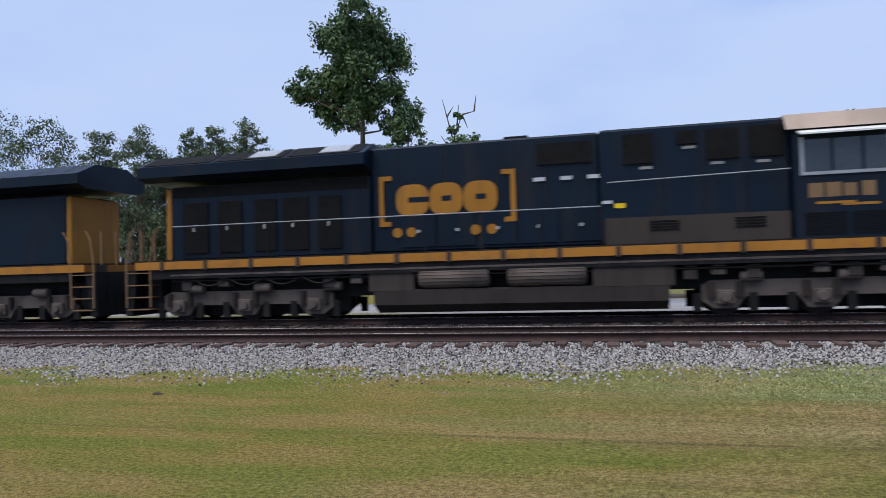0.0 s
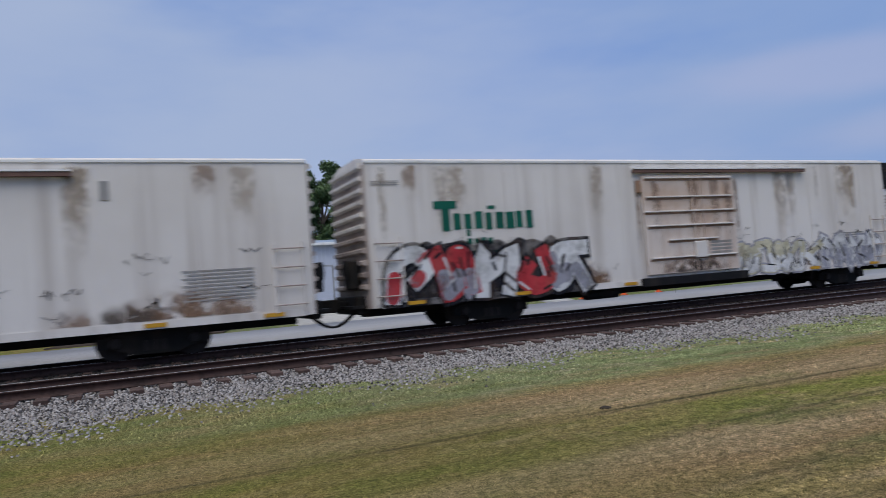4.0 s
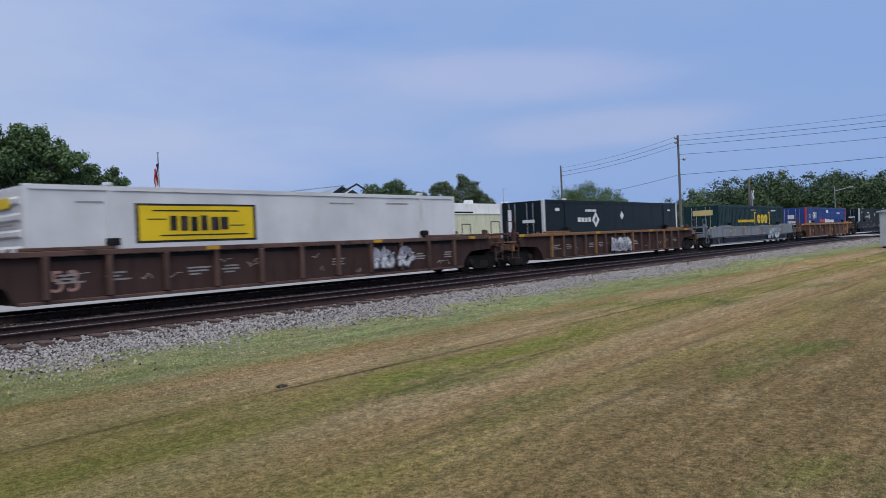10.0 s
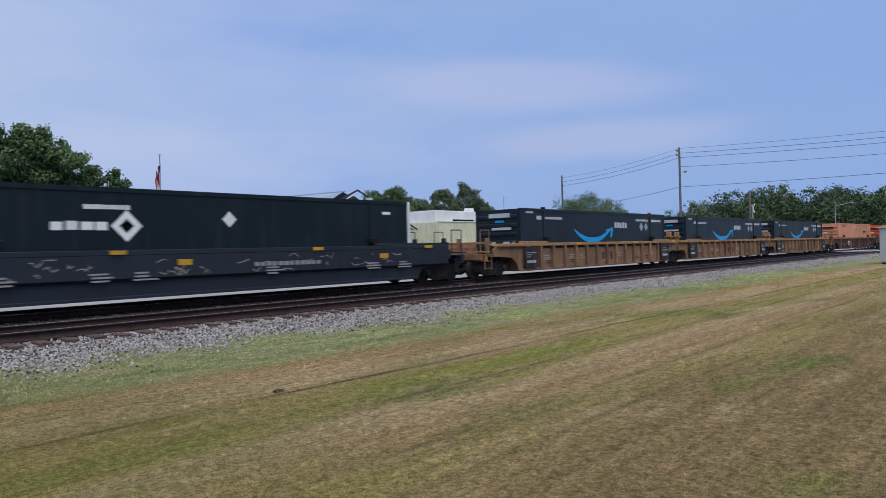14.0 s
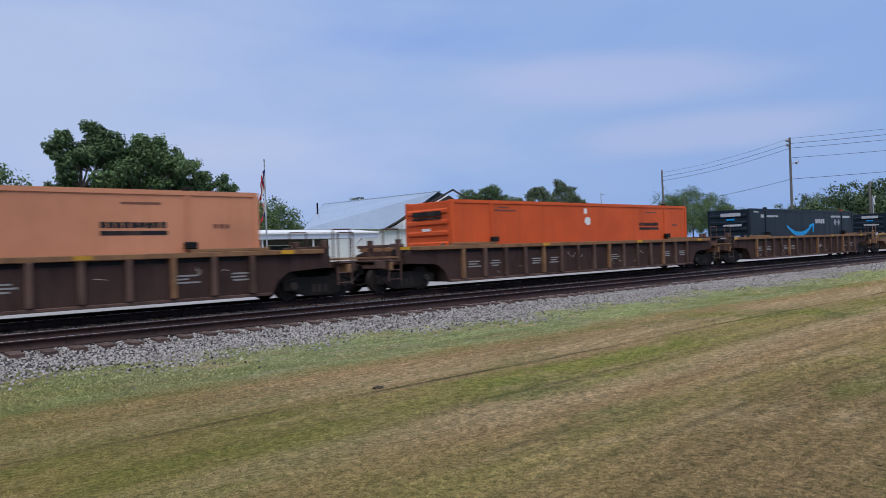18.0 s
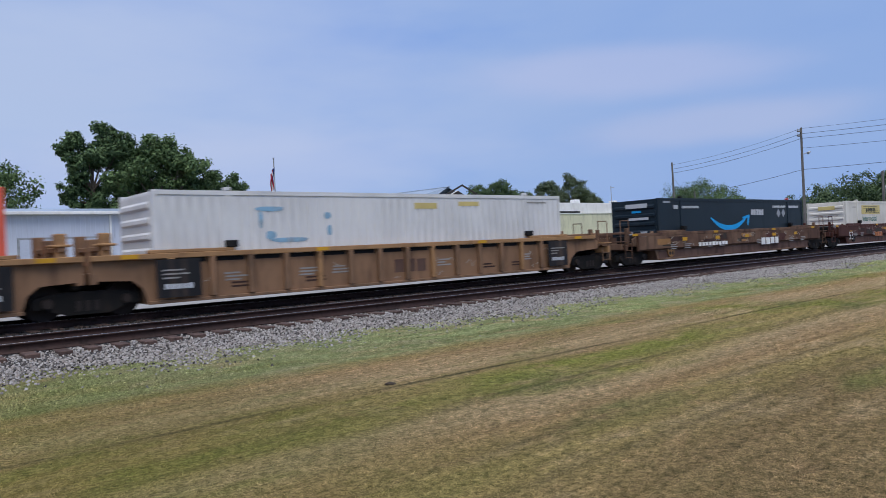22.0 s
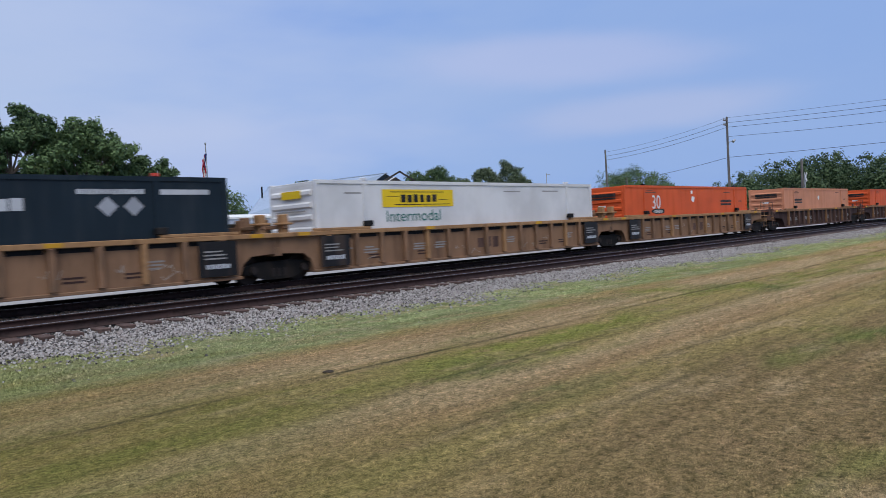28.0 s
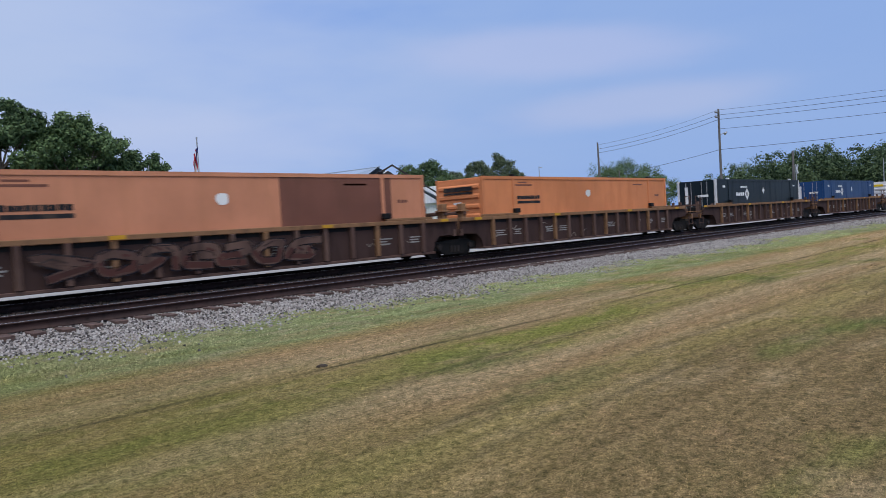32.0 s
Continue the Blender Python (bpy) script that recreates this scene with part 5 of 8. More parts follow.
M.update(
    reefer=paint("reefer_white", (0.67, 0.605, 0.545), (0.38, 0.28, 0.21), 0.6, 0.5, 0.06, 0.25, 1.6, (0.63, 0.57, 0.51)),
    reefer_clean=paint("reefer_pale", (0.69, 0.655, 0.62), (0.32, 0.27, 0.23), 0.6, 0.5, 0.06, 0.25, 1.6, (0.61, 0.57, 0.53)),
    reefer_rust=paint("reefer_stained", (0.67, 0.62, 0.57), (0.27, 0.16, 0.10), 0.6, 0.7, 0.09, 0.3, 1.4, (0.52, 0.44, 0.36)),
    platform=paint("dirty_platform", (0.40, 0.355, 0.32), (0.07, 0.055, 0.045), 0.7, 0.8, 0.4, 0.8, 2.5, (0.24, 0.20, 0.175)),
    rust_roof=paint("rusted_edge", (0.42, 0.25, 0.13), (0.20, 0.09, 0.05), 0.8, 0.6),
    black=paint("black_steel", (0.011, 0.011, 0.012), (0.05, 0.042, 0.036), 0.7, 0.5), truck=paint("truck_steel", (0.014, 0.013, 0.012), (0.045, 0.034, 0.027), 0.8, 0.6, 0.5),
    wheel=paint("wheel_steel", (0.035, 0.028, 0.025), (0.07, 0.05, 0.04), 0.7, 0.5, 0.5),
    green=paint("green_letter", (0.01, 0.11, 0.075), (0.02, 0.06, 0.05), 0.5, 0.3), green_new=paint("fresh_green", (0.015, 0.24, 0.10), (0.02, 0.10, 0.06), 0.5, 0.2),
    red_letter=paint("red_letter", (0.62, 0.13, 0.06), (0.45, 0.10, 0.05), 0.5, 0.2), ink=paint("black_ink", (0.02, 0.02, 0.022)), grey_ink=paint("grey_ink", (0.30, 0.29, 0.28)),
    white_ink=paint("white_ink", (0.78, 0.78, 0.76), (0.5, 0.48, 0.45)), yellow=paint("yellow_paint", (0.75, 0.42, 0.03), (0.35, 0.18, 0.05)),
    reflector=paint("reflector", (0.58, 0.31, 0.03), (0.3, 0.17, 0.05), 0.6, 0.6),
    blue=paint("loco_blue", (0.0055, 0.0125, 0.024), (0.026, 0.022, 0.02), 0.5, 0.45, 0.15, 0.4, 1.6, spec=0.14), loco_yellow=paint("loco_yellow", (0.36, 0.16, 0.025), (0.16, 0.08, 0.035), 0.5, 0.6),
    cab_roof=paint("cab_roof", (0.40, 0.31, 0.25), (0.25, 0.18, 0.14), 0.6), loco_tan=paint("worn_tan", (0.24, 0.145, 0.075), (0.12, 0.08, 0.05), 0.7, 0.5), loco_truck=paint("loco_truck", (0.12, 0.095, 0.08), (0.025, 0.021, 0.018), 0.85, 0.6, 0.6),
    loco_grey=paint("loco_underframe", (0.055, 0.044, 0.038), (0.025, 0.021, 0.018), 0.8, 0.5), sill=paint("sill_stripe", (0.40, 0.17, 0.03), (0.18, 0.09, 0.045), 0.5, 0.6, 1.0),
    navy_box=paint("navy_container", (0.014, 0.024, 0.034), (0.06, 0.07, 0.08), 0.45, 0.25), umax_box=paint("dark_container", (0.010, 0.018, 0.024), (0.05, 0.05, 0.06), 0.45, 0.25),
    smile=paint("bright_blue", (0.015, 0.33, 0.72), (0.02, 0.2, 0.45), 0.5, 0.15), orange=paint("orange_container", (0.66, 0.105, 0.03), (0.42, 0.085, 0.04), 0.55, 0.4),
    pale_orange=paint("faded_orange", (0.60, 0.255, 0.145), (0.40, 0.18, 0.09), 0.6, 0.35), salmon=paint("salmon_container", (0.66, 0.125, 0.08), (0.5, 0.12, 0.07), 0.55, 0.25),
    peach=paint("peach_container", (0.66, 0.24, 0.10), (0.45, 0.15, 0.07), 0.6, 0.3), brown_panel=paint("brown_patch", (0.20, 0.085, 0.06), (0.12, 0.06, 0.045), 0.6, 0.4),
    old_white=paint("old_white_container", (0.70, 0.665, 0.60), (0.42, 0.36, 0.30), 0.55, 0.35), white_box=paint("white_container", (0.67, 0.668, 0.67), (0.5, 0.48, 0.46), 0.5, 0.22), green_box=paint("dark_green_container", (0.012, 0.036, 0.040), (0.05, 0.055, 0.05), 0.45, 0.3),
    blue_box=paint("blue_container", (0.034, 0.074, 0.25), (0.04, 0.05, 0.15), 0.45, 0.25), cobalt=paint("cobalt_container", (0.02, 0.06, 0.16), (0.04, 0.05, 0.10), 0.45, 0.25),
    red_post=paint("red_post", (0.60, 0.07, 0.045), (0.35, 0.05, 0.04)), sign_yellow=paint("sign_yellow", (0.80, 0.55, 0.025), (0.55, 0.38, 0.03), 0.5, 0.2), faded_yellow=paint("faded_yellow", (0.62, 0.50, 0.20), (0.45, 0.36, 0.16)),
    # brown panels darkened for their recess's shade, chords paler as lit and dusty
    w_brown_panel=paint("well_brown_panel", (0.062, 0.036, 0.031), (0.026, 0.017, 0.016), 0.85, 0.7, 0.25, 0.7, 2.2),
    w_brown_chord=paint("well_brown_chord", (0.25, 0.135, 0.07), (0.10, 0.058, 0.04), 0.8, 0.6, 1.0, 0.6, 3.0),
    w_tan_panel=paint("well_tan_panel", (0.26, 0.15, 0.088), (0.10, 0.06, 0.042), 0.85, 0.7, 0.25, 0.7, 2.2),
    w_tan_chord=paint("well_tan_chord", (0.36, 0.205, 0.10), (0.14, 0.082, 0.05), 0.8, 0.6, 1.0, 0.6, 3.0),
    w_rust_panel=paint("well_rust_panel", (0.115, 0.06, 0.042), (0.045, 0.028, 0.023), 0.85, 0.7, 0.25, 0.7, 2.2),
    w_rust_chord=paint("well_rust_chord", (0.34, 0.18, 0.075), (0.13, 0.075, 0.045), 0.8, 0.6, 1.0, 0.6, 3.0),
    faded_mark=paint("faded_mark", (0.42, 0.24, 0.20), (0.2, 0.12, 0.1), 0.7, 0.5), teal=paint("teal_letter", (0.02, 0.16, 0.13)),
    w_brown=paint("well_brown", (0.095, 0.055, 0.045), (0.028, 0.019, 0.017), 0.8, 0.7, 0.25, 0.7, 2.2, (0.14, 0.085, 0.066)), w_tan=paint("well_tan", (0.255, 0.145, 0.085), (0.085, 0.055, 0.04), 0.75, 0.7, 0.25, 0.7, 2.2, (0.17, 0.105, 0.065)),
    w_rust=paint("well_rust", (0.095, 0.052, 0.037), (0.04, 0.028, 0.023), 0.8, 0.75, 0.25, 0.7, 2.2, (0.19, 0.115, 0.075)), w_maroon=paint("well_maroon", (0.085, 0.035, 0.028), (0.035, 0.022, 0.02), 0.7, 0.55, 0.3, 0.5, 1.6),
    w_copper=paint("well_copper", (0.27, 0.12, 0.058), (0.12, 0.06, 0.035), 0.75, 0.55, 0.3, 0.5, 1.6), w_grey=paint("well_grey", (0.22, 0.24, 0.26), (0.09, 0.09, 0.09), 0.6, 0.5, 0.3, 0.5, 1.6), w_slate=paint("well_slate", (0.026, 0.032, 0.042), (0.02, 0.02, 0.02), 0.65, 0.5, 0.3, 0.5, 1.6),
    dull_ink=paint("dull_white_ink", (0.50, 0.52, 0.55), (0.3, 0.3, 0.32)), grey_plate=paint("grey_plate", (0.36, 0.38, 0.42), (0.2, 0.2, 0.22)),
    reefer_end=paint("reefer_end", (0.47, 0.40, 0.36), (0.09, 0.065, 0.055), 0.7, 0.75, 0.5, 0.6, 1.8, (0.30, 0.24, 0.21)),
    reefer_door=paint("reefer_door", (0.62, 0.545, 0.49), (0.40, 0.26, 0.18), 0.65, 0.6, 0.1, 0.6, 2.4, (0.50, 0.38, 0.30)),
    chalk=paint("chalk_tags", (0.36, 0.31, 0.26), (0.25, 0.2, 0.16)), stain=paint("door_stain", (0.30, 0.19, 0.13), (0.14, 0.08, 0.055), 0.7, 0.7, 0.2),
    tag_black=paint("spray_black", (0.015, 0.015, 0.02)), tag_white=paint("spray_white", (0.72, 0.72, 0.72), (0.5, 0.5, 0.5)), tag_pink=paint("spray_pink", (0.62, 0.20, 0.17)), tag_aqua=paint("spray_aqua", (0.34, 0.50, 0.50)),
    tag_blue=paint("spray_blue", (0.03, 0.17, 0.55)), tag_sky=paint("spray_sky", (0.25, 0.45, 0.62)), tag_cream=paint("spray_cream", (0.62, 0.58, 0.42)), tag_orange=paint("spray_orange", (0.55, 0.20, 0.08)),
    tag_violet=paint("spray_violet", (0.34, 0.30, 0.42)), tag_grey=paint("spray_grey", (0.33, 0.33, 0.38)), tag_green=paint("spray_green", (0.12, 0.42, 0.33)), tag_red=paint("spray_red", (0.50, 0.05, 0.06)),
    tag_navy=paint("spray_navy", (0.06, 0.07, 0.17)),
)


def soft_stain(name, colour, from_top=True, most=0.85):
    """Grime that fades out at its rim: densest where it starts, thinner as it runs."""
    m = bpy.data.materials.new(name)
    n, l, b = nodes_of(m)
    co, sp = n.new("ShaderNodeTexCoord"), n.new("ShaderNodeSeparateXYZ")
    l.new(co.outputs["Generated"], sp.inputs["Vector"])

    def ranged(v, a, c, lo=0.0, hi=1.0):
        r = n.new("ShaderNodeMapRange")
        r.interpolation_type = "SMOOTHSTEP"
        for key, x in (("From Min", a), ("From Max", c), ("To Min", lo), ("To Max", hi)):
            r.inputs[key].default_value = x
        l.new(v, r.inputs["Value"])
        return r.outputs["Result"]

    def times(u, v):
        t = n.new("ShaderNodeMath")
        t.operation = "MULTIPLY"
        l.new(u, t.inputs[0])
        l.new(v, t.inputs[1])
        return t.outputs[0]
    rim = times(ranged(sp.outputs["X"], 0.0, 0.35), ranged(sp.outputs["X"], 1.0, 0.65))
    run = times(ranged(sp.outputs["Z"], 0.0, 0.9), ranged(sp.outputs["Z"], 1.0, 0.93)) if from_top else times(ranged(sp.outputs["Z"], 1.0, 0.1), ranged(sp.outputs["Z"], 0.0, 0.05))
    grain = noise_fac(n, l, co.outputs["Object"], 3.5, 6, 0.30, 0.62, 0.6)
    l.new(ranged(times(times(rim, run), grain), 0.0, 0.8, 0.0, most), b.inputs["Alpha"])
    l.new(mixrgb(n, l, noise_fac(n, l, co.outputs["Object"], 9, 4), colour, tuple(v * 0.6 for v in colour)), b.inputs["Base Color"])
    b.inputs["Roughness"].default_value = 0.85
    return m


def worn(m, least=0.25):
    """Lets a coat of spray paint show the skin below where it has weathered off."""
    n, l, b = nodes_of(m)
    co, r = n.new("ShaderNodeTexCoord"), n.new("ShaderNodeMapRange")
    r.inputs["To Min"].default_value, r.inputs["To Max"].default_value = 0.96, least
    l.new(noise_fac(n, l, co.outputs["Object"], 1.7, 8, 0.44, 0.72, 0.68), r.inputs["Value"])
    l.new(r.outputs["Result"], b.inputs["Alpha"])


for key in [k for k in M if k.startswith("tag_")]:
    worn(M[key])
M.update(grime_top=soft_stain("grime_run", (0.075, 0.062, 0.055)), rust_top=soft_stain("rust_run", (0.30, 0.18, 0.11), True, 0.5), grime_low=soft_stain("grime_splash", (0.11, 0.085, 0.07), False, 0.75),
         rust_low=soft_stain("rust_splash", (0.30, 0.17, 0.10), False, 0.6), tan_wash=soft_stain("tan_wash", (0.48, 0.38, 0.28), True, 0.42))
CACHE = {}


def shared(name, key, build, material, parent, m=None, label="", smooth=False):
    """A part whose mesh is built once and used again."""
    if key not in CACHE:
        me = bpy.data.meshes.new(name)
        bm = build()
        bm.to_mesh(me)
        bm.free()
        me.materials.append(material)
        if smooth:
            me.polygons.foreach_set("use_smooth", [True] * len(me.polygons))
        CACHE[key] = me
    ob = new(name, CACHE[key])
    ob.parent = parent
    if m is not None:
        ob.matrix_basis = m
    return tagged(ob, label)


def wheel_shape(r):
    bm = bmesh.new()
    bmesh.ops.create_cone(bm, cap_ends=True, segments=28, radius1=r, radius2=r, depth=0.12, matrix=Matrix.Rotation(radians(90), 4, "X"))
    bmesh.ops.create_cone(bm, cap_ends=True, segments=28, radius1=r + 0.03, radius2=r + 0.03, depth=0.035, matrix=Matrix.Translation((0, 0.075, 0)) @ Matrix.Rotation(radians(90), 4, "X"))
    bmesh.ops.create_cone(bm, cap_ends=True, segments=16, radius1=0.12, radius2=0.1, depth=0.22, matrix=Matrix.Rotation(radians(90), 4, "X"))
    return bm


def bogie(parent, u, axles=(-0.89, 0.89), r=0.42, material=None, key="freight"):
    """A wheelset truck: two side frames, wheels and axles."""
    material = material or M["truck"]
    long = max(axles)
    t = shared("truck", key + "_bolster", lambda: bevelled(boxes((-0.22, 0.22, -1.1, 1.1, 0.72, 0.95)), 0.03), material, parent, pose(u, 0, 0))
    if key == "freight":
        outline = [(-1.22, 0.66), (-1.22, 0.9), (-0.9, 0.98), (-0.5, 1.02), (0.5, 1.02), (0.9, 0.98), (1.22, 0.9), (1.22, 0.66), (0.92, 0.64), (0.5, 0.47), (-0.5, 0.47), (-0.92, 0.64)]
    else:
        outline = [(-long - 0.55, 0.72), (-long - 0.55, 1.1), (-long - 0.3, 1.22), (long + 0.3, 1.22), (long + 0.55, 1.1), (long + 0.55, 0.72), (long + 0.25, 0.52), (long - 0.25, 0.52), (long - 0.5, 0.82),
                   (0.5, 0.82), (0.28, 0.52), (-0.28, 0.52), (-0.5, 0.82), (-long + 0.5, 0.82), (-long + 0.25, 0.52), (-long - 0.25, 0.52)]
    for side in (-1, 1):
        shared("side_frame", (key, "frame", side), lambda: prism(bmesh.new(), outline, "y", side * 0.98, side * 1.13), material, t)
        for a in axles:
            shared("wheel", (key, "wheel", r), lambda: wheel_shape(r), M["wheel"], t, pose(a, side * 0.76, Z_RAIL + r, 0, 0, 0 if side < 0 else 180), smooth=False)
            if key == "freight":
                shared("bearing_cap", (key, "cap", side), lambda: tube(bmesh.new(), (0, side * 1.1, 0), (0, side * 1.2, 0), 0.13, 0.11, 12), M["wheel"], t, pose(a, 0, Z_RAIL + r))
            if key != "freight":
                shared("coil_spring", (key, "coil", side), lambda: tube(bmesh.new(), (-0.34, side * 1.17, 0.8), (-0.34, side * 1.17, 1.18), 0.09, seg=8), M["wheel"], t, pose(a, 0, 0))
                shared("coil_spring", (key, "coil", side), None, None, t, pose(a + 0.68, 0, 0))
                shared("axle_cap", (key, "axcap", side), lambda: tube(bmesh.new(), (0, side * 1.26, 0.8), (0, side * 1.34, 0.8), 0.14, 0.11, 14), material, t, pose(a, 0, 0))
                shared("brake_cylinder", (key, "cyl", side), lambda: bevelled(tube(bmesh.new(), (0.75, side * 1.2, 1.3), (1.25, side * 1.2, 1.3), 0.14, seg=12), 0.02), material, t, pose(a - 0.4, 0, 0))
                shared("brake_rod", (key, "rod", side), lambda: boxes((0.55, 0.75, side * 1.1 - 0.05, side * 1.1 + 0.05, 0.45, 0.9)), M["truck"], t, pose(a, 0, 0))
                shared("brake_rod", (key, "rod", side), None, None, t, pose(a - 1.3, 0, 0))
                shared("journal_box", (key, "box", side), lambda: bevelled(boxes((-0.2, 0.2, side * 1.2 - 0.06, side * 1.2 + 0.06, 0.62, 0.98)), 0.03), material, t, pose(a, 0, 0))
        if key == "freight":
            shared("spring", (key, "spring", side), lambda: boxes(*[(x - 0.05, x + 0.05, side * 1.14 - 0.005, side * 1.14 + 0.03, 0.55, 0.8) for x in (-0.2, 0, 0.2)]), M["wheel"], t)
    for a in axles:
        shared("axle", (key, "axle"), lambda: tube(bmesh.new(), (0, -0.7, 0), (0, 0.7, 0), 0.08), M["wheel"], t, pose(a, 0, Z_RAIL + r))
    return t


def coupler(parent, u, d):
    c = shared("coupler", ("coupler", d), lambda: bevelled(boxes((min(0, d * 0.65), max(0, d * 0.65), -0.1, 0.1, 1.08, 1.32), (min(d * 0.55, d * 0.85), max(d * 0.55, d * 0.85), -0.17, 0.17, 1.02, 1.38)), 0.03), M["truck"], parent, pose(u, 0, 0))

    def hose():
        return pipe([(d * (0.2 + 0.16 * k), -0.35, 1.0 - 0.38 * math.sin(math.pi * k / 8)) for k in range(9)], 0.03)
    shared("air_hose", ("hose", d), hose, M["black"], c)


def flat(bm, pts, y):
    bm.faces.new([bm.verts.new((p[0], y, p[1])) for p in pts])
    return bm


def bars(rows, y, t=0.004):
    """Flat painted bars: rows of x0, x1, z0, z1 on the face at y."""
    return boxes(*[(a, b, y - t, y, c, d) for a, b, c, d in rows])


def blocks(x0, x1, z0, z1, n, seed, gap=0.25, lead=0.0):
    """Plain blocks that stand for a line of painted writing."""
    rs = random.Random(seed)
    w, out, x = (x1 - x0) / n, [], x0
    for k in range(n):
        top = z1 if k == 0 and lead else z1 - (z1 - z0) * (lead + rs.uniform(0, 0.12))
        out.append((x0 + k * w, x0 + (k + 1 - gap * rs.uniform(0.5, 1.2)) * w, z0 + (z1 - z0) * rs.uniform(0, 0.08), top))
    return out


def blob(cx, cz, rx, rz, rs, n=18, power=0.6, rough=0.13):
    out = []
    ph = rs.uniform(0, 6.28)
    for k in range(n):
        a = 2 * math.pi * k / n
        c, s = math.cos(a), math.sin(a)
        r = 1 + rough * math.sin(3 * a + ph) + rough * 0.7 * math.sin(5 * a + 2 * ph)
        out.append((cx + rx * r * math.copysign(abs(c) ** power, c), cz + rz * r * math.copysign(abs(s) ** power, s)))
    return out


def stroke(bm, p, q, r, y):
    """A thick round-ended flat stroke."""
    a = math.atan2(q[1] - p[1], q[0] - p[0])
    pts = [(q[0] + r * math.cos(a + t), q[1] + r * math.sin(a + t)) for t in np.linspace(-1.57, 1.57, 6)] + [(p[0] + r * math.cos(a + t), p[1] + r * math.sin(a + t)) for t in np.linspace(1.57, 4.71, 6)]
    return flat(bm, pts, y)


# joined stroke figures for sprayed shapes: points of one line from end to end, in a unit square
FIGURES = (((0, 0), (0.3, 1), (0.62, 0.25), (1, 1)), ((0, 0.2), (0, 0.8), (0.5, 1), (1, 0.8), (1, 0.2), (0.5, 0), (0, 0.2)), ((0, 1), (0, 0.25), (0.5, 0), (1, 0.3), (0.7, 0.65)),
           ((1, 0.9), (0.4, 1), (0, 0.75), (0.25, 0.5), (0.9, 0.4), (0.9, 0.05), (0.1, 0)), ((0, 0), (0.1, 0.95), (0.9, 1), (0.75, 0.5), (0.2, 0.45), (1, 0)), ((0, 0), (0.45, 1), (0.6, 0.95), (1, 0), (0.5, 0.3)),
           ((0, 1), (0.4, 0.4), (0.5, 0.05), (0.62, 0.45), (1, 1)), ((1, 1), (0.1, 0.9), (0, 0.1), (0.9, 0), (1, 0.45), (0.5, 0.45)), ((0.05, 0), (0, 1), (0.5, 0.5), (1, 1), (0.95, 0)))


def swath(bm, pts, r, y):
    """One broad sprayed line through points, mitred at its bends."""
    d = [Vector((q[0] - p[0], q[1] - p[1])).normalized() for p, q in zip(pts, pts[1:])]
    pts = [(pts[0][0] - d[0].x * r * 0.8, pts[0][1] - d[0].y * r * 0.8), *pts[1:-1], (pts[-1][0] + d[-1].x * r * 0.8, pts[-1][1] + d[-1].y * r * 0.8)]
    pairs = []
    for k, p in enumerate(pts):
        a, c = d[max(k - 1, 0)], d[min(k, len(d) - 1)]
        m = Vector((-a.y - c.y, a.x + c.x))
        m = m.normalized() if m.length > 0.2 else Vector((-a.y, a.x))
        w = r / max(m.dot(Vector((-a.y, a.x))), 0.6)
        yy = y - 0.00012 * k
        pairs.append((bm.verts.new((p[0] + m.x * w, yy, p[1] + m.y * w)), bm.verts.new((p[0] - m.x * w, yy, p[1] - m.y * w))))
    for u, v in zip(pairs, pairs[1:]):
        bm.faces.new((u[0], u[1], v[1], v[0]))
    return bm


def rounded(pts, steps=4):
    """A smooth line through points."""
    out, n = [], len(pts)
    for k in range(n - 1):
        p0, p1, p2, p3 = pts[max(k - 1, 0)], pts[k], pts[k + 1], pts[min(k + 2, n - 1)]
        for j in range(steps):
            t = j / steps
            out.append(tuple(0.5 * (2 * b + (c - a) * t + (2 * a - 5 * b + 4 * c - d) * t * t + (3 * b - a - 3 * c + d) * t ** 3) for a, b, c, d in zip(p0, p1, p2, p3)))
    return out + [tuple(pts[-1])]


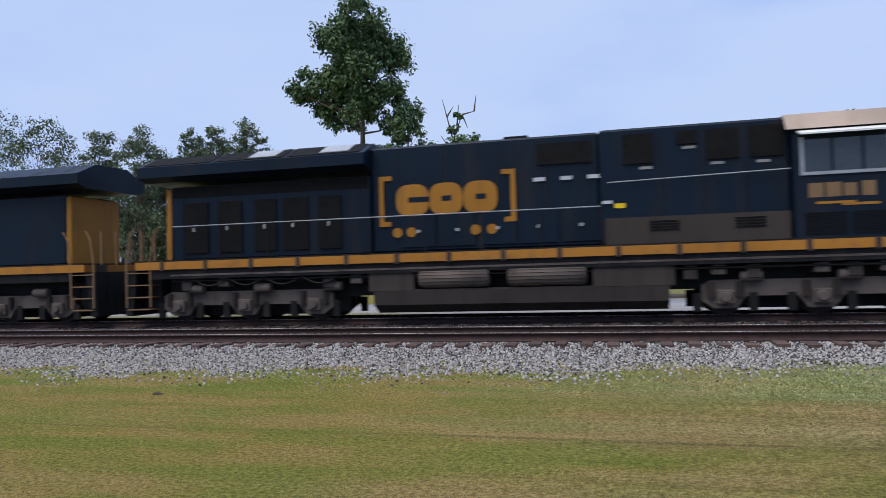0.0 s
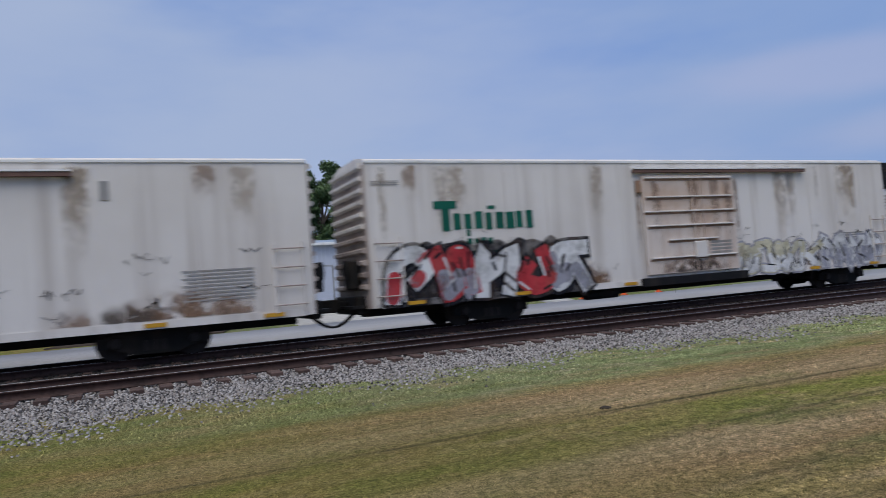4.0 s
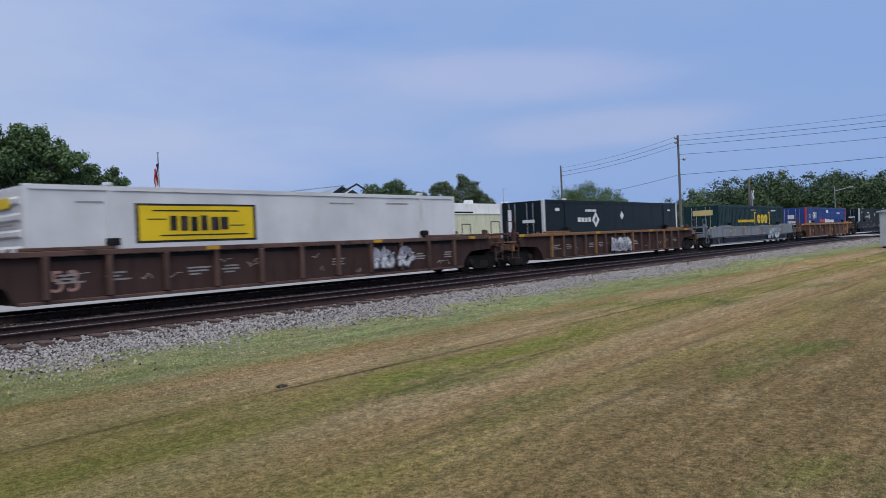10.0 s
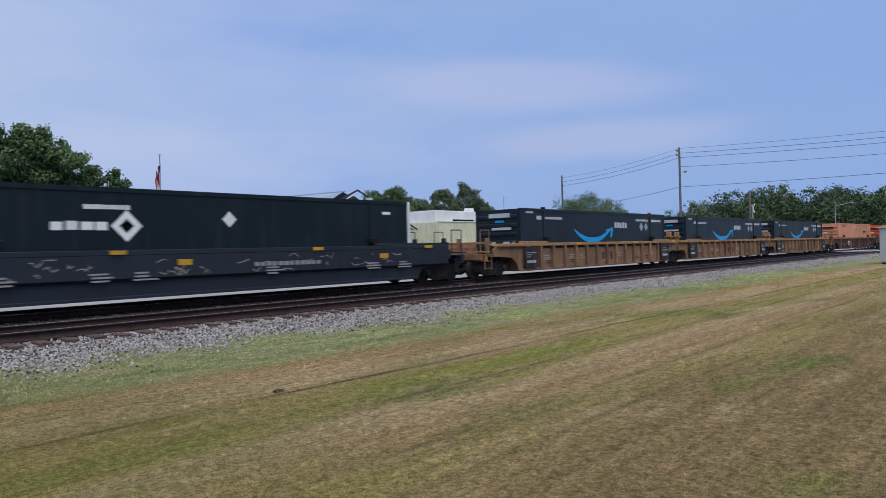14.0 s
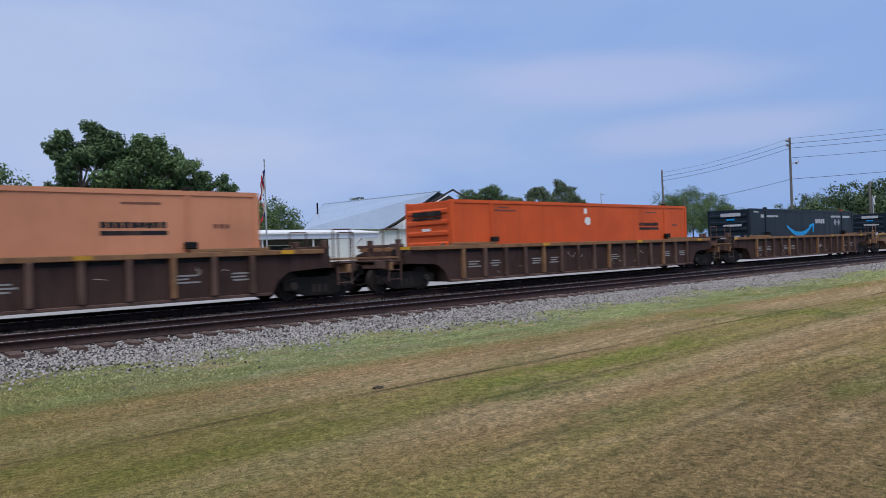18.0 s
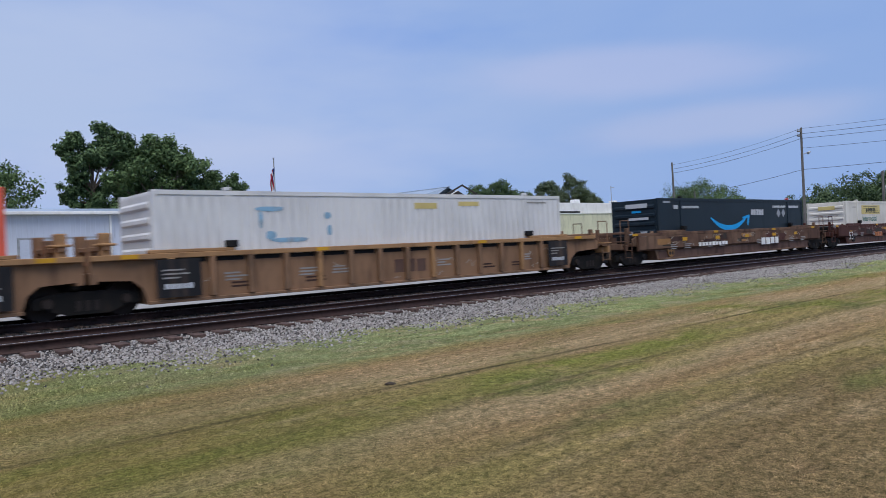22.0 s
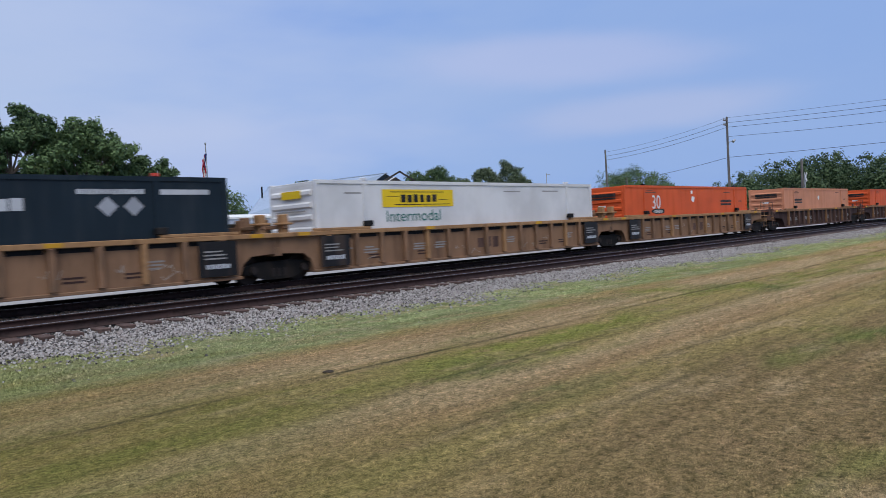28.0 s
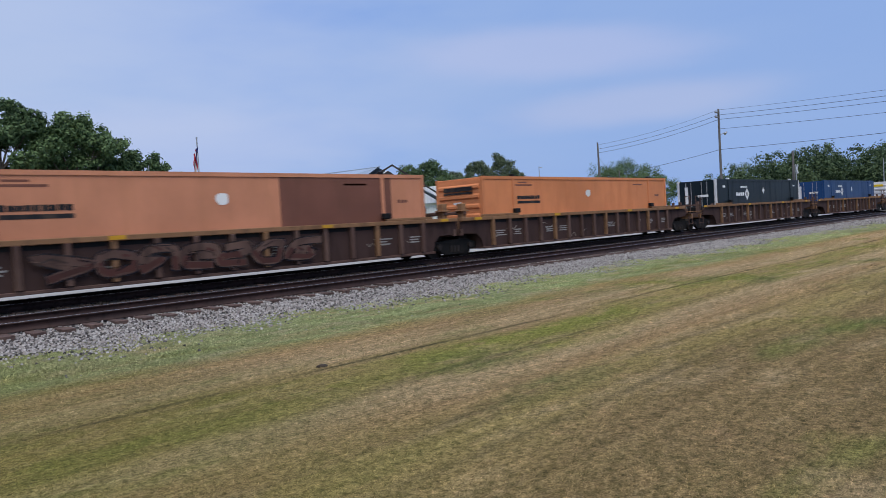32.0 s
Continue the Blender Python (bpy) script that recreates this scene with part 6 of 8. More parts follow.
def graffiti(parent, x0, x1, z0, z1, fills, edge, seed, y, n=5, back=None):
    """Sprayed shapes made of thick slanted strokes on the face at y: a cloud behind, edges, two-tone fills, highlights."""
    rs = random.Random(seed)
    w, h = (x1 - x0) / n, z1 - z0
    if back:
        bm = bmesh.new()
        top = []
        for k in range(61):
            u = k / 60
            env = min(1.0, 1.25 * math.sin(math.pi * min(max(u, 0.01), 0.99)) ** 0.35)
            top.append((x0 - 0.2 + (x1 - x0 + 0.4) * u, z0 + h * env * (0.98 + 0.07 * abs(math.sin(0.62 * k + seed)) + 0.03 * math.sin(0.23 * k * (1 + seed % 3)))))
        flat(bm, [(x0 - 0.2, z0)] + top + [(x1 + 0.2, z0)], y - 0.003)
        part("graffiti", bm, M[back], parent, "sprayed background colour")
    for k in range(n):
        cx, cw = x0 + (k + 0.12) * w, w * 0.76
        zb, zh = z0 + h * rs.uniform(0.12, 0.2), h * rs.uniform(0.62, 0.74)
        sl, r = rs.uniform(-0.15, 0.25) * w, min(w * 0.17, h * 0.13)
        fig = rs.choice(FIGURES)
        turn, bend = rs.randrange(8), rs.uniform(-0.3, 0.3)
        fig = [(p[1], p[0]) if turn & 1 else p for p in fig]
        fig = [(1 - p[0] if turn & 2 else p[0], 1 - p[1] if turn & 4 else p[1]) for p in fig]
        fig = [(min(max(p[0] + bend * math.sin(4 * p[1]), -0.15), 1.15), p[1]) for p in fig]
        segs = [(*p, *q) for p, q in zip(fig, fig[1:])]
        curve = rounded(fig)
        at = lambda u, v: (cx + cw * u + sl * (v - 0.5), zb + zh * v)
        yk = y - 0.006 - 0.0018 * (k % 2)
        e, f1, f2 = bmesh.new(), bmesh.new(), bmesh.new()
        swath(e, [at(*p) for p in curve], r * 1.55, yk)
        swath(f1, [at(*p) for p in curve], r * 1.08, yk - 0.006)
        for j, (a, b, c, d) in enumerate(segs):
            lo, hi = min(b, d), max(b, d)
            if lo < 0.45:
                t = 1.0 if hi <= 0.5 else (0.45 - lo) / (hi - lo)
                p, q = (at(a, b), at(c, d)) if b <= d else (at(c, d), at(a, b))
                stroke(f2, p, (p[0] + (q[0] - p[0]) * t, p[1] + (q[1] - p[1]) * t), r * 0.9, yk - 0.008 - 0.0002 * j)
        for j in range(2):
            u, v = rs.random(), rs.random()
            p = at(u, v)
            stroke(f2, p, (p[0] + rs.uniform(-0.2, 0.2) * w, p[1] + rs.uniform(-0.1, 0.15) * h), r * rs.uniform(0.2, 0.5), yk - 0.0105 - 0.0003 * j)
        lines, shine = bmesh.new(), bmesh.new()
        for j in range(5):
            a, b2, c, d = segs[j % len(segs)]
            p, q = at(a, b2), at(c, d)
            o = rs.choice((-1, 1)) * r * rs.uniform(0.75, 1.15)
            ln = math.hypot(q[0] - p[0], q[1] - p[1]) + 1e-6
            ox, oz = -(q[1] - p[1]) / ln * o, (q[0] - p[0]) / ln * o
            u0, u1 = rs.uniform(0.0, 0.4), rs.uniform(0.55, 1.1)
            stroke(lines if j % 2 else shine, (p[0] + (q[0] - p[0]) * u0 + ox, p[1] + (q[1] - p[1]) * u0 + oz), (p[0] + (q[0] - p[0]) * u1 + ox, p[1] + (q[1] - p[1]) * u1 + oz), r * rs.uniform(0.12, 0.22), yk - 0.0125 - 0.0002 * j)
        for j in range(3):
            p = at(rs.uniform(-0.2, 1.2), rs.uniform(-0.1, 1.0))
            stroke(lines, p, (p[0] + rs.uniform(-0.3, 0.3) * w, p[1] + rs.uniform(0.05, 0.25) * h), r * 0.2, yk - 0.0138 - 0.0002 * j)
        g = part("graffiti", e, M[edge], parent)
        part("outline", lines, M["tag_black" if edge in ("tag_grey", "tag_pink", "tag_black", "tag_red") else "tag_navy"], g)
        part("highlight", shine, M["tag_white" if "tag_white" in fills or back == "tag_aqua" else "tag_sky" if back else fills[0]], g)
        part("fill", f1, M[fills[k % 2] if len(fills) > 2 else fills[0]], g)
        part("shade", f2, M[fills[1] if len(fills) < 3 else fills[(k + 1) % 3]], g)


def scribbles(parent, x0, x1, z0, z1, y, n, seed, material):
    """Thin chalk and paint-pen tags: joined loops and dashes."""
    rs = random.Random(seed)
    bm = bmesh.new()
    for k in range(n):
        x, z, w = rs.uniform(x0, x1 - 0.5), rs.uniform(z0, z1), rs.uniform(0.15, 0.6)
        p = (x, z)
        for j in range(rs.choice((2, 4, 6))):
            q = (p[0] + w * rs.uniform(0.05, 0.4), min(max(z + rs.uniform(-0.12, 0.12), z0), z1))
            stroke(bm, p, q, rs.uniform(0.006, 0.014), y - 0.0004 * ((k + j) % 9))
            p = q
    part("scribble", bm, M[material], parent)["kind"] = "stuff"


def mark_set(name, rows, y, material, parent, label="", t=0.005):
    """Painted marks, each one a part of its own."""
    for r in rows:
        part(name, bars([r], y, t), material, parent, label)


def stain_patch(name, x0, x1, z0, z1, y, material, parent):
    part(name, flat(bmesh.new(), [(x0, z0), (x1, z0), (x1, z1), (x0, z1)], y), M[material], parent)


# ---- refrigerator cars
def reefer(u0, length, unit_l, unit_r, skin, logo, tags, seed, rust=False):
    words = {"T": "a green painted name", "F": "a fresh green painted name", "C": "a red painted emblem"}[logo]
    r = thing("refrigerator_car", "dirty white refrigerator car with %s and graffiti" % words, "freight car", group="cars of the train")
    L, y0, zt, zb = length, -1.55, 5.57 if logo == "C" else 5.2, 1.08
    d0, d1 = (9.35, 13.35) if unit_r else (8.28, 11.3) if logo == "C" else (8.25, 11.95)
    skin_m = M[skin]
    body = bmesh.new()
    prism(body, [(-1.55, zb), (-1.55, zt - 0.16), (-1.42, zt - 0.03), (-0.8, zt + 0.08), (0.8, zt + 0.08), (1.42, zt - 0.03), (1.55, zt - 0.16), (1.55, zb)], "x", 0, L)
    b = part("body", body, skin_m, r)
    part("roof_edge", boxes((-0.01, L + 0.01, y0 - 0.03, y0 - 0.002, zt - (0.54 if rust else 0.16), zt - 0.1 + (0.03 if rust else 0))), M["rust_roof"] if rust else M["white_paint"], b)
    for k in range(1, 15):
        x = L * k / 15
        if not d0 - 0.6 < x < d1 + 0.05:
            shared("side_seam", ("seam", skin), lambda: boxes((-0.02, 0.02, y0 - 0.012, y0 - 0.002, zb + 0.25, zt - 0.45)), skin_m, b, pose(x, 0, 0))
    sill = part("side_sill", boxes((0.25, L - 0.25, y0 - 0.02, y0 - 0.002, zb - 0.02, zb + 0.16)), skin_m, r)
    part("reflector", boxes(*[(x, x + 0.5, y0 - 0.052, y0 - 0.021, zb + 0.02, zb + 0.12) for x in (1.0, 4.4, 8.4, 12.6, 16.9, L - 1.3)]), M["reflector"], sill)
    # plug door with its rails
    d = part("door", bevelled(boxes((d0, d1, y0 - 0.09, y0 - 0.03, zb + 0.28, zt - 0.58)), 0.015), M["reefer_door"], r, "rust-streaked plug door")
    for z, x_in in ((1.85, 0.1), (2.42, 0.9), (2.9, 0.1), (3.37, 0.0), (3.85, 0.1), (zt - 0.72, 0.1)):
        part("door_bar", bevelled(boxes((d0 + x_in + 0.05, d1 - x_in - 0.05, y0 - 0.16, y0 - 0.092, z + 0.02, z + 0.07)), 0.01), skin_m, d)
        # rust line below the bar, dark enough to paint in its shadow too
        part("bar_stain", boxes((d0 + x_in, d1 - x_in, y0 - 0.1, y0 - 0.0915, z - 0.05, z + 0.018)), M["stain"], d)
    for x in (d0 + 0.52 * (d1 - d0), d0 + 0.62 * (d1 - d0)):
        part("lock_rod", tube(bmesh.new(), (x, y0 - 0.13, zb + 0.3), (x, y0 - 0.13, zt - 0.65), 0.016, seg=6), M["reefer_door"], d)
    ds = random.Random(seed + 500)
    for x, w in ((d0 + 0.3, 0.5), (d0 + 0.7 * (d1 - d0), 0.6), (d1 - 0.5, 0.45), (d0 + 0.45 * (d1 - d0), 0.7)):
        stain_patch("door_streak", x, x + w, 1.5, zt - 0.6, y0 - 0.0965 - 0.001 * ds.random(), "rust_top", d)
    stain_patch("door_grime", d0 + 0.05, d1 - 0.05, 1.38, 2.3, y0 - 0.099, "rust_low", d)
    stain_patch("door_grime", d0 + 0.3, d1 - 0.2, 1.38, 1.9, y0 - 0.101, "grime_low", d)
    for x in (d0 - 0.28, d1 + 0.04):
        stain_patch("door_streak", x, x + 0.28, 1.3, zt - 0.6, y0 - 0.0155, "rust_top", d)
    part("door_latch", bevelled(boxes((d0 - 0.2, d0 - 0.02, y0 - 0.1, y0 - 0.02, zt - 1.15, zt - 0.75)), 0.02), M["stain"], d)
    rs = random.Random(seed)
    for k in range(12 if seed in (7, 8) else 4):
        x, w, h = rs.uniform(0.4, L - 1.4), rs.uniform(0.25, 1.0), rs.uniform(0.35, 1.3)
        if not d0 - 1.0 < x < d1 + 0.3:
            stain_patch("drip", x, x + w, zt - 0.2 - h, zt - 0.19, y0 - 0.0135 - 0.0001 * k, "grime_top" if seed == 7 or seed == 8 and k % 3 == 0 else "tan_wash" if k % 2 else "rust_top", b)
    for k in range(16):
        x, w, h = rs.uniform(0.1, L - 2.5), rs.uniform(0.8, 2.6), rs.uniform(0.3, 1.1)
        if not d0 - 2.0 < x < d1:
            stain_patch("splash", x, x + w, zb + 0.17, zb + 0.17 + h, y0 - 0.0142 - 0.0001 * k, "grime_low" if k % 3 == 0 else "rust_low", b)
    for k in range(10):
        x, w = rs.uniform(0.1, L - 1.2), rs.uniform(0.3, 1.1)
        if not d0 - 1.2 < x < d1:
            stain_patch("wash", x, x + w, rs.uniform(1.5, 3.0), zt - 0.2, y0 - 0.0128 - 0.00005 * k, "tan_wash", b)
    scribbles(b, 0.3, L - 0.3, zb + 0.2, zb + 1.7, y0 - 0.0165, 30, seed + 90, "grey_ink")
    scribbles(b, 0.3, d0 - 0.5, zb + 0.3, zb + 2.0, y0 - 0.017, 9, seed + 190, "tag_black")
    scribbles(b, d1 + 0.4, L - 0.3, zb + 0.3, zb + 1.8, y0 - 0.017, 9, seed + 290, "tag_black")
    part("lock_box", bevelled(boxes((d0 + 2.0, d0 + 2.5, y0 - 0.22, y0 - 0.09, zb + 0.75, zb + 1.3)), 0.02), skin_m, d)
    part("placard", bars([(d0 + 2.75, d0 + 3.7, zb + 0.85 + 0.12 * k, zb + 0.93 + 0.12 * k) for k in range(4)], y0 - 0.093), M["grey_ink"], d)
    part("top_rail", boxes((d0 - 0.3, d1 + 3.6, y0 - 0.16, y0 - 0.032, zt - 0.5, zt - 0.4)), M["brick"], r)
    part("hood", boxes((d0 - 0.3, d1 + 3.6, y0 - 0.18, y0 - 0.032, zt - 0.39, zt - 0.35)), M["white_paint"], r)
    part("bottom_rail", bevelled(boxes((d0 - 0.3, d1 + 0.35, y0 - 0.14, y0 - 0.03, zb - 0.08, zb + 0.2)), 0.02), M["black"], r)
    part("vent_plate", boxes((16.1, 16.3, y0 - 0.02, y0 - 0.002, zt - 1.05, zt - 0.6)), M["grey_ink"], r)
    # ladders at the corners
    for x0 in (0.12, L - 1.0):
        ld = part("ladder", boxes((x0, x0 + 0.05, y0 - 0.07, y0 - 0.004, zb + 0.1, zb + 1.9), (x0 + 0.75, x0 + 0.8, y0 - 0.07, y0 - 0.004, zb + 0.1, zb + 1.9)), skin_m, r)
        for k in range(4):
            part("rung", tube(bmesh.new(), (x0, y0 - 0.09, zb + 0.3 + 0.48 * k), (x0 + 0.8, y0 - 0.09, zb + 0.3 + 0.48 * k), 0.018, seg=6), M["reefer_end"], ld)
    # ends: ribbed steel, or an open machine bay with a platform
    for end, unit in ((0, unit_l), (1, unit_r)):
        s = -1 if end == 0 else 1
        xe = 0 if end == 0 else L
        if unit:
            unit_box = part("cooling_unit", bevelled(boxes((min(xe, xe + s * 0.6), max(xe, xe + s * 0.6), -1.38, 1.38, 3.05, zt - 1.17)), 0.06, 2), M["white_paint"], r, "white end cooling unit")
            for k in range(5):
                part("louvre", boxes((xe + s * 0.33 - 0.2, xe + s * 0.33 + 0.2, -1.42, -1.385, 3.2 + 0.13 * k, 3.25 + 0.13 * k)), M["reefer_end"], unit_box)
            g = part("grille", prism(bmesh.new(), [(xe + s * 0.03, zt - 0.1), (xe + s * 0.55, zt - 0.14), (xe + s * 0.68, zt - 0.3), (xe + s * 0.6, zt - 1.15), (xe + s * 0.03, zt - 1.15)], "y", -1.45, 1.45), M["black"], r, "black louvred hood")
            for k in range(7):
                z = zt - 1.05 + 0.115 * k
                part("louvre", boxes((min(xe + s * 0.08, xe + s * 0.58), max(xe + s * 0.08, xe + s * 0.58), -1.475, -1.452, z, z + 0.045)), M["ink"], g)
            for z in (1.7, 2.3, 2.9):
                part("ladder_bar", tube(bmesh.new(), (xe + s * 0.08, -1.46, z), (xe + s * 0.7, -1.46, z), 0.022, seg=6), M["white_paint"], r)
            for x in (0.08, 0.7):
                part("ladder_post", tube(bmesh.new(), (xe + s * x, -1.46, zb + 0.1), (xe + s * x, -1.46, 3.05), 0.03, seg=6), M["white_paint"], r)
            p = part("platform", boxes((min(xe, xe + s * 1.75), max(xe, xe + s * 1.75), -1.5, 1.5, zb - 0.02, zb + 0.12)), M["platform"], r)
            part("end_sill", boxes((min(xe + s * 1.65, xe + s * 1.8), max(xe + s * 1.65, xe + s * 1.8), -1.54, 1.54, zb - 0.25, zb + 0.3)), M["truck"], r)
            part("tank", bevelled(boxes((min(xe + s * 0.95, xe + s * 1.6), max(xe + s * 0.95, xe + s * 1.6), -1.25, 0.2, zb + 0.14, zb + 0.95)), 0.05), M["truck"], p, "dark fuel tank")
            part("engine", bevelled(boxes((min(xe + s * 0.05, xe + s * 0.62), max(xe + s * 0.05, xe + s * 0.62), -1.2, 1.2, zb + 0.14, 3.02)), 0.05), M["black"], r, "dark machinery")
            part("battery_box", bevelled(boxes((min(xe + s * 0.7, xe + s * 1.3), max(xe + s * 0.7, xe + s * 1.3), -1.0, 0.6, zb + 1.0, zb + 1.35)), 0.03), M["reefer_end"], p, "dirty tan equipment box")
            for yy in (-1.5, 1.5):
                rail = part("railing", tube(bmesh.new(), (xe + s * 1.7, yy, zb + 0.1), (xe + s * 1.7, yy, zb + 2.1), 0.035, seg=6), M["reefer_end"], r)
                for z in (zb + 0.55, zb + 1.1, zb + 1.7, zb + 2.1):
                    part("bar", tube(bmesh.new(), (xe + s * 0.72, yy, z), (xe + s * 1.7, yy, z), 0.025, seg=6), M["platform"], rail)
                part("brace", tube(bmesh.new(), (xe + s * 0.1, yy, zb + 1.1), (xe + s * 0.75, yy, zb + 0.1), 0.03, seg=6), M["white_paint"], rail)
            part("end_column", bevelled(boxes((xe + s * 1.55 - 0.1, xe + s * 1.55 + 0.1, -0.75, -0.55, zb + 0.1, zb + 2.3)), 0.02), M["stain"], r, "rusty upright column")
            coupler(r, xe + s * 1.6, s)
        else:
            ribs = part("end_wall", boxes((min(xe + s * 0.002, xe + s * 0.05), max(xe + s * 0.002, xe + s * 0.05), -1.5, 1.5, zb, zt - 0.2)), M["reefer_end"], r, "ribbed dirty end wall")
            for k in range(11):
                z = zb + 0.5 + 0.33 * k
                part("rib", prism(bmesh.new(), [(xe + s * 0.052, z), (xe + s * 0.16, z + 0.05), (xe + s * 0.16, z + 0.13), (xe + s * 0.052, z + 0.18)], "y", -1.4, 1.4), skin_m if k > 4 else M["reefer_end"], ribs)
            part("brake_housing", bevelled(boxes((min(xe + s * 0.17, xe + s * 0.42), max(xe + s * 0.17, xe + s * 0.42), -1.0, -0.35, zb + 0.55, zb + 1.35)), 0.04), M["truck"], r, "dark brake housing")
            part("brake_wheel", tube(bmesh.new(), (xe + s * 0.43, -0.68, zb + 1.1), (xe + s * 0.47, -0.68, zb + 1.1), 0.28, seg=16), M["truck"], r)
            part("end_gear", bevelled(boxes((min(xe + s * 0.02, xe + s * 0.3), max(xe + s * 0.02, xe + s * 0.3), -1.1, 1.1, zb - 0.15, zb + 0.35)), 0.03), M["truck"], r)
            part("brake_platform", boxes((min(xe, xe + s * 0.5), max(xe, xe + s * 0.5), -1.2, 1.2, zb + 0.02, zb + 0.1)), M["black"], r)
            coupler(r, xe, s)
    part("centre_sill", boxes((0.2, L - 0.2, -0.3, 0.3, 0.82, zb - 0.025)), M["black"], r)
    part("brake_tank", tube(bmesh.new(), (7.3, -0.9, 0.9), (8.6, -0.9, 0.9), 0.17), M["black"], r)
    for x in (2.35 if unit_l else 3.8, L - 2.3 if unit_r else L - 3.85):
        bogie(r, x)
    # painted marks
    f = y0 - 0.013
    if logo in "TF":
        g = M["green"] if logo == "T" else M["green_new"]
        x0 = 1.95 if unit_r else 0.95
        rows = [(x0, x0 + 0.72, 3.72, 3.94), (x0 + 0.24, x0 + 0.5, 3.08, 3.72)] + [(a + 0.0, b, c, d) for a, b, c, d in blocks(x0 + 0.6, x0 + 3.35, 3.08, 3.62, 8, seed, 0.3)]
        rows += [(x0 + 1.0, x0 + 1.12, 2.92, 3.1), (x0 + 1.72, x0 + 1.98, 3.68, 3.78)]
        mark_set("name_block", rows, f, g, r, "green painted block")
        mark_set("number_bar", blocks(x0 + 1.0, x0 + 1.9, 2.66, 2.86, 4, seed) + blocks(x0 + 1.0, x0 + 2.0, 2.3, 2.5, 6, seed + 1), f, g, r)
    else:
        em = bmesh.new()
        rs = random.Random(seed)
        flat(em, blob(2.3, 4.12, 0.62, 0.42, rs, 24, 0.75, 0.0), f - 0.009)
        part("emblem", em, M["red_letter"], r, "round red emblem")
        part("emblem_bar", bars([(2.2, 3.3, 4.4, 4.56), (2.78, 3.12, 3.7, 4.4)], f), M["red_letter"], r)
        part("emblem_line", bars([(1.95, 2.6, 4.2, 4.25), (1.95, 2.55, 4.05, 4.1)], f - 0.010), skin_m, r)
        mark_set("name_block", blocks(1.4, 4.15, 3.26, 3.5, 10, seed), f, M["red_letter"], r)
        part("slogan_bar", bars(blocks(15.6, 19.2, 4.05, 4.2, 11, seed) + blocks(16.4, 19.4, 3.72, 3.88, 9, seed + 2), f), M["grey_ink"], r)
        part("slogan_bar", bars(blocks(16.6, 19.3, 3.42, 3.56, 9, seed + 3), f), M["red_letter"], r)
        mark_set("number_bar", blocks(2.1, 3.3, 2.72, 2.9, 6, seed + 4), f, M["red_letter"], r)
    part("data_bar", bars([(L - 3.2 + 0.1 * (k % 2), L - 1.5, 2.35 - 0.09 * k, 2.39 - 0.09 * k) for k in range(9)] + [(0.15, 0.95, 4.42 + 0.05 * k, 4.44 + 0.05 * k) for k in range(3)], f), M["grey_ink"], r)
    for k, (x0, x1, z0, z1, fills, edge, n, back) in enumerate(tags):
        graffiti(r, x0, x1, z0, z1, fills, edge, seed * 7 + k, y0 - (0.105 if x0 > d0 and x1 < d1 else 0.023), n, back)
    return runs(r, u0, L / 2)


AQ, PK = "tag_aqua", "tag_pink"
reefer(6.38, 22.0, False, True, "reefer", "T", [(1.6, 8.9, 1.05, 2.6, (PK, AQ), PK, 5, None), (13.6, 21.0, 1.05, 2.75, (PK, AQ), PK, 8, AQ)], 1)
reefer(32.74, 21.2, True, False, "reefer", "T", [(2.8, 8.0, 1.05, 2.4, ("tag_cream", PK, "tag_black"), "tag_grey", 5, AQ), (12.4, 19.8, 1.05, 2.85, (AQ, "tag_cream", "tag_sky"), "tag_navy", 7, "tag_navy")], 2)
reefer(55.75, 21.6, False, False, "reefer", "F", [(2.2, 8.1, 1.05, 2.6, ("tag_grey", "tag_violet", PK), "tag_black", 6, AQ), (12.5, 19.0, 1.05, 2.8, ("tag_sky", PK), "tag_red", 6, None)], 3)
reefer(79.7, 21.0, False, False, "reefer_clean", "T", [(2.0, 8.0, 1.05, 2.6, ("tag_white", "tag_grey", "tag_red"), "tag_black", 5, None)], 4)
reefer(102.3, 21.5, False, True, "reefer_clean", "T", [(0.5, 7.0, 1.05, 2.7, ("tag_white", "tag_red", "tag_grey"), "tag_black", 5, "tag_black"), (12.8, 17.5, 1.05, 2.3, ("tag_cream", "tag_white"), "tag_grey", 6, None), (17.6, 20.8, 1.05, 2.4, ("tag_white", "tag_grey"), "tag_grey", 3, None)], 5)
reefer(126.9, 21.0, False, False, "reefer_clean", "F", [(0.8, 2.6, 1.05, 2.2, ("tag_blue", "tag_navy"), "tag_orange", 2, "tag_orange"), (2.8, 8.6, 1.05, 2.85, ("tag_blue", "tag_blue"), "tag_orange", 7, "tag_blue"), (12.4, 20.0, 1.1, 2.6, ("tag_cream", "tag_white"), "tag_cream", 8, "tag_red")], 6)
reefer(151.7, 21.0, True, False, "reefer_clean", "T", [(2.6, 8.0, 1.05, 2.5, ("tag_grey", "tag_cream", "tag_sky"), "tag_grey", 6, None), (12.2, 20.6, 1.05, 2.6, ("tag_grey", "tag_cream", "tag_sky"), "tag_violet", 8, None)], 7)
reefer(175.1, 20.6, True, False, "reefer_rust", "C", [(0.5, 8.8, 1.05, 2.5, ("tag_cream", "tag_grey", "tag_sky"), "tag_grey", 8, None), (9.4, 11.8, 1.4, 2.6, ("tag_black", "tag_black"), "tag_black", 3, None), (12.6, 17.0, 1.1, 2.6, ("tag_green", "tag_cream"), "tag_grey", 4, None), (17.0, 20.3, 1.05, 2.4, ("tag_sky", "tag_pink"), "tag_grey", 4, None)], 8, True)
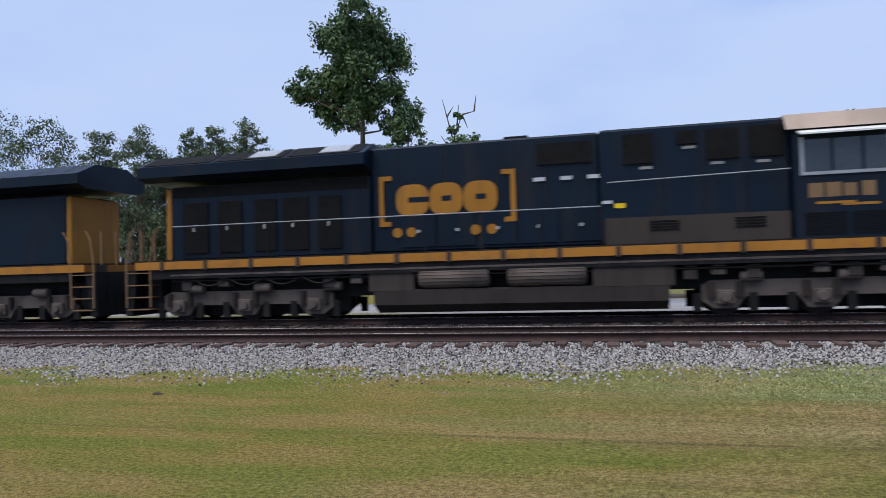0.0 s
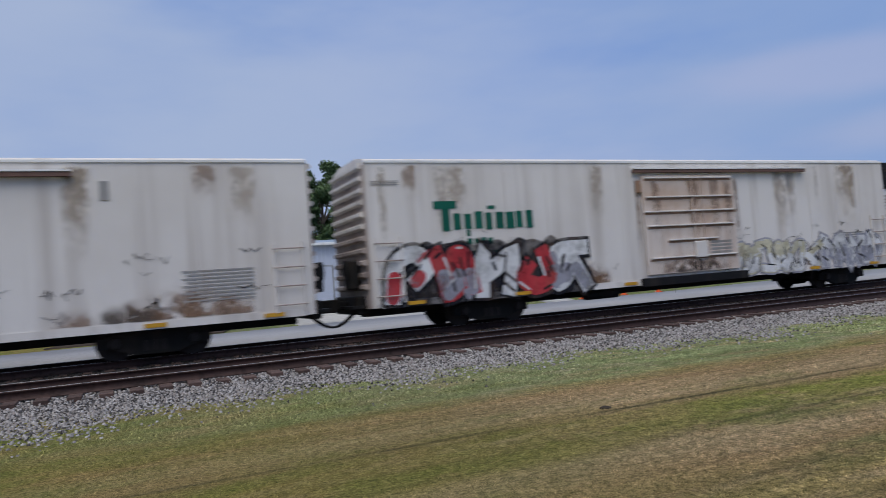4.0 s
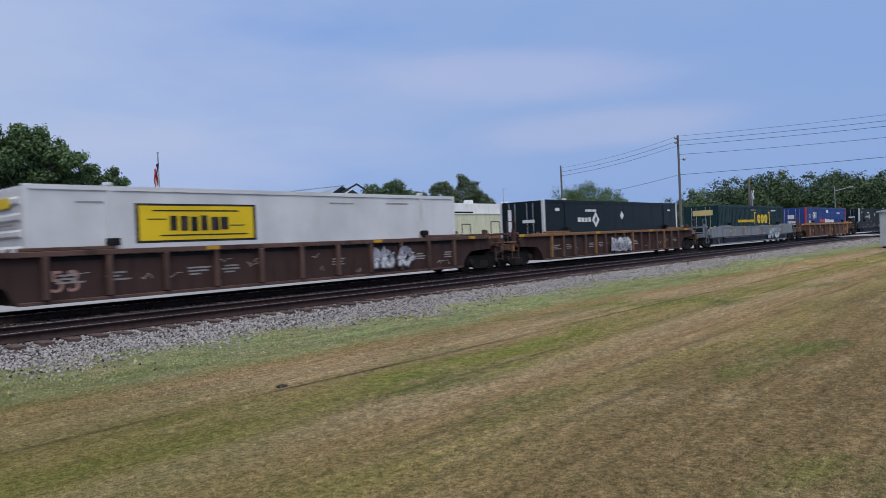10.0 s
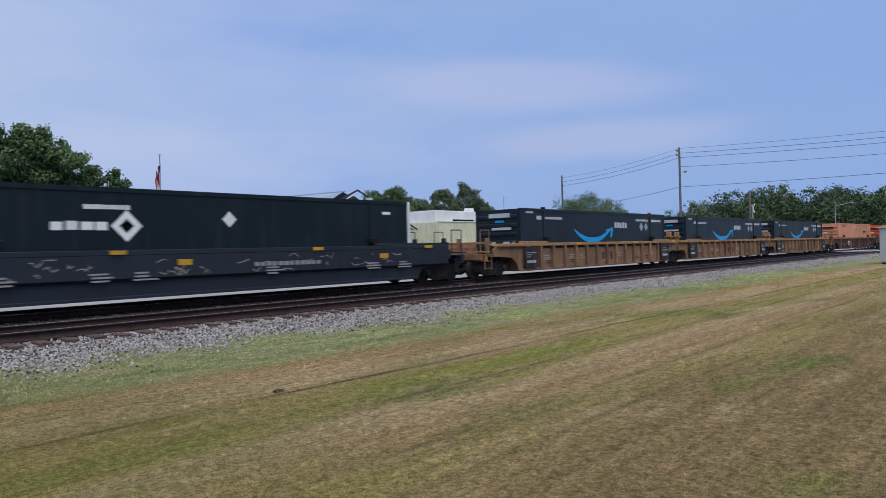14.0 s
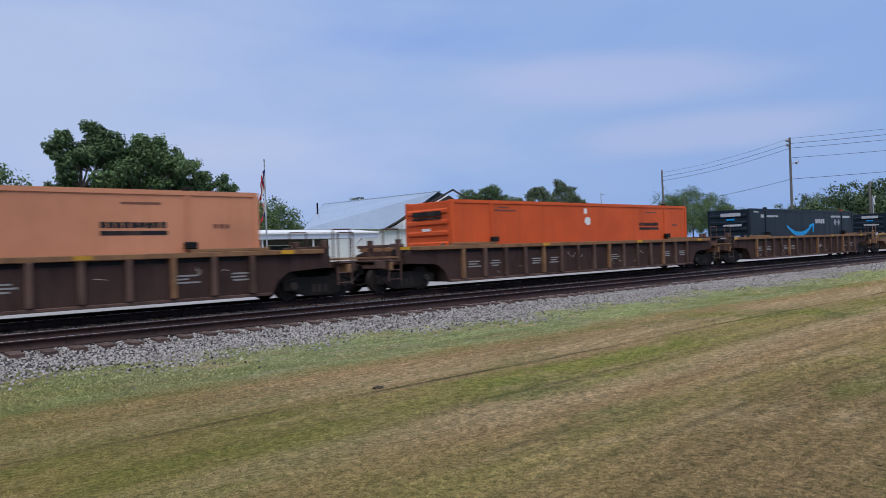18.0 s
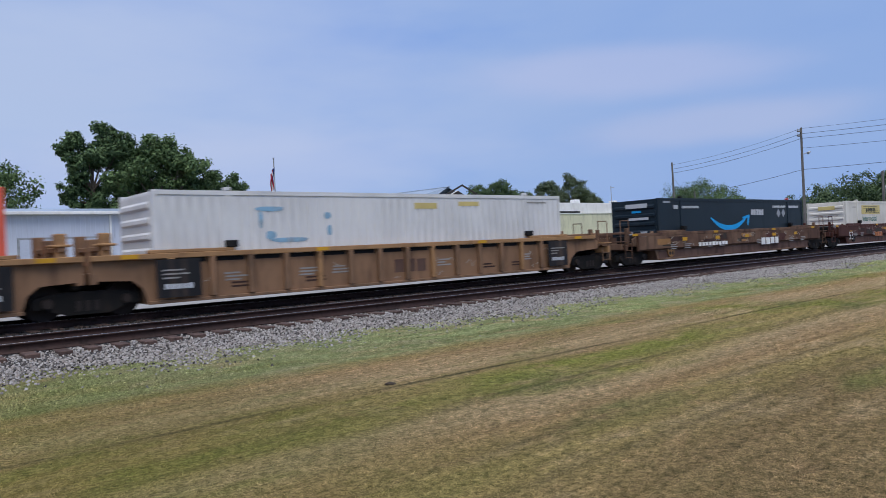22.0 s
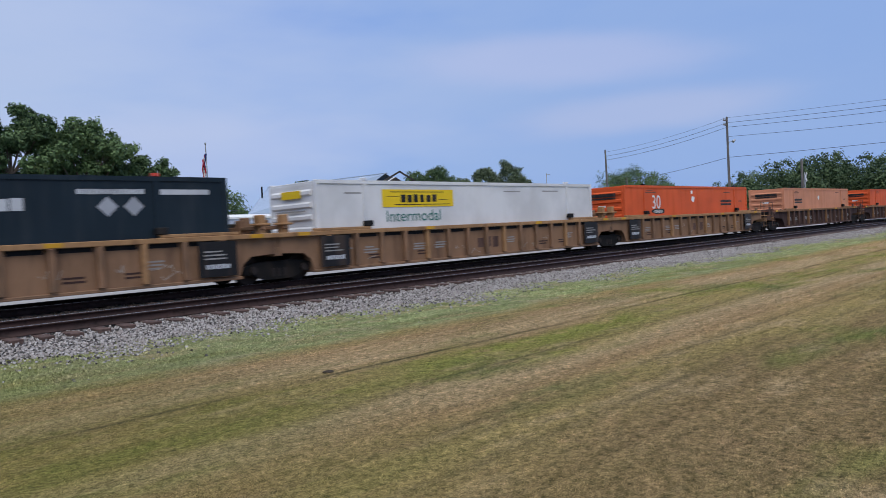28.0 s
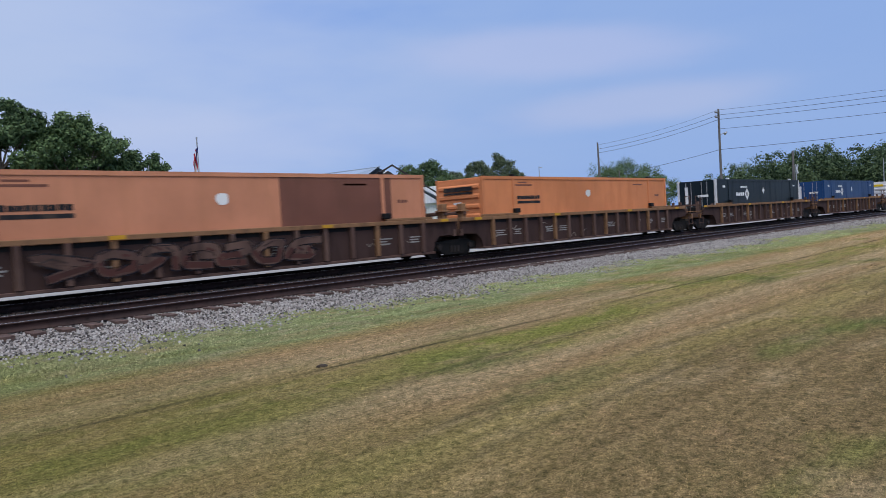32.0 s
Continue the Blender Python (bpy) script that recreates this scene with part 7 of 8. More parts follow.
reefer(197.4, 20.6, False, False, "reefer", "C", [(0.6, 4.4, 1.05, 2.1, ("tag_green", "tag_aqua"), "tag_black", 5, None), (4.6, 9.0, 1.05, 2.3, ("tag_violet", "tag_pink"), "tag_sky", 5, "tag_black"), (12.3, 20.0, 1.05, 2.9, ("tag_sky", "tag_blue", "tag_aqua"), "tag_navy", 9, "tag_sky")], 9)
reefer(221.7, 20.8, True, False, "reefer_clean", "F", [(0.3, 9.6, 1.05, 2.55, ("tag_black", "tag_navy", "tag_black"), "tag_white", 8, "tag_violet"), (12.3, 15.2, 1.05, 2.6, ("tag_pink", "tag_red"), "tag_black", 4, None), (15.3, 20.4, 1.05, 2.6, ("tag_aqua", "tag_white", "tag_pink"), "tag_grey", 5, "tag_sky")], 10)


# ---- locomotives
def locomotive(u0, turned):
    c = thing("locomotive", "dark blue diesel locomotive with yellow markings and dusty underframe", "locomotive", group="locomotives of the train")
    L, B = 23.2, M["blue"]
    part("underframe", boxes((0.9, L - 0.9, -1.45, 1.45, 1.62, 1.9)), M["black"], c)
    part("centre_frame", boxes((1.2, L - 1.2, -0.85, 0.85, 1.0, 1.618)), M["black"], c)
    st = part("walkway", boxes((0.45, L - 0.45, -1.52, 1.52, 1.9, 2.13)), M["sill"], c, "orange sill stripe")
    part("walkway_top", boxes((0.5, L - 0.5, -1.5, 1.5, 2.131, 2.17)), M["black"], st)
    # hood with the flared radiator roof
    part("radiator_hood", bevelled(boxes((1.45, 7.75, -1.12, 1.12, 2.17, 4.35)), 0.04), B, c)
    rf = part("radiator_roof", prism(bmesh.new(), [(-1.2, 4.5), (-1.56, 4.62), (-1.56, 4.93), (-0.75, 5.3), (0.75, 5.3), (1.56, 4.93), (1.56, 4.62), (1.2, 4.5)], "x", 0.6, 7.75), B, c, "overhanging radiator roof")
    for x0, x1 in ((0.75, 3.0), (3.12, 5.3), (5.42, 7.6)):
        part("radiator_screen", prism(bmesh.new(), [(-1.5, 4.962), (-0.78, 5.29), (-0.78, 5.31), (-1.5, 4.982)], "x", x0, x1), M["dark"], rf, "dark roof screen")
    for x0 in (4.2, 6.4):
        part("roof_plate", prism(bmesh.new(), [(-1.4, 5.03), (-0.85, 5.28), (-0.85, 5.30), (-1.4, 5.05)], "x", x0, x0 + 0.85), M["grey_metal"], rf, "pale worn roof plate")
    # dark strip painted on the hood for the shade under the roof's overhang
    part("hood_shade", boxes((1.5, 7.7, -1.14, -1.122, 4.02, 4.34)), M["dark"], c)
    for x0, x1 in ((1.9, 2.7), (3.0, 3.8), (4.2, 4.9), (5.1, 5.9), (6.2, 6.9)):
        dr = part("hood_door", bevelled(boxes((x0, x1, -1.17, -1.122, 2.35, 3.85)), 0.01), M["dark"], c, "dark screened door")
        part("latch", boxes((x0 + 0.3, x0 + 0.36, -1.2, -1.172, 3.0, 3.12)), M["grey_metal"], dr)
    part("engine_hood", bevelled(boxes((7.752, 14.0, -0.98, 0.98, 2.17, 5.12)), 0.06), B, c)
    for x in (8.6, 9.7, 10.8, 11.9, 13.0):
        dr = part("hood_door", bevelled(boxes((x, x + 1.0, -1.02, -0.982, 2.3, 3.2)), 0.01), B, c)
        part("latch", boxes((x + 0.45, x + 0.55, -1.05, -1.022, 2.7, 2.78)), M["grey_metal"], dr)
    part("exhaust_stack", bevelled(boxes((11.4, 12.1, -0.3, 0.3, 5.12, 5.3)), 0.03), M["dark"], c)
    part("aux_cab", bevelled(boxes((14.002, 18.5, -1.18, 1.18, 2.17, 5.12)), 0.06), B, c)
    part("louvre_panel", boxes((12.4, 13.8, -1.03, -0.985, 4.35, 4.9)), M["dark"], c)
    for x in (14.6, 16.6, 17.6):
        part("louvre_panel", boxes((x, x + 0.75, -1.23, -1.182, 4.2, 4.95)), M["dark"], c)
    part("grey_panel", boxes((14.1, 18.45, -1.22, -1.182, 2.18, 2.85)), M["loco_grey"], c, "dusty brown lower panel")
    part("louvre_slats", boxes(*[(x, x + 0.7, -1.245, -1.222, 2.5 + 0.07 * k, 2.53 + 0.07 * k) for x in (15.2, 17.2) for k in range(4)]), M["dark"], c)
    # cab, nose, ends
    cab = part("cab", prism(bmesh.new(), [(-1.48, 2.17), (-1.48, 4.6), (-1.25, 5.05), (1.25, 5.05), (1.48, 4.6), (1.48, 2.17)], "x", 18.502, 20.75), B, c)
    part("cab_roof", prism(bmesh.new(), [(-1.55, 4.74), (-1.3, 5.14), (1.3, 5.14), (1.55, 4.74), (1.28, 5.053), (-1.28, 5.053)], "x", 18.35, 21.05), M["cab_roof"], cab, "pale tan cab roof")
    for x0, x1 in ((18.72, 19.3), (19.36, 19.95), (20.01, 20.5)):
        part("side_window", boxes((x0, x1, -1.505, -1.482, 3.72, 4.48)), M["glass"], cab, "dark side window")
    part("window_frame", boxes((18.64, 18.715, -1.52, -1.482, 3.64, 4.54)), M["grey_metal"], cab)
    part("window_frame", boxes((20.505, 20.58, -1.52, -1.482, 3.64, 4.54)), M["grey_metal"], cab)
    part("window_frame", boxes((18.715, 20.505, -1.52, -1.482, 3.64, 3.715)), M["grey_metal"], cab)
    part("awning", prism(bmesh.new(), [(-1.49, 4.66), (-1.82, 4.56), (-1.82, 4.6), (-1.49, 4.71)], "x", 18.6, 20.5), M["white_paint"], cab, "white window awning")
    part("number_bar", bars(blocks(18.8, 20.3, 3.1, 3.46, 4, 4), -1.483), M["loco_tan"], cab)
    part("slash_mark", bars([(18.95, 19.8, 2.95, 3.01)], -1.483), M["loco_yellow"], cab)
    part("slash_mark", bars([(19.5, 20.3, 2.9, 2.96)], -1.485), M["loco_yellow"], cab)
    part("louvre_slats", boxes(*[(x, x + 0.9, -1.5, -1.482, 2.25 + 0.06 * k, 2.28 + 0.06 * k) for x in (18.7, 19.7) for k in range(9)]), M["dark"], cab)
    front = part("cab_front", prism(bmesh.new(), [(20.752, 2.17), (20.752, 5.0), (20.95, 4.95), (21.35, 4.05), (21.35, 2.17)], "y", -1.3, 1.3), B, c)
    part("windshield", prism(bmesh.new(), [(20.99, 4.88), (21.0, 4.92), (21.36, 4.12), (21.34, 4.1)], "y", -1.15, 1.15), M["glass"], front)
    part("side_glass", prism(bmesh.new(), [(20.82, 4.2), (20.82, 4.82), (20.95, 4.82), (21.2, 4.2)], "y", -1.315, -1.302), M["glass"], front)
    part("nose", prism(bmesh.new(), [(21.352, 2.17), (21.352, 4.04), (22.3, 3.72), (22.3, 2.17)], "y", -1.3, 1.3), B, c)
    nf = part("nose_front", prism(bmesh.new(), [(22.302, -1.3), (22.72, -0.85), (22.72, 0.85), (22.302, 1.3)], "z", 2.17, 3.66), M["loco_yellow"], c, "yellow nose")
    for z in (2.75, 3.2):
        part("headlight", tube(bmesh.new(), (22.72, -0.55, z), (22.78, -0.55, z), 0.1, seg=12), M["glass"], nf)
    part("nose_rail", pipe([(22.8, -1.35, 2.2), (22.75, -1.38, 2.9), (22.4, -1.4, 3.2)], 0.03), M["loco_tan"], c)
    part("nose_rail", pipe([(23.1, -0.6, 2.1), (23.1, -0.6, 3.0), (23.1, 0.6, 3.0), (23.1, 0.6, 2.1)], 0.035), M["loco_tan"], c)
    part("plow", prism(bmesh.new(), [(23.15, 0.5), (23.05, 1.05), (23.5, 0.95), (23.6, 0.5)], "y", -1.35, 1.35), M["black"], c)
    part("rear_panel", bevelled(boxes((1.25, 1.448, -1.1, 1.1, 2.17, 4.3)), 0.03), M["loco_yellow"], c, "yellow rear end")
    rp = part("rear_side_panel", boxes((1.46, 1.86, -1.135, -1.122, 2.17, 4.25)), B, c)
    # painted name as plain shapes
    f = -1.022
    name = [(7.99, 8.12, 2.9, 4.3), (8.121, 8.36, 4.17, 4.3), (8.121, 8.32, 2.9, 3.03), (11.68, 11.81, 2.9, 4.3), (11.44, 11.679, 4.17, 4.3), (11.5, 11.679, 2.9, 3.03)]
    mark_set("bracket", name, f, M["loco_yellow"], c, "yellow bracket bar")
    for x in (8.95, 9.9, 10.85):
        o = bmesh.new()
        flat(o, blob(x, 3.6, 0.47, 0.44, random.Random(2), 24, 0.7, 0.0), f - 0.008)
        o = part("emblem_block", o, M["loco_yellow"], c, "yellow rounded block")
        part("slot", bars([(x - 0.12, x + (0.5 if x < 9.3 else 0.16), 3.54, 3.68)], f - 0.009), M["blue"], o)
    dots = bmesh.new()
    for x in (8.5, 8.9, 10.7, 11.15):
        flat(dots, blob(x, 2.72, 0.14, 0.14, random.Random(1), 14, 1.0, 0.0), f - 0.012)
    part("dot", dots, M["loco_yellow"], c)
    for x in (8.55, 9.9, 11.3, 12.6, 13.6):
        part("hood_seam", boxes((x, x + 0.03, -0.992, -0.982, 3.25, 5.0)), M["black"], c)
    for x in (15.5, 16.5, 17.5):
        part("hood_seam", boxes((x, x + 0.03, -1.19, -1.182, 2.86, 4.95)), M["black"], c)
    part("warning_plate", boxes((14.35, 14.62, -1.195, -1.182, 3.1, 3.22)), M["sign_yellow"], c)
    for x, z in ((15.0, 4.1), (16.7, 4.12), (17.75, 4.1), (16.05, 4.55)):
        part("label_plate", boxes((x, x + 0.3, -1.195, -1.182, z - 0.05, z + 0.02)), M["grey_ink"], c)
    part("louvre_panel", boxes((15.9, 16.4, -1.23, -1.182, 4.62, 4.95)), M["dark"], c)
    part("nose_plate", boxes((21.5, 21.85, -1.325, -1.302, 2.3, 2.6)), M["cab_roof"], c)
    part("frame_pipe", tube(bmesh.new(), (1.6, -1.42, 1.72), (21.4, -1.42, 1.74), 0.045, seg=6), M["loco_truck"], c)
    part("frame_pipe", tube(bmesh.new(), (1.6, -1.36, 1.55), (21.4, -1.36, 1.52), 0.03, seg=6), M["black"], c)
    for k, x in enumerate((1.9, 3.1, 6.4, 7.2, 15.95, 16.6, 17.4, 18.9, 19.6, 20.3)):
        part("valve_box", bevelled(boxes((x, x + 0.32, -1.35, -0.95, 1.25 + 0.1 * (k % 2), 1.6)), 0.02), M["loco_truck"] if k % 2 else M["loco_grey"], c)
    # brackets that cut the stripe into lengths
    for k in range(15):
        part("sill_bracket", bevelled(boxes((1.3 + 1.45 * k, 1.42 + 1.45 * k, -1.55, -1.523, 1.86, 2.15)), 0.006), M["loco_grey"], st)
    # handrails
    rail = part("handrail", tube(bmesh.new(), (1.7, -1.46, 3.15), (14.0, -1.46, 3.15), 0.015, seg=6), M["grey_metal"], c)
    part("stanchion", boxes(*[(x - 0.02, x + 0.02, -1.48, -1.44, 2.17, 3.15) for x in np.arange(1.7, 14.1, 1.54)]), M["black"], rail)
    part("handrail", tube(bmesh.new(), (14.2, -1.3, 3.75), (18.45, -1.3, 3.85), 0.015, seg=6), M["grey_metal"], c)
    part("marker", boxes(*[(x, x + 0.3, f - 0.01, f - 0.001, 3.92, 4.02) for x in (12.3, 13.0, 13.7)] + [(14.05, 14.3, -1.23, -1.222, 3.22, 3.3)]), M["dull_ink"], c)
    # steps, pilot, couplers
    for x, s in ((0.05, 1), (L - 0.05, -1)):
        for side in (-1, 1):
            sw = part("stepwell", boxes((min(x, x + s * 0.95), max(x, x + s * 0.95), side * 1.0 - 0.02, side * 1.0 + 0.02, 0.75, 2.13)), M["black"], c)
            for k in range(4):
                part("step", boxes((min(x + s * 0.1, x + s * 0.85), max(x + s * 0.1, x + s * 0.85), min(side * 1.03, side * 1.5), max(side * 1.03, side * 1.5), 0.72 + 0.36 * k, 0.75 + 0.36 * k)), M["loco_tan"], sw)
            for xx in (x + s * 0.08, x + s * 0.9):
                part("grab_rail", pipe([(xx, side * 1.5, 0.8), (xx, side * 1.5, 2.2), (xx + s * 0.12, side * 1.48, 2.9), (xx + s * 0.3, side * 1.46, 3.15)], 0.028), M["loco_tan"], sw)
        part("pilot", prism(bmesh.new(), [(x, 0.55), (x, 1.9), (x + s * 0.4, 1.9), (x + s * 0.25, 0.55)], "y", -1.45, 1.45), M["black"], c)
        for k in range(4):
            part("end_rail", boxes((x + s * 0.2 - 0.02, x + s * 0.2 + 0.02, -1.0 + k * 0.66, -0.96 + k * 0.66, 2.1, 3.15)), M["loco_tan"], c)
        coupler(c, x, -s)
    # fuel tank, air tanks, boxes
    part("fuel_tank", prism(bmesh.new(), [(-1.0, 0.52), (-1.4, 0.75), (-1.45, 1.12), (1.45, 1.12), (1.4, 0.75), (1.0, 0.52)], "x", 7.9, 15.6), M["loco_grey"], c)
    part("box", bevelled(boxes((7.75, 9.05, -1.4, -0.9, 1.1, 1.72)), 0.03), M["loco_grey"], c)
    part("box", bevelled(boxes((13.75, 15.75, -1.4, -0.9, 1.1, 1.68)), 0.03), M["loco_grey"], c)
    for x0, x1 in ((9.2, 11.1), (11.6, 13.6)):
        part("air_tank", bevelled(tube(bmesh.new(), (x0, -1.3, 1.44), (x1, -1.3, 1.44), 0.26, seg=18), 0.05), M["loco_truck"], c, smooth=True)
    part("tank_deck", boxes((9.05, 13.75, -1.4, 1.4, 1.1, 1.16)), M["loco_grey"], c)
    for x in (3.87, 19.07):
        bogie(c, x, (-2.16, 0.0, 2.16), 0.5, M["loco_truck"], "loco")
        part("traction_motor", boxes((x - 2.6, x + 2.6, -0.6, 0.6, 0.5, 1.0)), M["black"], c)
    for k in range(4):
        pts = [(2.3 + 1.15 * k + 0.115 * j, -1.4, 1.62 - 0.9 * (j / 10) * (1 - j / 10)) for j in range(11)]
        part("hose_loop", pipe(pts, 0.025, 5), M["black"], c)
    for k in range(7):
        part("cable", tube(bmesh.new(), (2.6 + 0.6 * k, -1.3, 1.6 - 0.15 * (k % 2)), (3.2 + 0.6 * k, -1.3, 1.45 + 0.15 * (k % 2)), 0.025, seg=5), M["black"], c)
    if turned:
        # the second unit stands the other way round
        for o in list(c.children):
            o.matrix_basis = pose(L, 0, 0, 0, 0, 180) @ o.matrix_basis
    return runs(c, u0, L / 2)


locomotive(-18.1, False)
locomotive(-42.2, True)


# ---- well cars
def well(u0, paint_name, smooth, left, right, seed, mark=None, stencil=False, tags=(), posts=False, ribs=15, plain=False):
    words = {"w_brown": "dark brown", "w_tan": "tan", "w_rust": "rust-brown", "w_maroon": "maroon", "w_copper": "copper-brown", "w_grey": "grey", "w_slate": "slate grey"}[paint_name]
    c = thing("well_car", "weathered %s %s well car riding low between its trucks" % (words, "smooth-sided" if smooth else "rib-sided"), "freight car", group="cars of the train")
    P, W = M[paint_name], 16.15
    # ribbed cars: panel and chord paints put recess shade and light into colour
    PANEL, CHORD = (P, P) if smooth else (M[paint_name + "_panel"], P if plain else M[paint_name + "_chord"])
    end = {"end": [(-0.3, 0.585), (-0.5, 0.98), (-0.85, 1.22), (-2.25, 1.30), (-2.3, 1.60), (-2.0, 1.72)], "joint": [(-0.2, 0.585), (-0.35, 1.0), (-0.6, 1.2), (-1.55, 1.25), (-1.55, 1.72)]}
    lo, ro = end[left], [(W - x, z) for x, z in end[right]]
    outline = lo + ro[::-1]
    xl, xr = lo[-1][0], ro[-1][0]
    tips = {-1: -3.2 if left == "end" else xl, 1: W + 3.2 if right == "end" else xr}
    for side in (-1, 1):
        a, b = side * 1.315, side * 1.375
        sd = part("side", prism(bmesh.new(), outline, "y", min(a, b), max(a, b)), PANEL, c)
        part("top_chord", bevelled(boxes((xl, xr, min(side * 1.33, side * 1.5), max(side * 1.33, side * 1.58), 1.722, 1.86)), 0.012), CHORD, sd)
        if side > 0:
            continue
        part("bottom_chord", bevelled(boxes((-0.25, W + 0.25, -1.46, -1.377, 0.575, 0.66)), 0.012), P, sd)
        if smooth:
            part("side_sheet", prism(bmesh.new(), [(-1.5, 1.12), (-1.5, 1.72), (-1.377, 1.72), (-1.377, 1.04)], "x", xl + 0.02, xr - 0.02), P, sd)
        else:
            n = ribs
            for k in range(n):
                x = 0.35 + (W - 0.7) * k / (n - 1)
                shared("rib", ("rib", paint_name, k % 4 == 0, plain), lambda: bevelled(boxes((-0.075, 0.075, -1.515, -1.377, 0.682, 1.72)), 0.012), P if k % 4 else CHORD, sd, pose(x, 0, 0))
            # shadow of the chord's overhang, painted as black slots between the ribs
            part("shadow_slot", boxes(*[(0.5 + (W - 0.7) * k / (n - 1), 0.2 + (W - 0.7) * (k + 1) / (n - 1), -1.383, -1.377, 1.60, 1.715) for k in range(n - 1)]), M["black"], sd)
        part("reflector", boxes(*[(x, x + 0.42, -1.588, -1.582, 1.745, 1.85) for x in (-0.9 if left == "joint" else -2.6, 4.6, 11.2, W + 0.5)]), M["reflector"], sd)
        rs = random.Random(seed)
        part("data_bar", bars([(x + rs.uniform(0, 0.1), x + rs.uniform(0.4, 0.75), z, z + 0.045) for x in (0.6, 1.8, 4.1, 5.2, 9.4, 13.6, 15.2) for z in (1.05, 1.14, 1.23)], -1.502 if smooth else -1.378), M["grey_ink"], sd)
        if smooth:
            for x in (1.7, 4.9, 8.1, 11.4, 14.3) if paint_name in ("w_grey", "w_rust") else (6.5, 14.3):
                part("warning_square", boxes((x, x + 0.42, -1.508, -1.502, 1.42, 1.58)), M["reflector"], sd)
            if paint_name in ("w_rust", "w_maroon"):
                for k in range(16):
                    x, w = rs.uniform(-0.6, W - 0.6), rs.uniform(0.3, 1.3)
                    z = rs.uniform(1.13, 1.45)
                    part("painted_patch", bars([(x, x + w, z, min(z + rs.uniform(0.12, 0.3), 1.7))], -1.5012 - 0.0001 * k, 0.0004), M[("w_maroon", "w_rust_chord", "w_brown_panel", "loco_grey")[k % 4]], sd)
            bw = part("brake_wheel", tube(bmesh.new(), (0.75, -1.378, 0.98), (0.75, -1.44, 0.98), 0.3, seg=20), M["w_rust_chord"] if paint_name == "w_rust" else M["truck"], sd, "round brake gear cover")
            for q in range(4):
                part("opening", tube(bmesh.new(), (0.75 + 0.16 * math.cos(0.78 + 1.57 * q), -1.441, 0.98 + 0.16 * math.sin(0.78 + 1.57 * q)), (0.75 + 0.16 * math.cos(0.78 + 1.57 * q), -1.446, 0.98 + 0.16 * math.sin(0.78 + 1.57 * q)), 0.085, seg=10), M["ink"], bw)
            part("lower_band", boxes((-0.2, W + 0.2, -1.384, -1.377, 0.66, 1.0)), M["w_slate"] if paint_name in ("w_grey", "w_slate") else P if paint_name == "w_copper" else M["w_brown"], sd)
        scribbles(sd, 0.3, W - 0.3, 1.15 if smooth else 0.75, 1.65 if smooth else 1.45, -1.503 if smooth else -1.379, 34 if smooth else 12, seed + 300, "chalk")
        if stencil:
            part("painted_mark", bars(blocks(7.6, 9.0, 0.9, 1.35, 3, seed, 0.3), -1.3795, 0.0012), M["w_brown"], sd)
            part("painted_mark", bars([(x, x + rs.uniform(0.4, 0.7), z, z + 0.05) for x in (2.0, 4.3, 11.6, 13.1) for z in (0.86, 0.96)], -1.3795, 0.0012), M["w_brown_panel"], sd)
            for x0 in (-0.05, W - 1.1):
                part("stencil_panel", boxes((x0, x0 + 1.15, -1.535, -1.522, 0.72, 1.70)), M["ink"], sd, "black data panel")
                part("data_bar", bars([(x0 + 0.15, x0 + rs.uniform(0.5, 1.0), 1.2 + 0.1 * k, 1.24 + 0.1 * k) for k in range(3)], -1.536), M["grey_ink"], sd)
                part("data_bar", bars(blocks(x0 + 0.2, x0 + 0.95, 0.93, 1.07, 5, seed), -1.536), M["dull_ink"], sd)
        if mark:
            yy = -1.505 if smooth else -1.38
            for txt, x, z, h, m in mark:
                if isinstance(txt, str):
                    o = put("size_mark", lettering(txt, h), M[m], sd, "painted number %s" % txt)
                    o.location = (x, yy, z)
                else:
                    part("painted_mark", bars(blocks(x, x + txt[0], z, z + h, txt[1], seed), yy), M[m], sd)
    part("floor", boxes((-0.2, W + 0.2, -1.355, 1.355, 0.58, 0.64)), P, c)
    for x, s, kind in ((0, -1, left), (W, 1, right)):
        xe = tips[s]
        a, b = sorted((x + s * 0.25, xe))
        dk = part("end_deck", bevelled(boxes((a, b, -0.95, 0.95, 1.26, 1.42)), 0.015), P, c)
        a, b = sorted((xe, xe - s * 0.16))
        part("end_sill", bevelled(boxes((a, b, -1.38, 1.38, 1.16, 1.44)), 0.015), P, c)
        part("bulkhead", boxes((min(x + s * 0.12, x + s * 0.24), max(x + s * 0.12, x + s * 0.24), -1.35, 1.35, 0.6, 1.72)), P, c)
        part("guide_plate", bevelled(boxes((min(x - s * 2.1, x + s * 0.2), max(x - s * 2.1, x + s * 0.2), -1.48, -1.31, 1.862, 1.95)), 0.012), CHORD, c)
        part("corner_lock", bevelled(boxes((x - s * 2.05 - 0.16, x - s * 2.05 + 0.16, -1.5, -1.312, 1.952, 2.14)), 0.02), M["black"], c)
        if kind == "joint" or posts:
            for yy in (-1.1, 0.0, 1.1):
                part("stanchion", bevelled(boxes((xe - s * 0.55, xe - s * 0.3, yy - 0.14, yy + 0.14, 1.42, 2.42 - 0.12 * (yy == 0)) if s > 0 else (xe + 0.3, xe + 0.55, yy - 0.14, yy + 0.14, 1.42, 2.42 - 0.12 * (yy == 0))), 0.02), CHORD if yy < 0 else P, dk)
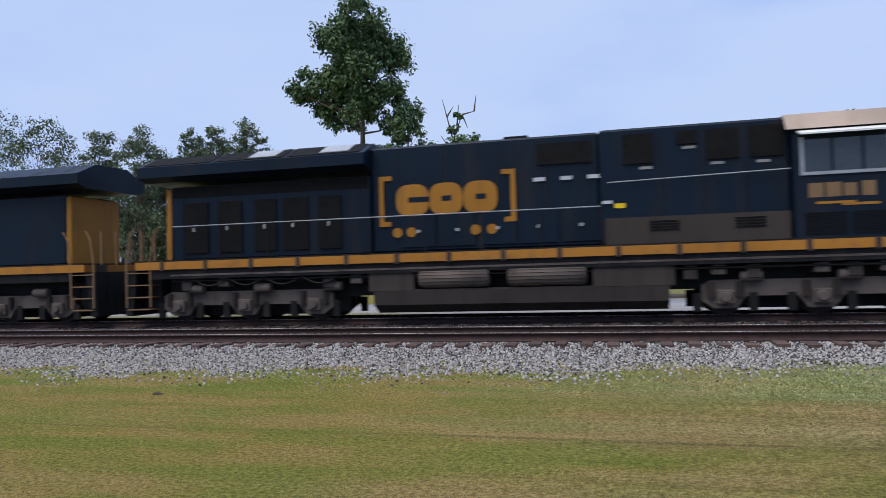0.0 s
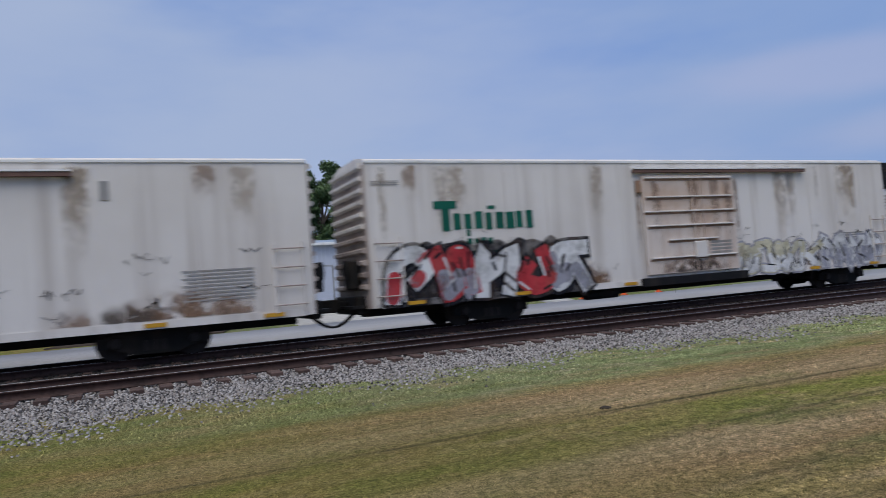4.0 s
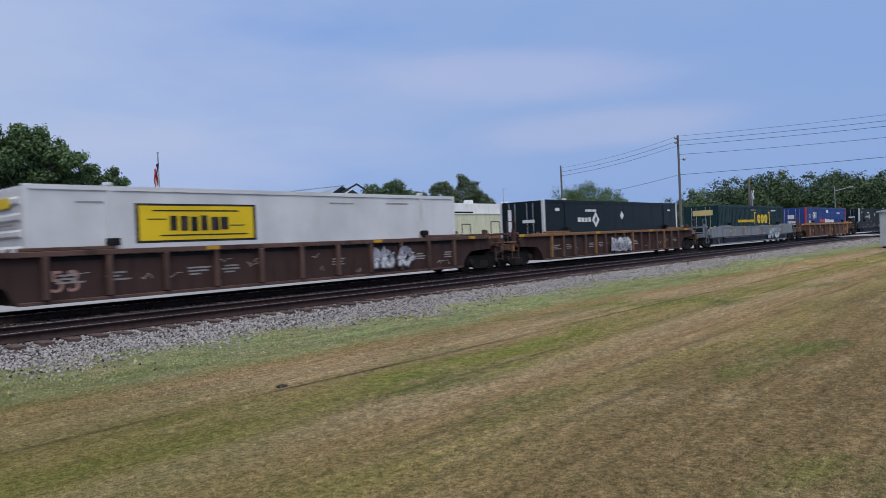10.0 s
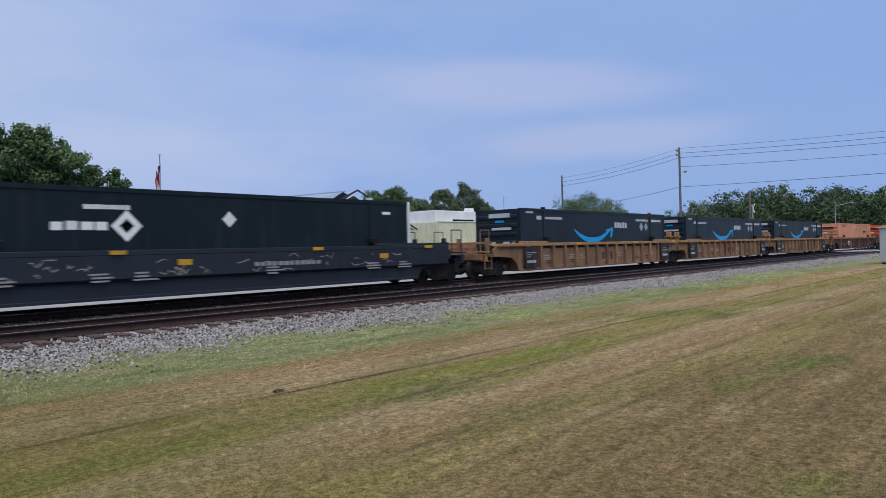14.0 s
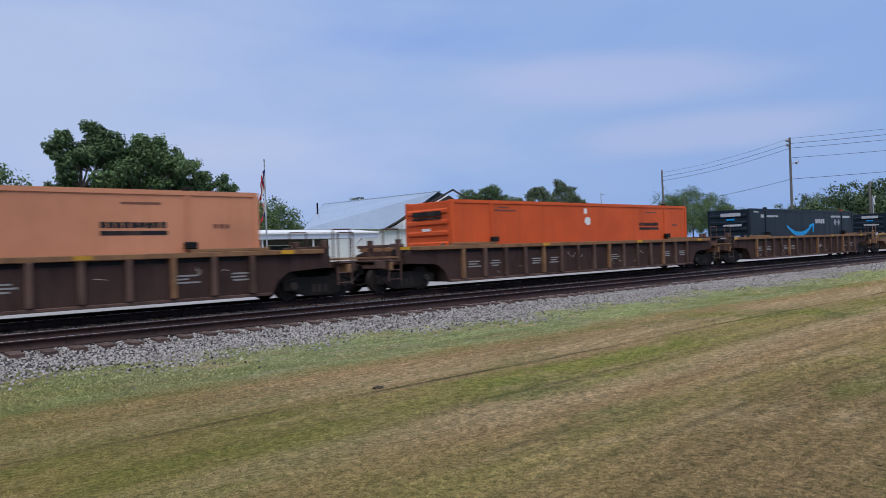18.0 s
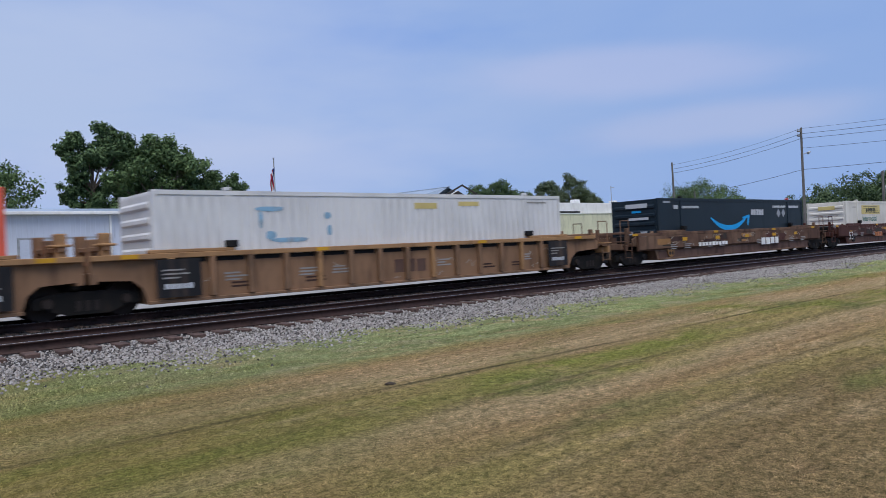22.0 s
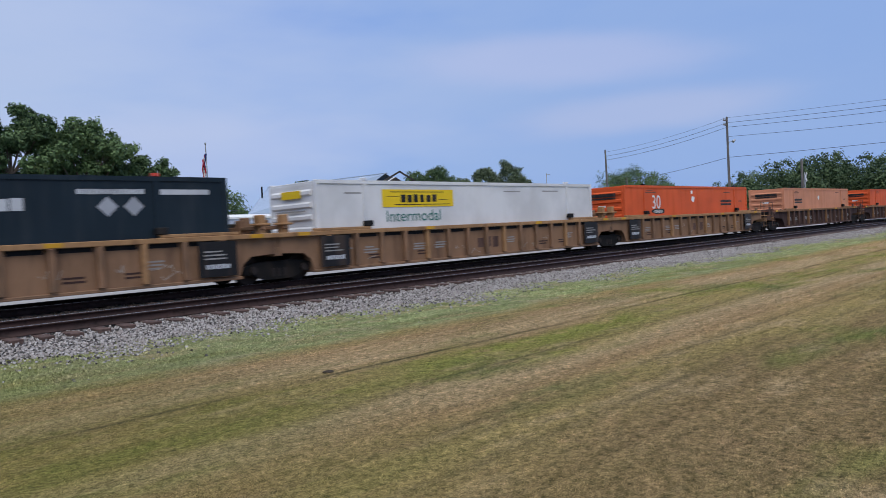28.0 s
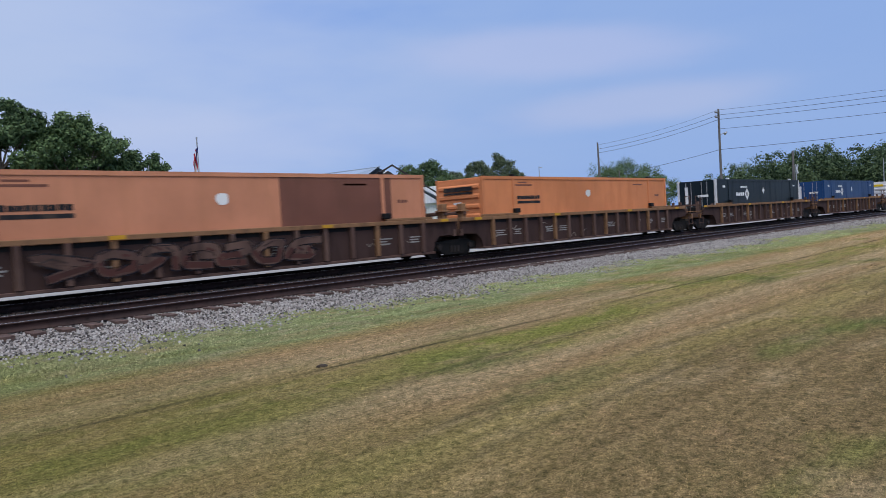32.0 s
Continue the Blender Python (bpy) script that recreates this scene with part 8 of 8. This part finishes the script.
            for z in (1.62, 1.98):
                part("crossbar", bevelled(boxes((min(xe - s * 0.5, xe - s * 0.34), max(xe - s * 0.5, xe - s * 0.34), -1.3, 1.3, z, z + 0.12)), 0.015), P, dk)
            part("cap_plate", bevelled(boxes((min(xe - s * 0.2, xe - s * 0.66), max(xe - s * 0.2, xe - s * 0.66), -1.32, -0.9, 2.1, 2.16)), 0.015), CHORD, dk)
            part("valve_box", bevelled(boxes((min(xe - s * 0.75, xe - s * 1.2), max(xe - s * 0.75, xe - s * 1.2), -1.2, -0.5, 1.43, 1.75)), 0.03), M["black"], dk)
        if kind == "end":
            for yy in (-1.3, 1.3):
                h = part("handrail", tube(bmesh.new(), (xe - s * 0.12, yy, 1.4), (xe - s * 0.12, yy, 2.45), 0.022, seg=6), P, dk)
                part("bar", tube(bmesh.new(), (xe - s * 0.12, yy, 2.45), (xe - s * 0.75, yy, 2.45), 0.022, seg=6), P, h)
                part("post", tube(bmesh.new(), (xe - s * 0.75, yy, 1.4), (xe - s * 0.75, yy, 2.45), 0.022, seg=6), P, h)
            for yy in (-1.05, 0.55):
                part("upright", bevelled(boxes((xe - s * 0.95 - 0.09, xe - s * 0.95 + 0.09, yy - 0.07, yy + 0.07, 1.42, 2.12)), 0.015), P, dk)
            part("crossbar", bevelled(boxes((xe - s * 0.95 - 0.05, xe - s * 0.95 + 0.05, -1.3, 1.3, 1.85, 1.95)), 0.015), P, dk)
            part("walkway", boxes((min(xe - s * 0.02, xe - s * 0.6), max(xe - s * 0.02, xe - s * 0.6), -1.45, 1.45, 1.50, 1.55)), CHORD, dk)
            part("gusset", prism(bmesh.new(), [(x + s * 0.3, 1.43), (x + s * 0.3, 1.95), (x + s * 0.75, 1.43)], "y", -1.2, -1.05), P, dk)
            part("cross_arm", bevelled(boxes((xe - s * 0.3 - 0.06, xe - s * 0.3 + 0.06, -1.5, -0.7, 1.1, 1.36)), 0.02), CHORD, c)
            part("ladder", boxes(*[(min(xe - s * 0.7, xe - s * 0.2), max(xe - s * 0.7, xe - s * 0.2), -1.47, -1.44, 0.8 + 0.3 * k, 0.83 + 0.3 * k) for k in range(3)] + [(xe - s * 0.7 - 0.02, xe - s * 0.7 + 0.02, -1.47, -1.44, 0.75, 1.3), (xe - s * 0.2 - 0.02, xe - s * 0.2 + 0.02, -1.47, -1.44, 0.75, 1.3)]), P, c)
            part("brake_gear", bevelled(boxes((min(x + s * 1.2, x + s * 1.9), max(x + s * 1.2, x + s * 1.9), -0.9, -0.2, 1.42, 1.8)), 0.05), M["black"], dk)
            part("draft_sill", boxes((min(x + s * 0.3, xe), max(x + s * 0.3, xe), -0.28, 0.28, 0.98, 1.258)), M["black"], c)
            bogie(c, x + s * 2.02)
            coupler(c, xe, s)
        elif s > 0:
            part("draft_sill", boxes((x + 0.3, x + 3.0, -0.28, 0.28, 1.03, 1.258)), M["black"], c)
            bogie(c, x + 1.68)
    for k, (x0, x1, z0, z1, fills, edge, n, back) in enumerate(tags):
        graffiti(c, x0, x1, z0, z1, fills, edge, seed * 5 + k, -1.5 if smooth else -1.525, n, back)
    return runs(c, u0, W / 2)


# ---- containers
def container(u0, skin, label, marks, posts=None, doors=False, ribbed=True, tall=True):
    """A 53-foot box on a well car. marks: rows of (kind, values) painted on the side."""
    W, zb, zt, f = 16.15, 0.645, 3.5, -1.3
    c = thing("container", label, "container", group="containers on the train")
    P = M[skin]
    b = part("body", bevelled(boxes((0.03, W - 0.03, -1.27, 1.27, zb + 0.03, zt - 0.03)), 0.015), P, c)
    pm = M[posts] if posts else P
    for x in (0.0, W - 0.14):
        for y in (-1.3, 1.16):
            part("corner_post", bevelled(boxes((x, x + 0.14, y, y + 0.14, zb, zt)), 0.01), pm, c)
    part("top_rail", boxes((0.142, W - 0.142, -1.3, -1.2, zt - 0.12, zt), (0.142, W - 0.142, 1.2, 1.3, zt - 0.12, zt)), P, c)
    part("bottom_rail", boxes((0.142, W - 0.142, -1.3, -1.2, zb, zb + 0.15)), P, c)
    if ribbed:
        sheet = bmesh.new()
        for k in range(52):
            x = 0.3 + k * 0.303
            box(sheet, x, x + 0.17, -1.292, -1.268, zb + 0.2, zt - 0.17)
        part("side_rib", sheet, P, b)
        f = -1.292
    else:
        f = -1.272
    for x in (1.98, W - 2.12):
        part("lift_post", boxes((x, x + 0.14, -1.302, -1.271, zb + 0.152, zt - 0.122)), P, c)
        part("casting", bevelled(boxes((x - 0.02, x + 0.16, -1.31, -1.15, zt + 0.002, zt + 0.09)), 0.01), pm if posts else M["red_post"] if skin == "navy_box" and x > 5 else M["black"] if skin not in ("white_box", "old_white") else P, c)
    # end that faces back along the train
    e = part("end_wall", boxes((-0.005, 0.028, -1.155, 1.155, zb + 0.15, zt - 0.12)), P, c)
    if doors:
        for x0 in (-0.7, -0.35, 0.35, 0.7):
            part("lock_rod", tube(bmesh.new(), (-0.03, x0, zb + 0.15), (-0.03, x0, zt - 0.12), 0.02, seg=6), M["grey_metal"], e)
    else:
        for k in range(6):
            z = zb + 0.35 + 0.4 * k
            part("end_rib", prism(bmesh.new(), [(-0.007, z), (-0.06, z + 0.06), (-0.06, z + 0.16), (-0.007, z + 0.22)], "y", -1.1, 1.1), P, e)
    for kind, m, *v in marks:
        if kind == "bars":
            part("painted_mark", bars([tuple(r) for r in v[0]], f), M[m], c)
        elif kind == "blocks":
            part("painted_mark", bars(blocks(*v), f, 0.005), M[m], c)
        elif kind == "text":
            x, z, h, txt = v
            o = put("painted_word", lettering(txt, h), M[m], c, "painted lettering %s" % txt)
            o.location = (x, f - 0.008, z)
        elif kind == "diamond":
            bm = bmesh.new()
            for x, z, r in v[0]:
                flat(bm, [(x - r, z), (x, z - r), (x + r, z), (x, z + r)], f - 0.006)
            part("diamond", bm, M[m], c)
        elif kind == "smile":
            bm = bmesh.new()
            n = 24
            top, bot = [], []
            for k in range(n + 1):
                u = k / n
                x = 4.92 + 3.95 * u
                zc = 1.93 + 0.60 * (2 * abs(u - 0.49)) ** 2.1
                th = 0.05 + 0.13 * math.sin(math.pi * u) ** 0.7
                bot.append((x, zc - th * 0.6))
                top.append((x, zc + th))
            vs = [[bm.verts.new((p[0], f - 0.006, p[1])) for p in row] for row in (bot, top)]
            for k in range(n):
                bm.faces.new((vs[0][k], vs[0][k + 1], vs[1][k + 1], vs[1][k]))
            flat(bm, [(8.30, 2.52), (8.42, 2.42), (8.92, 2.48), (8.85, 2.12), (9.0, 2.06), (9.2, 2.58), (9.12, 2.66)], f - 0.007)
            part("curved_arrow", bm, M[m], c, "bright blue curved arrow")
        elif kind == "blob":
            bm = bmesh.new()
            for j, (x, z, rx, rz) in enumerate(v[0]):
                flat(bm, blob(x, z, rx, rz, random.Random(j), 16, 0.8, 0.05), f - 0.006)
            part("painted_patch", bm, M[m], c)
        elif kind == "end_bars":
            part("end_mark", boxes(*[(-0.068, -0.062, a, bb, z0, z1) for a, bb, z0, z1 in v[0]]), M[m], e)
    return runs(c, u0, W / 2)


def navy_box(u0, seed):
    rs = random.Random(seed)
    marks = [("smile", "smile"), ("blocks", "dull_ink", 9.4, 10.95, 2.62, 2.95, 5, seed, 0.2), ("bars", "dull_ink", [(0.5, 1.1, 3.27, 3.36), (1.4, 1.8, 2.98, 3.16), (14.2, 15.6, 3.02, 3.16)]),
             ("blocks", "dull_ink", 2.15, 3.75, 3.0, 3.13, 12, seed + 1, 0.2), ("blocks", "dull_ink", 12.1, 13.8, 3.03, 3.17, 12, seed + 2, 0.2), ("diamond", "grey_plate", [(12.82, 2.72, 0.26), (13.48, 2.72, 0.26)] if seed % 3 else [(13.1, 2.72, 0.3)]),
             ("end_bars", "dull_ink", [(-0.75, 0.45, 3.08, 3.28), (-0.8, 0.3, 2.5, 2.62), (-0.7, -0.35, 1.6, 1.95), (0.1, 0.5, 1.6, 1.95)]), ("end_bars", "smile", [(-0.4, 0.1, 2.85, 2.95)])]
    return container(u0, "navy_box", "dark navy container with a bright blue curved arrow on its side", marks, ribbed=False)


def orange_box(u0, skin, seed, extra=()):
    words = {"orange": "bright orange", "pale_orange": "faded pale orange", "salmon": "salmon red", "peach": "peach orange"}[skin]
    right = skin in ("orange", "salmon") or seed == 1
    x = 11.9 if right else 2.3
    marks = [("blocks", "ink", x, x + 1.65, 2.52, 2.68, 9, seed, 0.15), ("bars", "ink", [(x, x + 1.65, 2.34, 2.45)]), ("blob", "white_ink", [(7.95, 2.74, 0.2, 0.17)]), ("bars", "brown_panel", [(2.2, 3.4, 3.1, 3.16), (12.4, 13.4, 3.12, 3.18), (2.4, 3.0, 3.22, 3.27)]),
             ("blocks", "brown_panel", 14.8, 15.3, 2.5, 2.62, 3, seed), ("end_bars", "ink", [(-0.8, 0.8, 2.95, 3.12), (-0.8, 0.8, 2.82, 2.9)]), ("end_bars", "white_ink", [(-0.2, 0.25, 2.4, 2.5)]), *extra]
    if right:
        marks.append(("bars", "white_ink", [(7.72, 7.92, 3.05, 3.27)]))
    return container(u0, skin, "%s container with small black blocks of writing" % words, marks, ribbed=False)


def umax_box(u0, skin="umax_box", seed=1, white=True):
    marks = [("blocks", "white_ink", 3.3, 4.75, 2.38, 2.62, 4, seed, 0.2), ("diamond", "white_ink", [(5.2, 2.5, 0.42)]), ("diamond", skin, [(5.2, 2.5, 0.2)]), ("diamond", "white_ink", [(8.3, 2.72, 0.24)]),
             ("blocks", "white_ink", 4.1, 5.3, 2.92, 3.05, 9, seed + 1, 0.2), ("bars", "white_ink", [(1.1, 1.5, 2.95, 3.1), (14.7, 15.1, 3.0, 3.1)]), ("end_bars", "white_ink", [(-0.8, -0.1, 2.4, 2.55), (0.55, 0.75, 2.0, 3.1)])]
    return container(u0, skin, "dark blue container with white corner posts and a white emblem", marks, "white_box" if white else None, True, False)


def white_box(u0, sign, seed, words=True, label="white container with a yellow sign on its side"):
    marks = [("bars", "grey_ink", [(1.2, 1.9, 3.05, 3.1), (9.5, 10.6, 3.12, 3.17), (12.2, 13.4, 3.14, 3.19)]), ("end_bars", "faded_yellow" if sign == "faded_yellow" else "sign_yellow", [(-0.6, 0.5, 2.95, 3.2)]), ("end_bars", "grey_ink", [(-0.8, 0.8, 2.5, 2.55)])]
    if sign:
        z0, z1 = (2.05, 3.0) if not words else (2.58, 3.2)
        if not words:
            marks.append(("bars", "ink", [(2.72, 6.52, z0 - 0.06, z1 + 0.06)]))
    c = container(u0, "old_white" if sign == "faded_yellow" else "white_box", label, marks, ribbed=False)
    if sign:
        f = -1.28
        s = part("sign_panel", bars([(2.82, 6.42, z0, z1)], f), M[sign], c, "yellow sign panel")
        part("sign_mark", bars(blocks(3.7, 5.6, z0 + 0.25 * (z1 - z0), z0 + 0.72 * (z1 - z0), 6, seed, 0.3), f - 0.005), M["ink"], s)
        part("sign_line", bars([(3.2, 5.9, z0 + 0.84 * (z1 - z0), z0 + 0.88 * (z1 - z0)), (3.4, 6.2, z0 + 0.12 * (z1 - z0), z0 + 0.16 * (z1 - z0)), (3.05, 3.6, z0 + 0.6 * (z1 - z0), z0 + 0.63 * (z1 - z0)), (5.6, 6.1, z0 + 0.4 * (z1 - z0), z0 + 0.43 * (z1 - z0))], f - 0.005), M["ink"], s)
        if words:
            o = put("painted_word", lettering("Intermodal", 0.40), M["teal"], c, "teal lettering Intermodal")
            o.location, o.scale = (2.95, f - 0.004, 2.08), (1.12, 1, 1)
    return c


N53 = ("53", -0.25, 0.85, 0.55, "white_ink")
# single cars
well(246.8, "w_brown", False, "end", "end", 1, [("53", 0.45, 0.85, 0.55, "faded_mark")], ribs=11, plain=True, tags=[(11.3, 12.3, 0.8, 1.5, ("tag_grey", "tag_white"), "tag_grey", 2, None), (12.5, 13.4, 0.8, 1.5, ("tag_grey", "tag_white"), "tag_grey", 2, None)])
white_box(246.8, "sign_yellow", 1, False)
well(269.7, "w_brown", False, "end", "end", 2, tags=[(6.4, 8.9, 0.75, 1.5, ("tag_white", "tag_grey"), "tag_grey", 4, None)])
umax_box(269.7)
well(293.5, "w_grey", True, "end", "end", 3, tags=[(10.9, 14.4, 0.75, 1.6, ("tag_aqua", "tag_white"), "tag_grey", 4, None)])
container(293.5, "green_box", "dark green container with yellow bracketed emblem blocks", [
    ("bars", "sign_yellow", [(8.1, 8.25, 1.95, 3.0), (8.251, 8.55, 2.88, 3.0), (11.98, 12.12, 1.95, 3.0), (11.7, 11.979, 2.88, 3.0)]), ("blob", "sign_yellow", [(9.2, 2.42, 0.42, 0.38), (10.13, 2.42, 0.42, 0.38), (11.05, 2.42, 0.42, 0.38)]),
    ("diamond", "green_box", [(9.3, 2.42, 0.14), (10.13, 2.42, 0.12), (11.05, 2.42, 0.12)]),
    ("blocks", "sign_yellow", 4.15, 7.95, 2.15, 2.38, 16, 3, 0.25), ("blocks", "grey_ink", 7.2, 8.7, 3.1, 3.2, 8, 4), ("blocks", "white_ink", 12.6, 13.9, 3.05, 3.18, 8, 5), ("end_bars", "faded_yellow", [(-0.9, 0.6, 2.75, 3.15)])], doors=True)
well(317.2, "w_rust", False, "end", "end", 4, ribs=9)
container(317.2, "blue_box", "royal blue container with red corner posts and white emblem blocks", [
    ("diamond", "white_ink", [(2.7, 2.68, 0.42)]), ("bars", "white_ink", [(2.8, 3.75, 2.42 + 0.075 * k, 2.46 + 0.075 * k) for k in range(8)]), ("blob", "brown_panel", [(2.65, 2.68, 0.16, 0.16)]),
    ("blocks", "red_post", 4.95, 6.95, 1.95, 2.35, 5, 2, 0.25, 0.15), ("blocks", "white_ink", 7.0, 10.7, 1.9, 2.35, 10, 3, 0.15, 0.2), ("bars", "white_ink", [(7.6, 8.25, 2.95, 3.28)]), ("blocks", "white_ink", 12.0, 13.4, 2.85, 3.0, 8, 4),
    ("bars", "white_ink", [(1.0, 1.45, 1.9, 2.2)]), ("text", "white_ink", 0.95, 2.4, 0.42, "53"), ("end_bars", "white_ink", [(-0.2, 0.4, 2.4, 2.8), (-0.3, 0.4, 1.7, 2.2)])], "red_post", True)
well(340.2, "w_slate", True, "end", "end", 5, [((2.6, 12), 9.0, 1.3, 0.14, "grey_ink")])
umax_box(340.2, seed=2)
# three-unit cars and single cars behind them
for u, l, r, k in ((363.8, "end", "joint", 1), (383.5, "joint", "joint", 2), (403.1, "joint", "end", 4)):
    well(u, "w_tan", False, l, r, 10 + k, stencil=True)
    navy_box(u, k)
well(426.1, "w_brown", False, "end", "end", 16, tags=[(3.0, 4.0, 1.0, 1.5, ("tag_white", "tag_grey"), "tag_grey", 2, None)])
orange_box(426.1, "pale_orange", 1, [("blob", "grey_ink", [(7.95, 2.74, 0.22, 0.2)])])
well(449.7, "w_brown", False, "end", "end", 17)
orange_box(449.7, "orange", 2)
well(473.0, "w_brown", False, "end", "end", 18)
navy_box(473.0, 5)
for u, l, r, k in ((496.3, "end", "joint", 6), (515.7, "joint", "joint", 7), (535.1, "joint", "end", 8)):
    well(u, "w_tan", False, l, r, 20 + k, stencil=True)
    if k == 6:
        navy_box(u, 6)
    elif k == 7:
        orange_box(u, "salmon", 3)
    else:
        container(u, "white_box", "old white container with a faded blue emblem", [("blob", "tag_sky", [(3.3, 3.0, 0.45, 0.07), (3.0, 2.7, 0.06, 0.25), (3.9, 2.1, 0.6, 0.07), (3.3, 2.25, 0.16, 0.12), (5.2, 2.8, 0.12, 0.1), (5.25, 2.35, 0.08, 0.16)]), ("bars", "faded_yellow", [(8.6, 9.6, 3.0, 3.2), (10.6, 11.6, 3.1, 3.25)]), ("bars", "grey_ink", [(14.1, 15.3, 3.2, 3.26)])], ribbed=True)
well(558.4, "w_rust", True, "end", "end", 30, [((2.3, 4), 10.0, 0.95, 0.42, "white_ink"), ((3.0, 9), 3.2, 1.1, 0.2, "white_ink")])
navy_box(558.4, 7)
for u, l, r, k in ((581.6, "end", "joint", 1), (601.1, "joint", "joint", 2), (620.8, "joint", "end", 3)):
    well(u, "w_maroon", True, l, r, 40 + k, [N53, ((1.6, 5), 4.5, 0.95, 0.35, "tag_orange"), ((2.0, 10), 8.6, 1.2, 0.12, "grey_ink")], tags=[(3.6, 6.2, 0.75, 1.6, ("tag_grey", "tag_white"), "tag_grey", 4, None)] if k == 2 else ())
    if k == 1:
        white_box(u, "faded_yellow", 2)
    else:
        navy_box(u, 8 + k)
well(643.9, "w_copper", True, "end", "end", 50, [((2.2, 5), 9.4, 1.28, 0.24, "white_ink"), ((2.0, 8), 3.4, 1.2, 0.2, "ink")])
navy_box(643.9, 13)
for u, l, r, k in ((667.2, "end", "joint", 1), (686.4, "joint", "joint", 2), (705.7, "joint", "end", 3)):
    well(u, "w_tan", False, l, r, 60 + k, stencil=True)
    if k == 1:
        navy_box(u, 14)
    elif k == 2:
        white_box(u, "sign_yellow", 3)
    else:
        orange_box(u, "orange", 5, [("text", "white_ink", 2.85, 2.25, 0.75, "30"), ("blob", "ink", [(3.6, 2.1, 0.75, 0.14)]), ("blob", "white_ink", [(3.6, 2.09, 0.55, 0.09)])])
well(729.0, "w_brown", False, "end", "end", 70)
orange_box(729.0, "pale_orange", 6)
for u, l, r, k in ((752.2, "end", "joint", 1), (771.6, "joint", "joint", 2), (791.1, "joint", "end", 3)):
    well(u, "w_brown", False, l, r, 80 + k, tags=[(6.3, 7.1, 0.9, 1.5, ("chalk", "tag_white"), "chalk", 1, None)] if k == 1 else [(3.0, 11.0, 0.8, 1.5, ("w_brown", "w_maroon"), "tag_black", 7, None)] if k == 2 else ())
    if k == 1:
        for x in (7.25, 8.12):
            part("painted_panel", bevelled(boxes((x, x + 0.78, -1.392, -1.384, 0.7, 1.58)), 0.003), M["tag_blue"], MOVERS[-1][0], "bright blue sprayed panel")
    orange_box(u, ("orange", "pale_orange", "peach")[k - 1], 6 + k, [("bars", "brown_panel", [(9.9, 14.5, 0.6, 3.49)])] if k == 2 else ())
well(814.3, "w_brown", False, "end", "end", 90)
umax_box(814.3, seed=3)
well(837.0, "w_brown", False, "end", "end", 91)
umax_box(837.0, "cobalt", 4, False)
well(860.0, "w_brown", False, "end", "end", 92)
white_box(860.0, None, 5, False, "plain white container with a clean side")
well(883.0, "w_brown", False, "end", "end", 93)
navy_box(883.0, 20)


def motions():
    """The whole train runs past; every car and box keeps its place in it."""
    for ob, u0, mid in MOVERS:
        walk(ob, [(t, train_pose(u0, mid, t)) for t in [k * 0.25 for k in range(20)] + list(range(5, 33))])


motions()
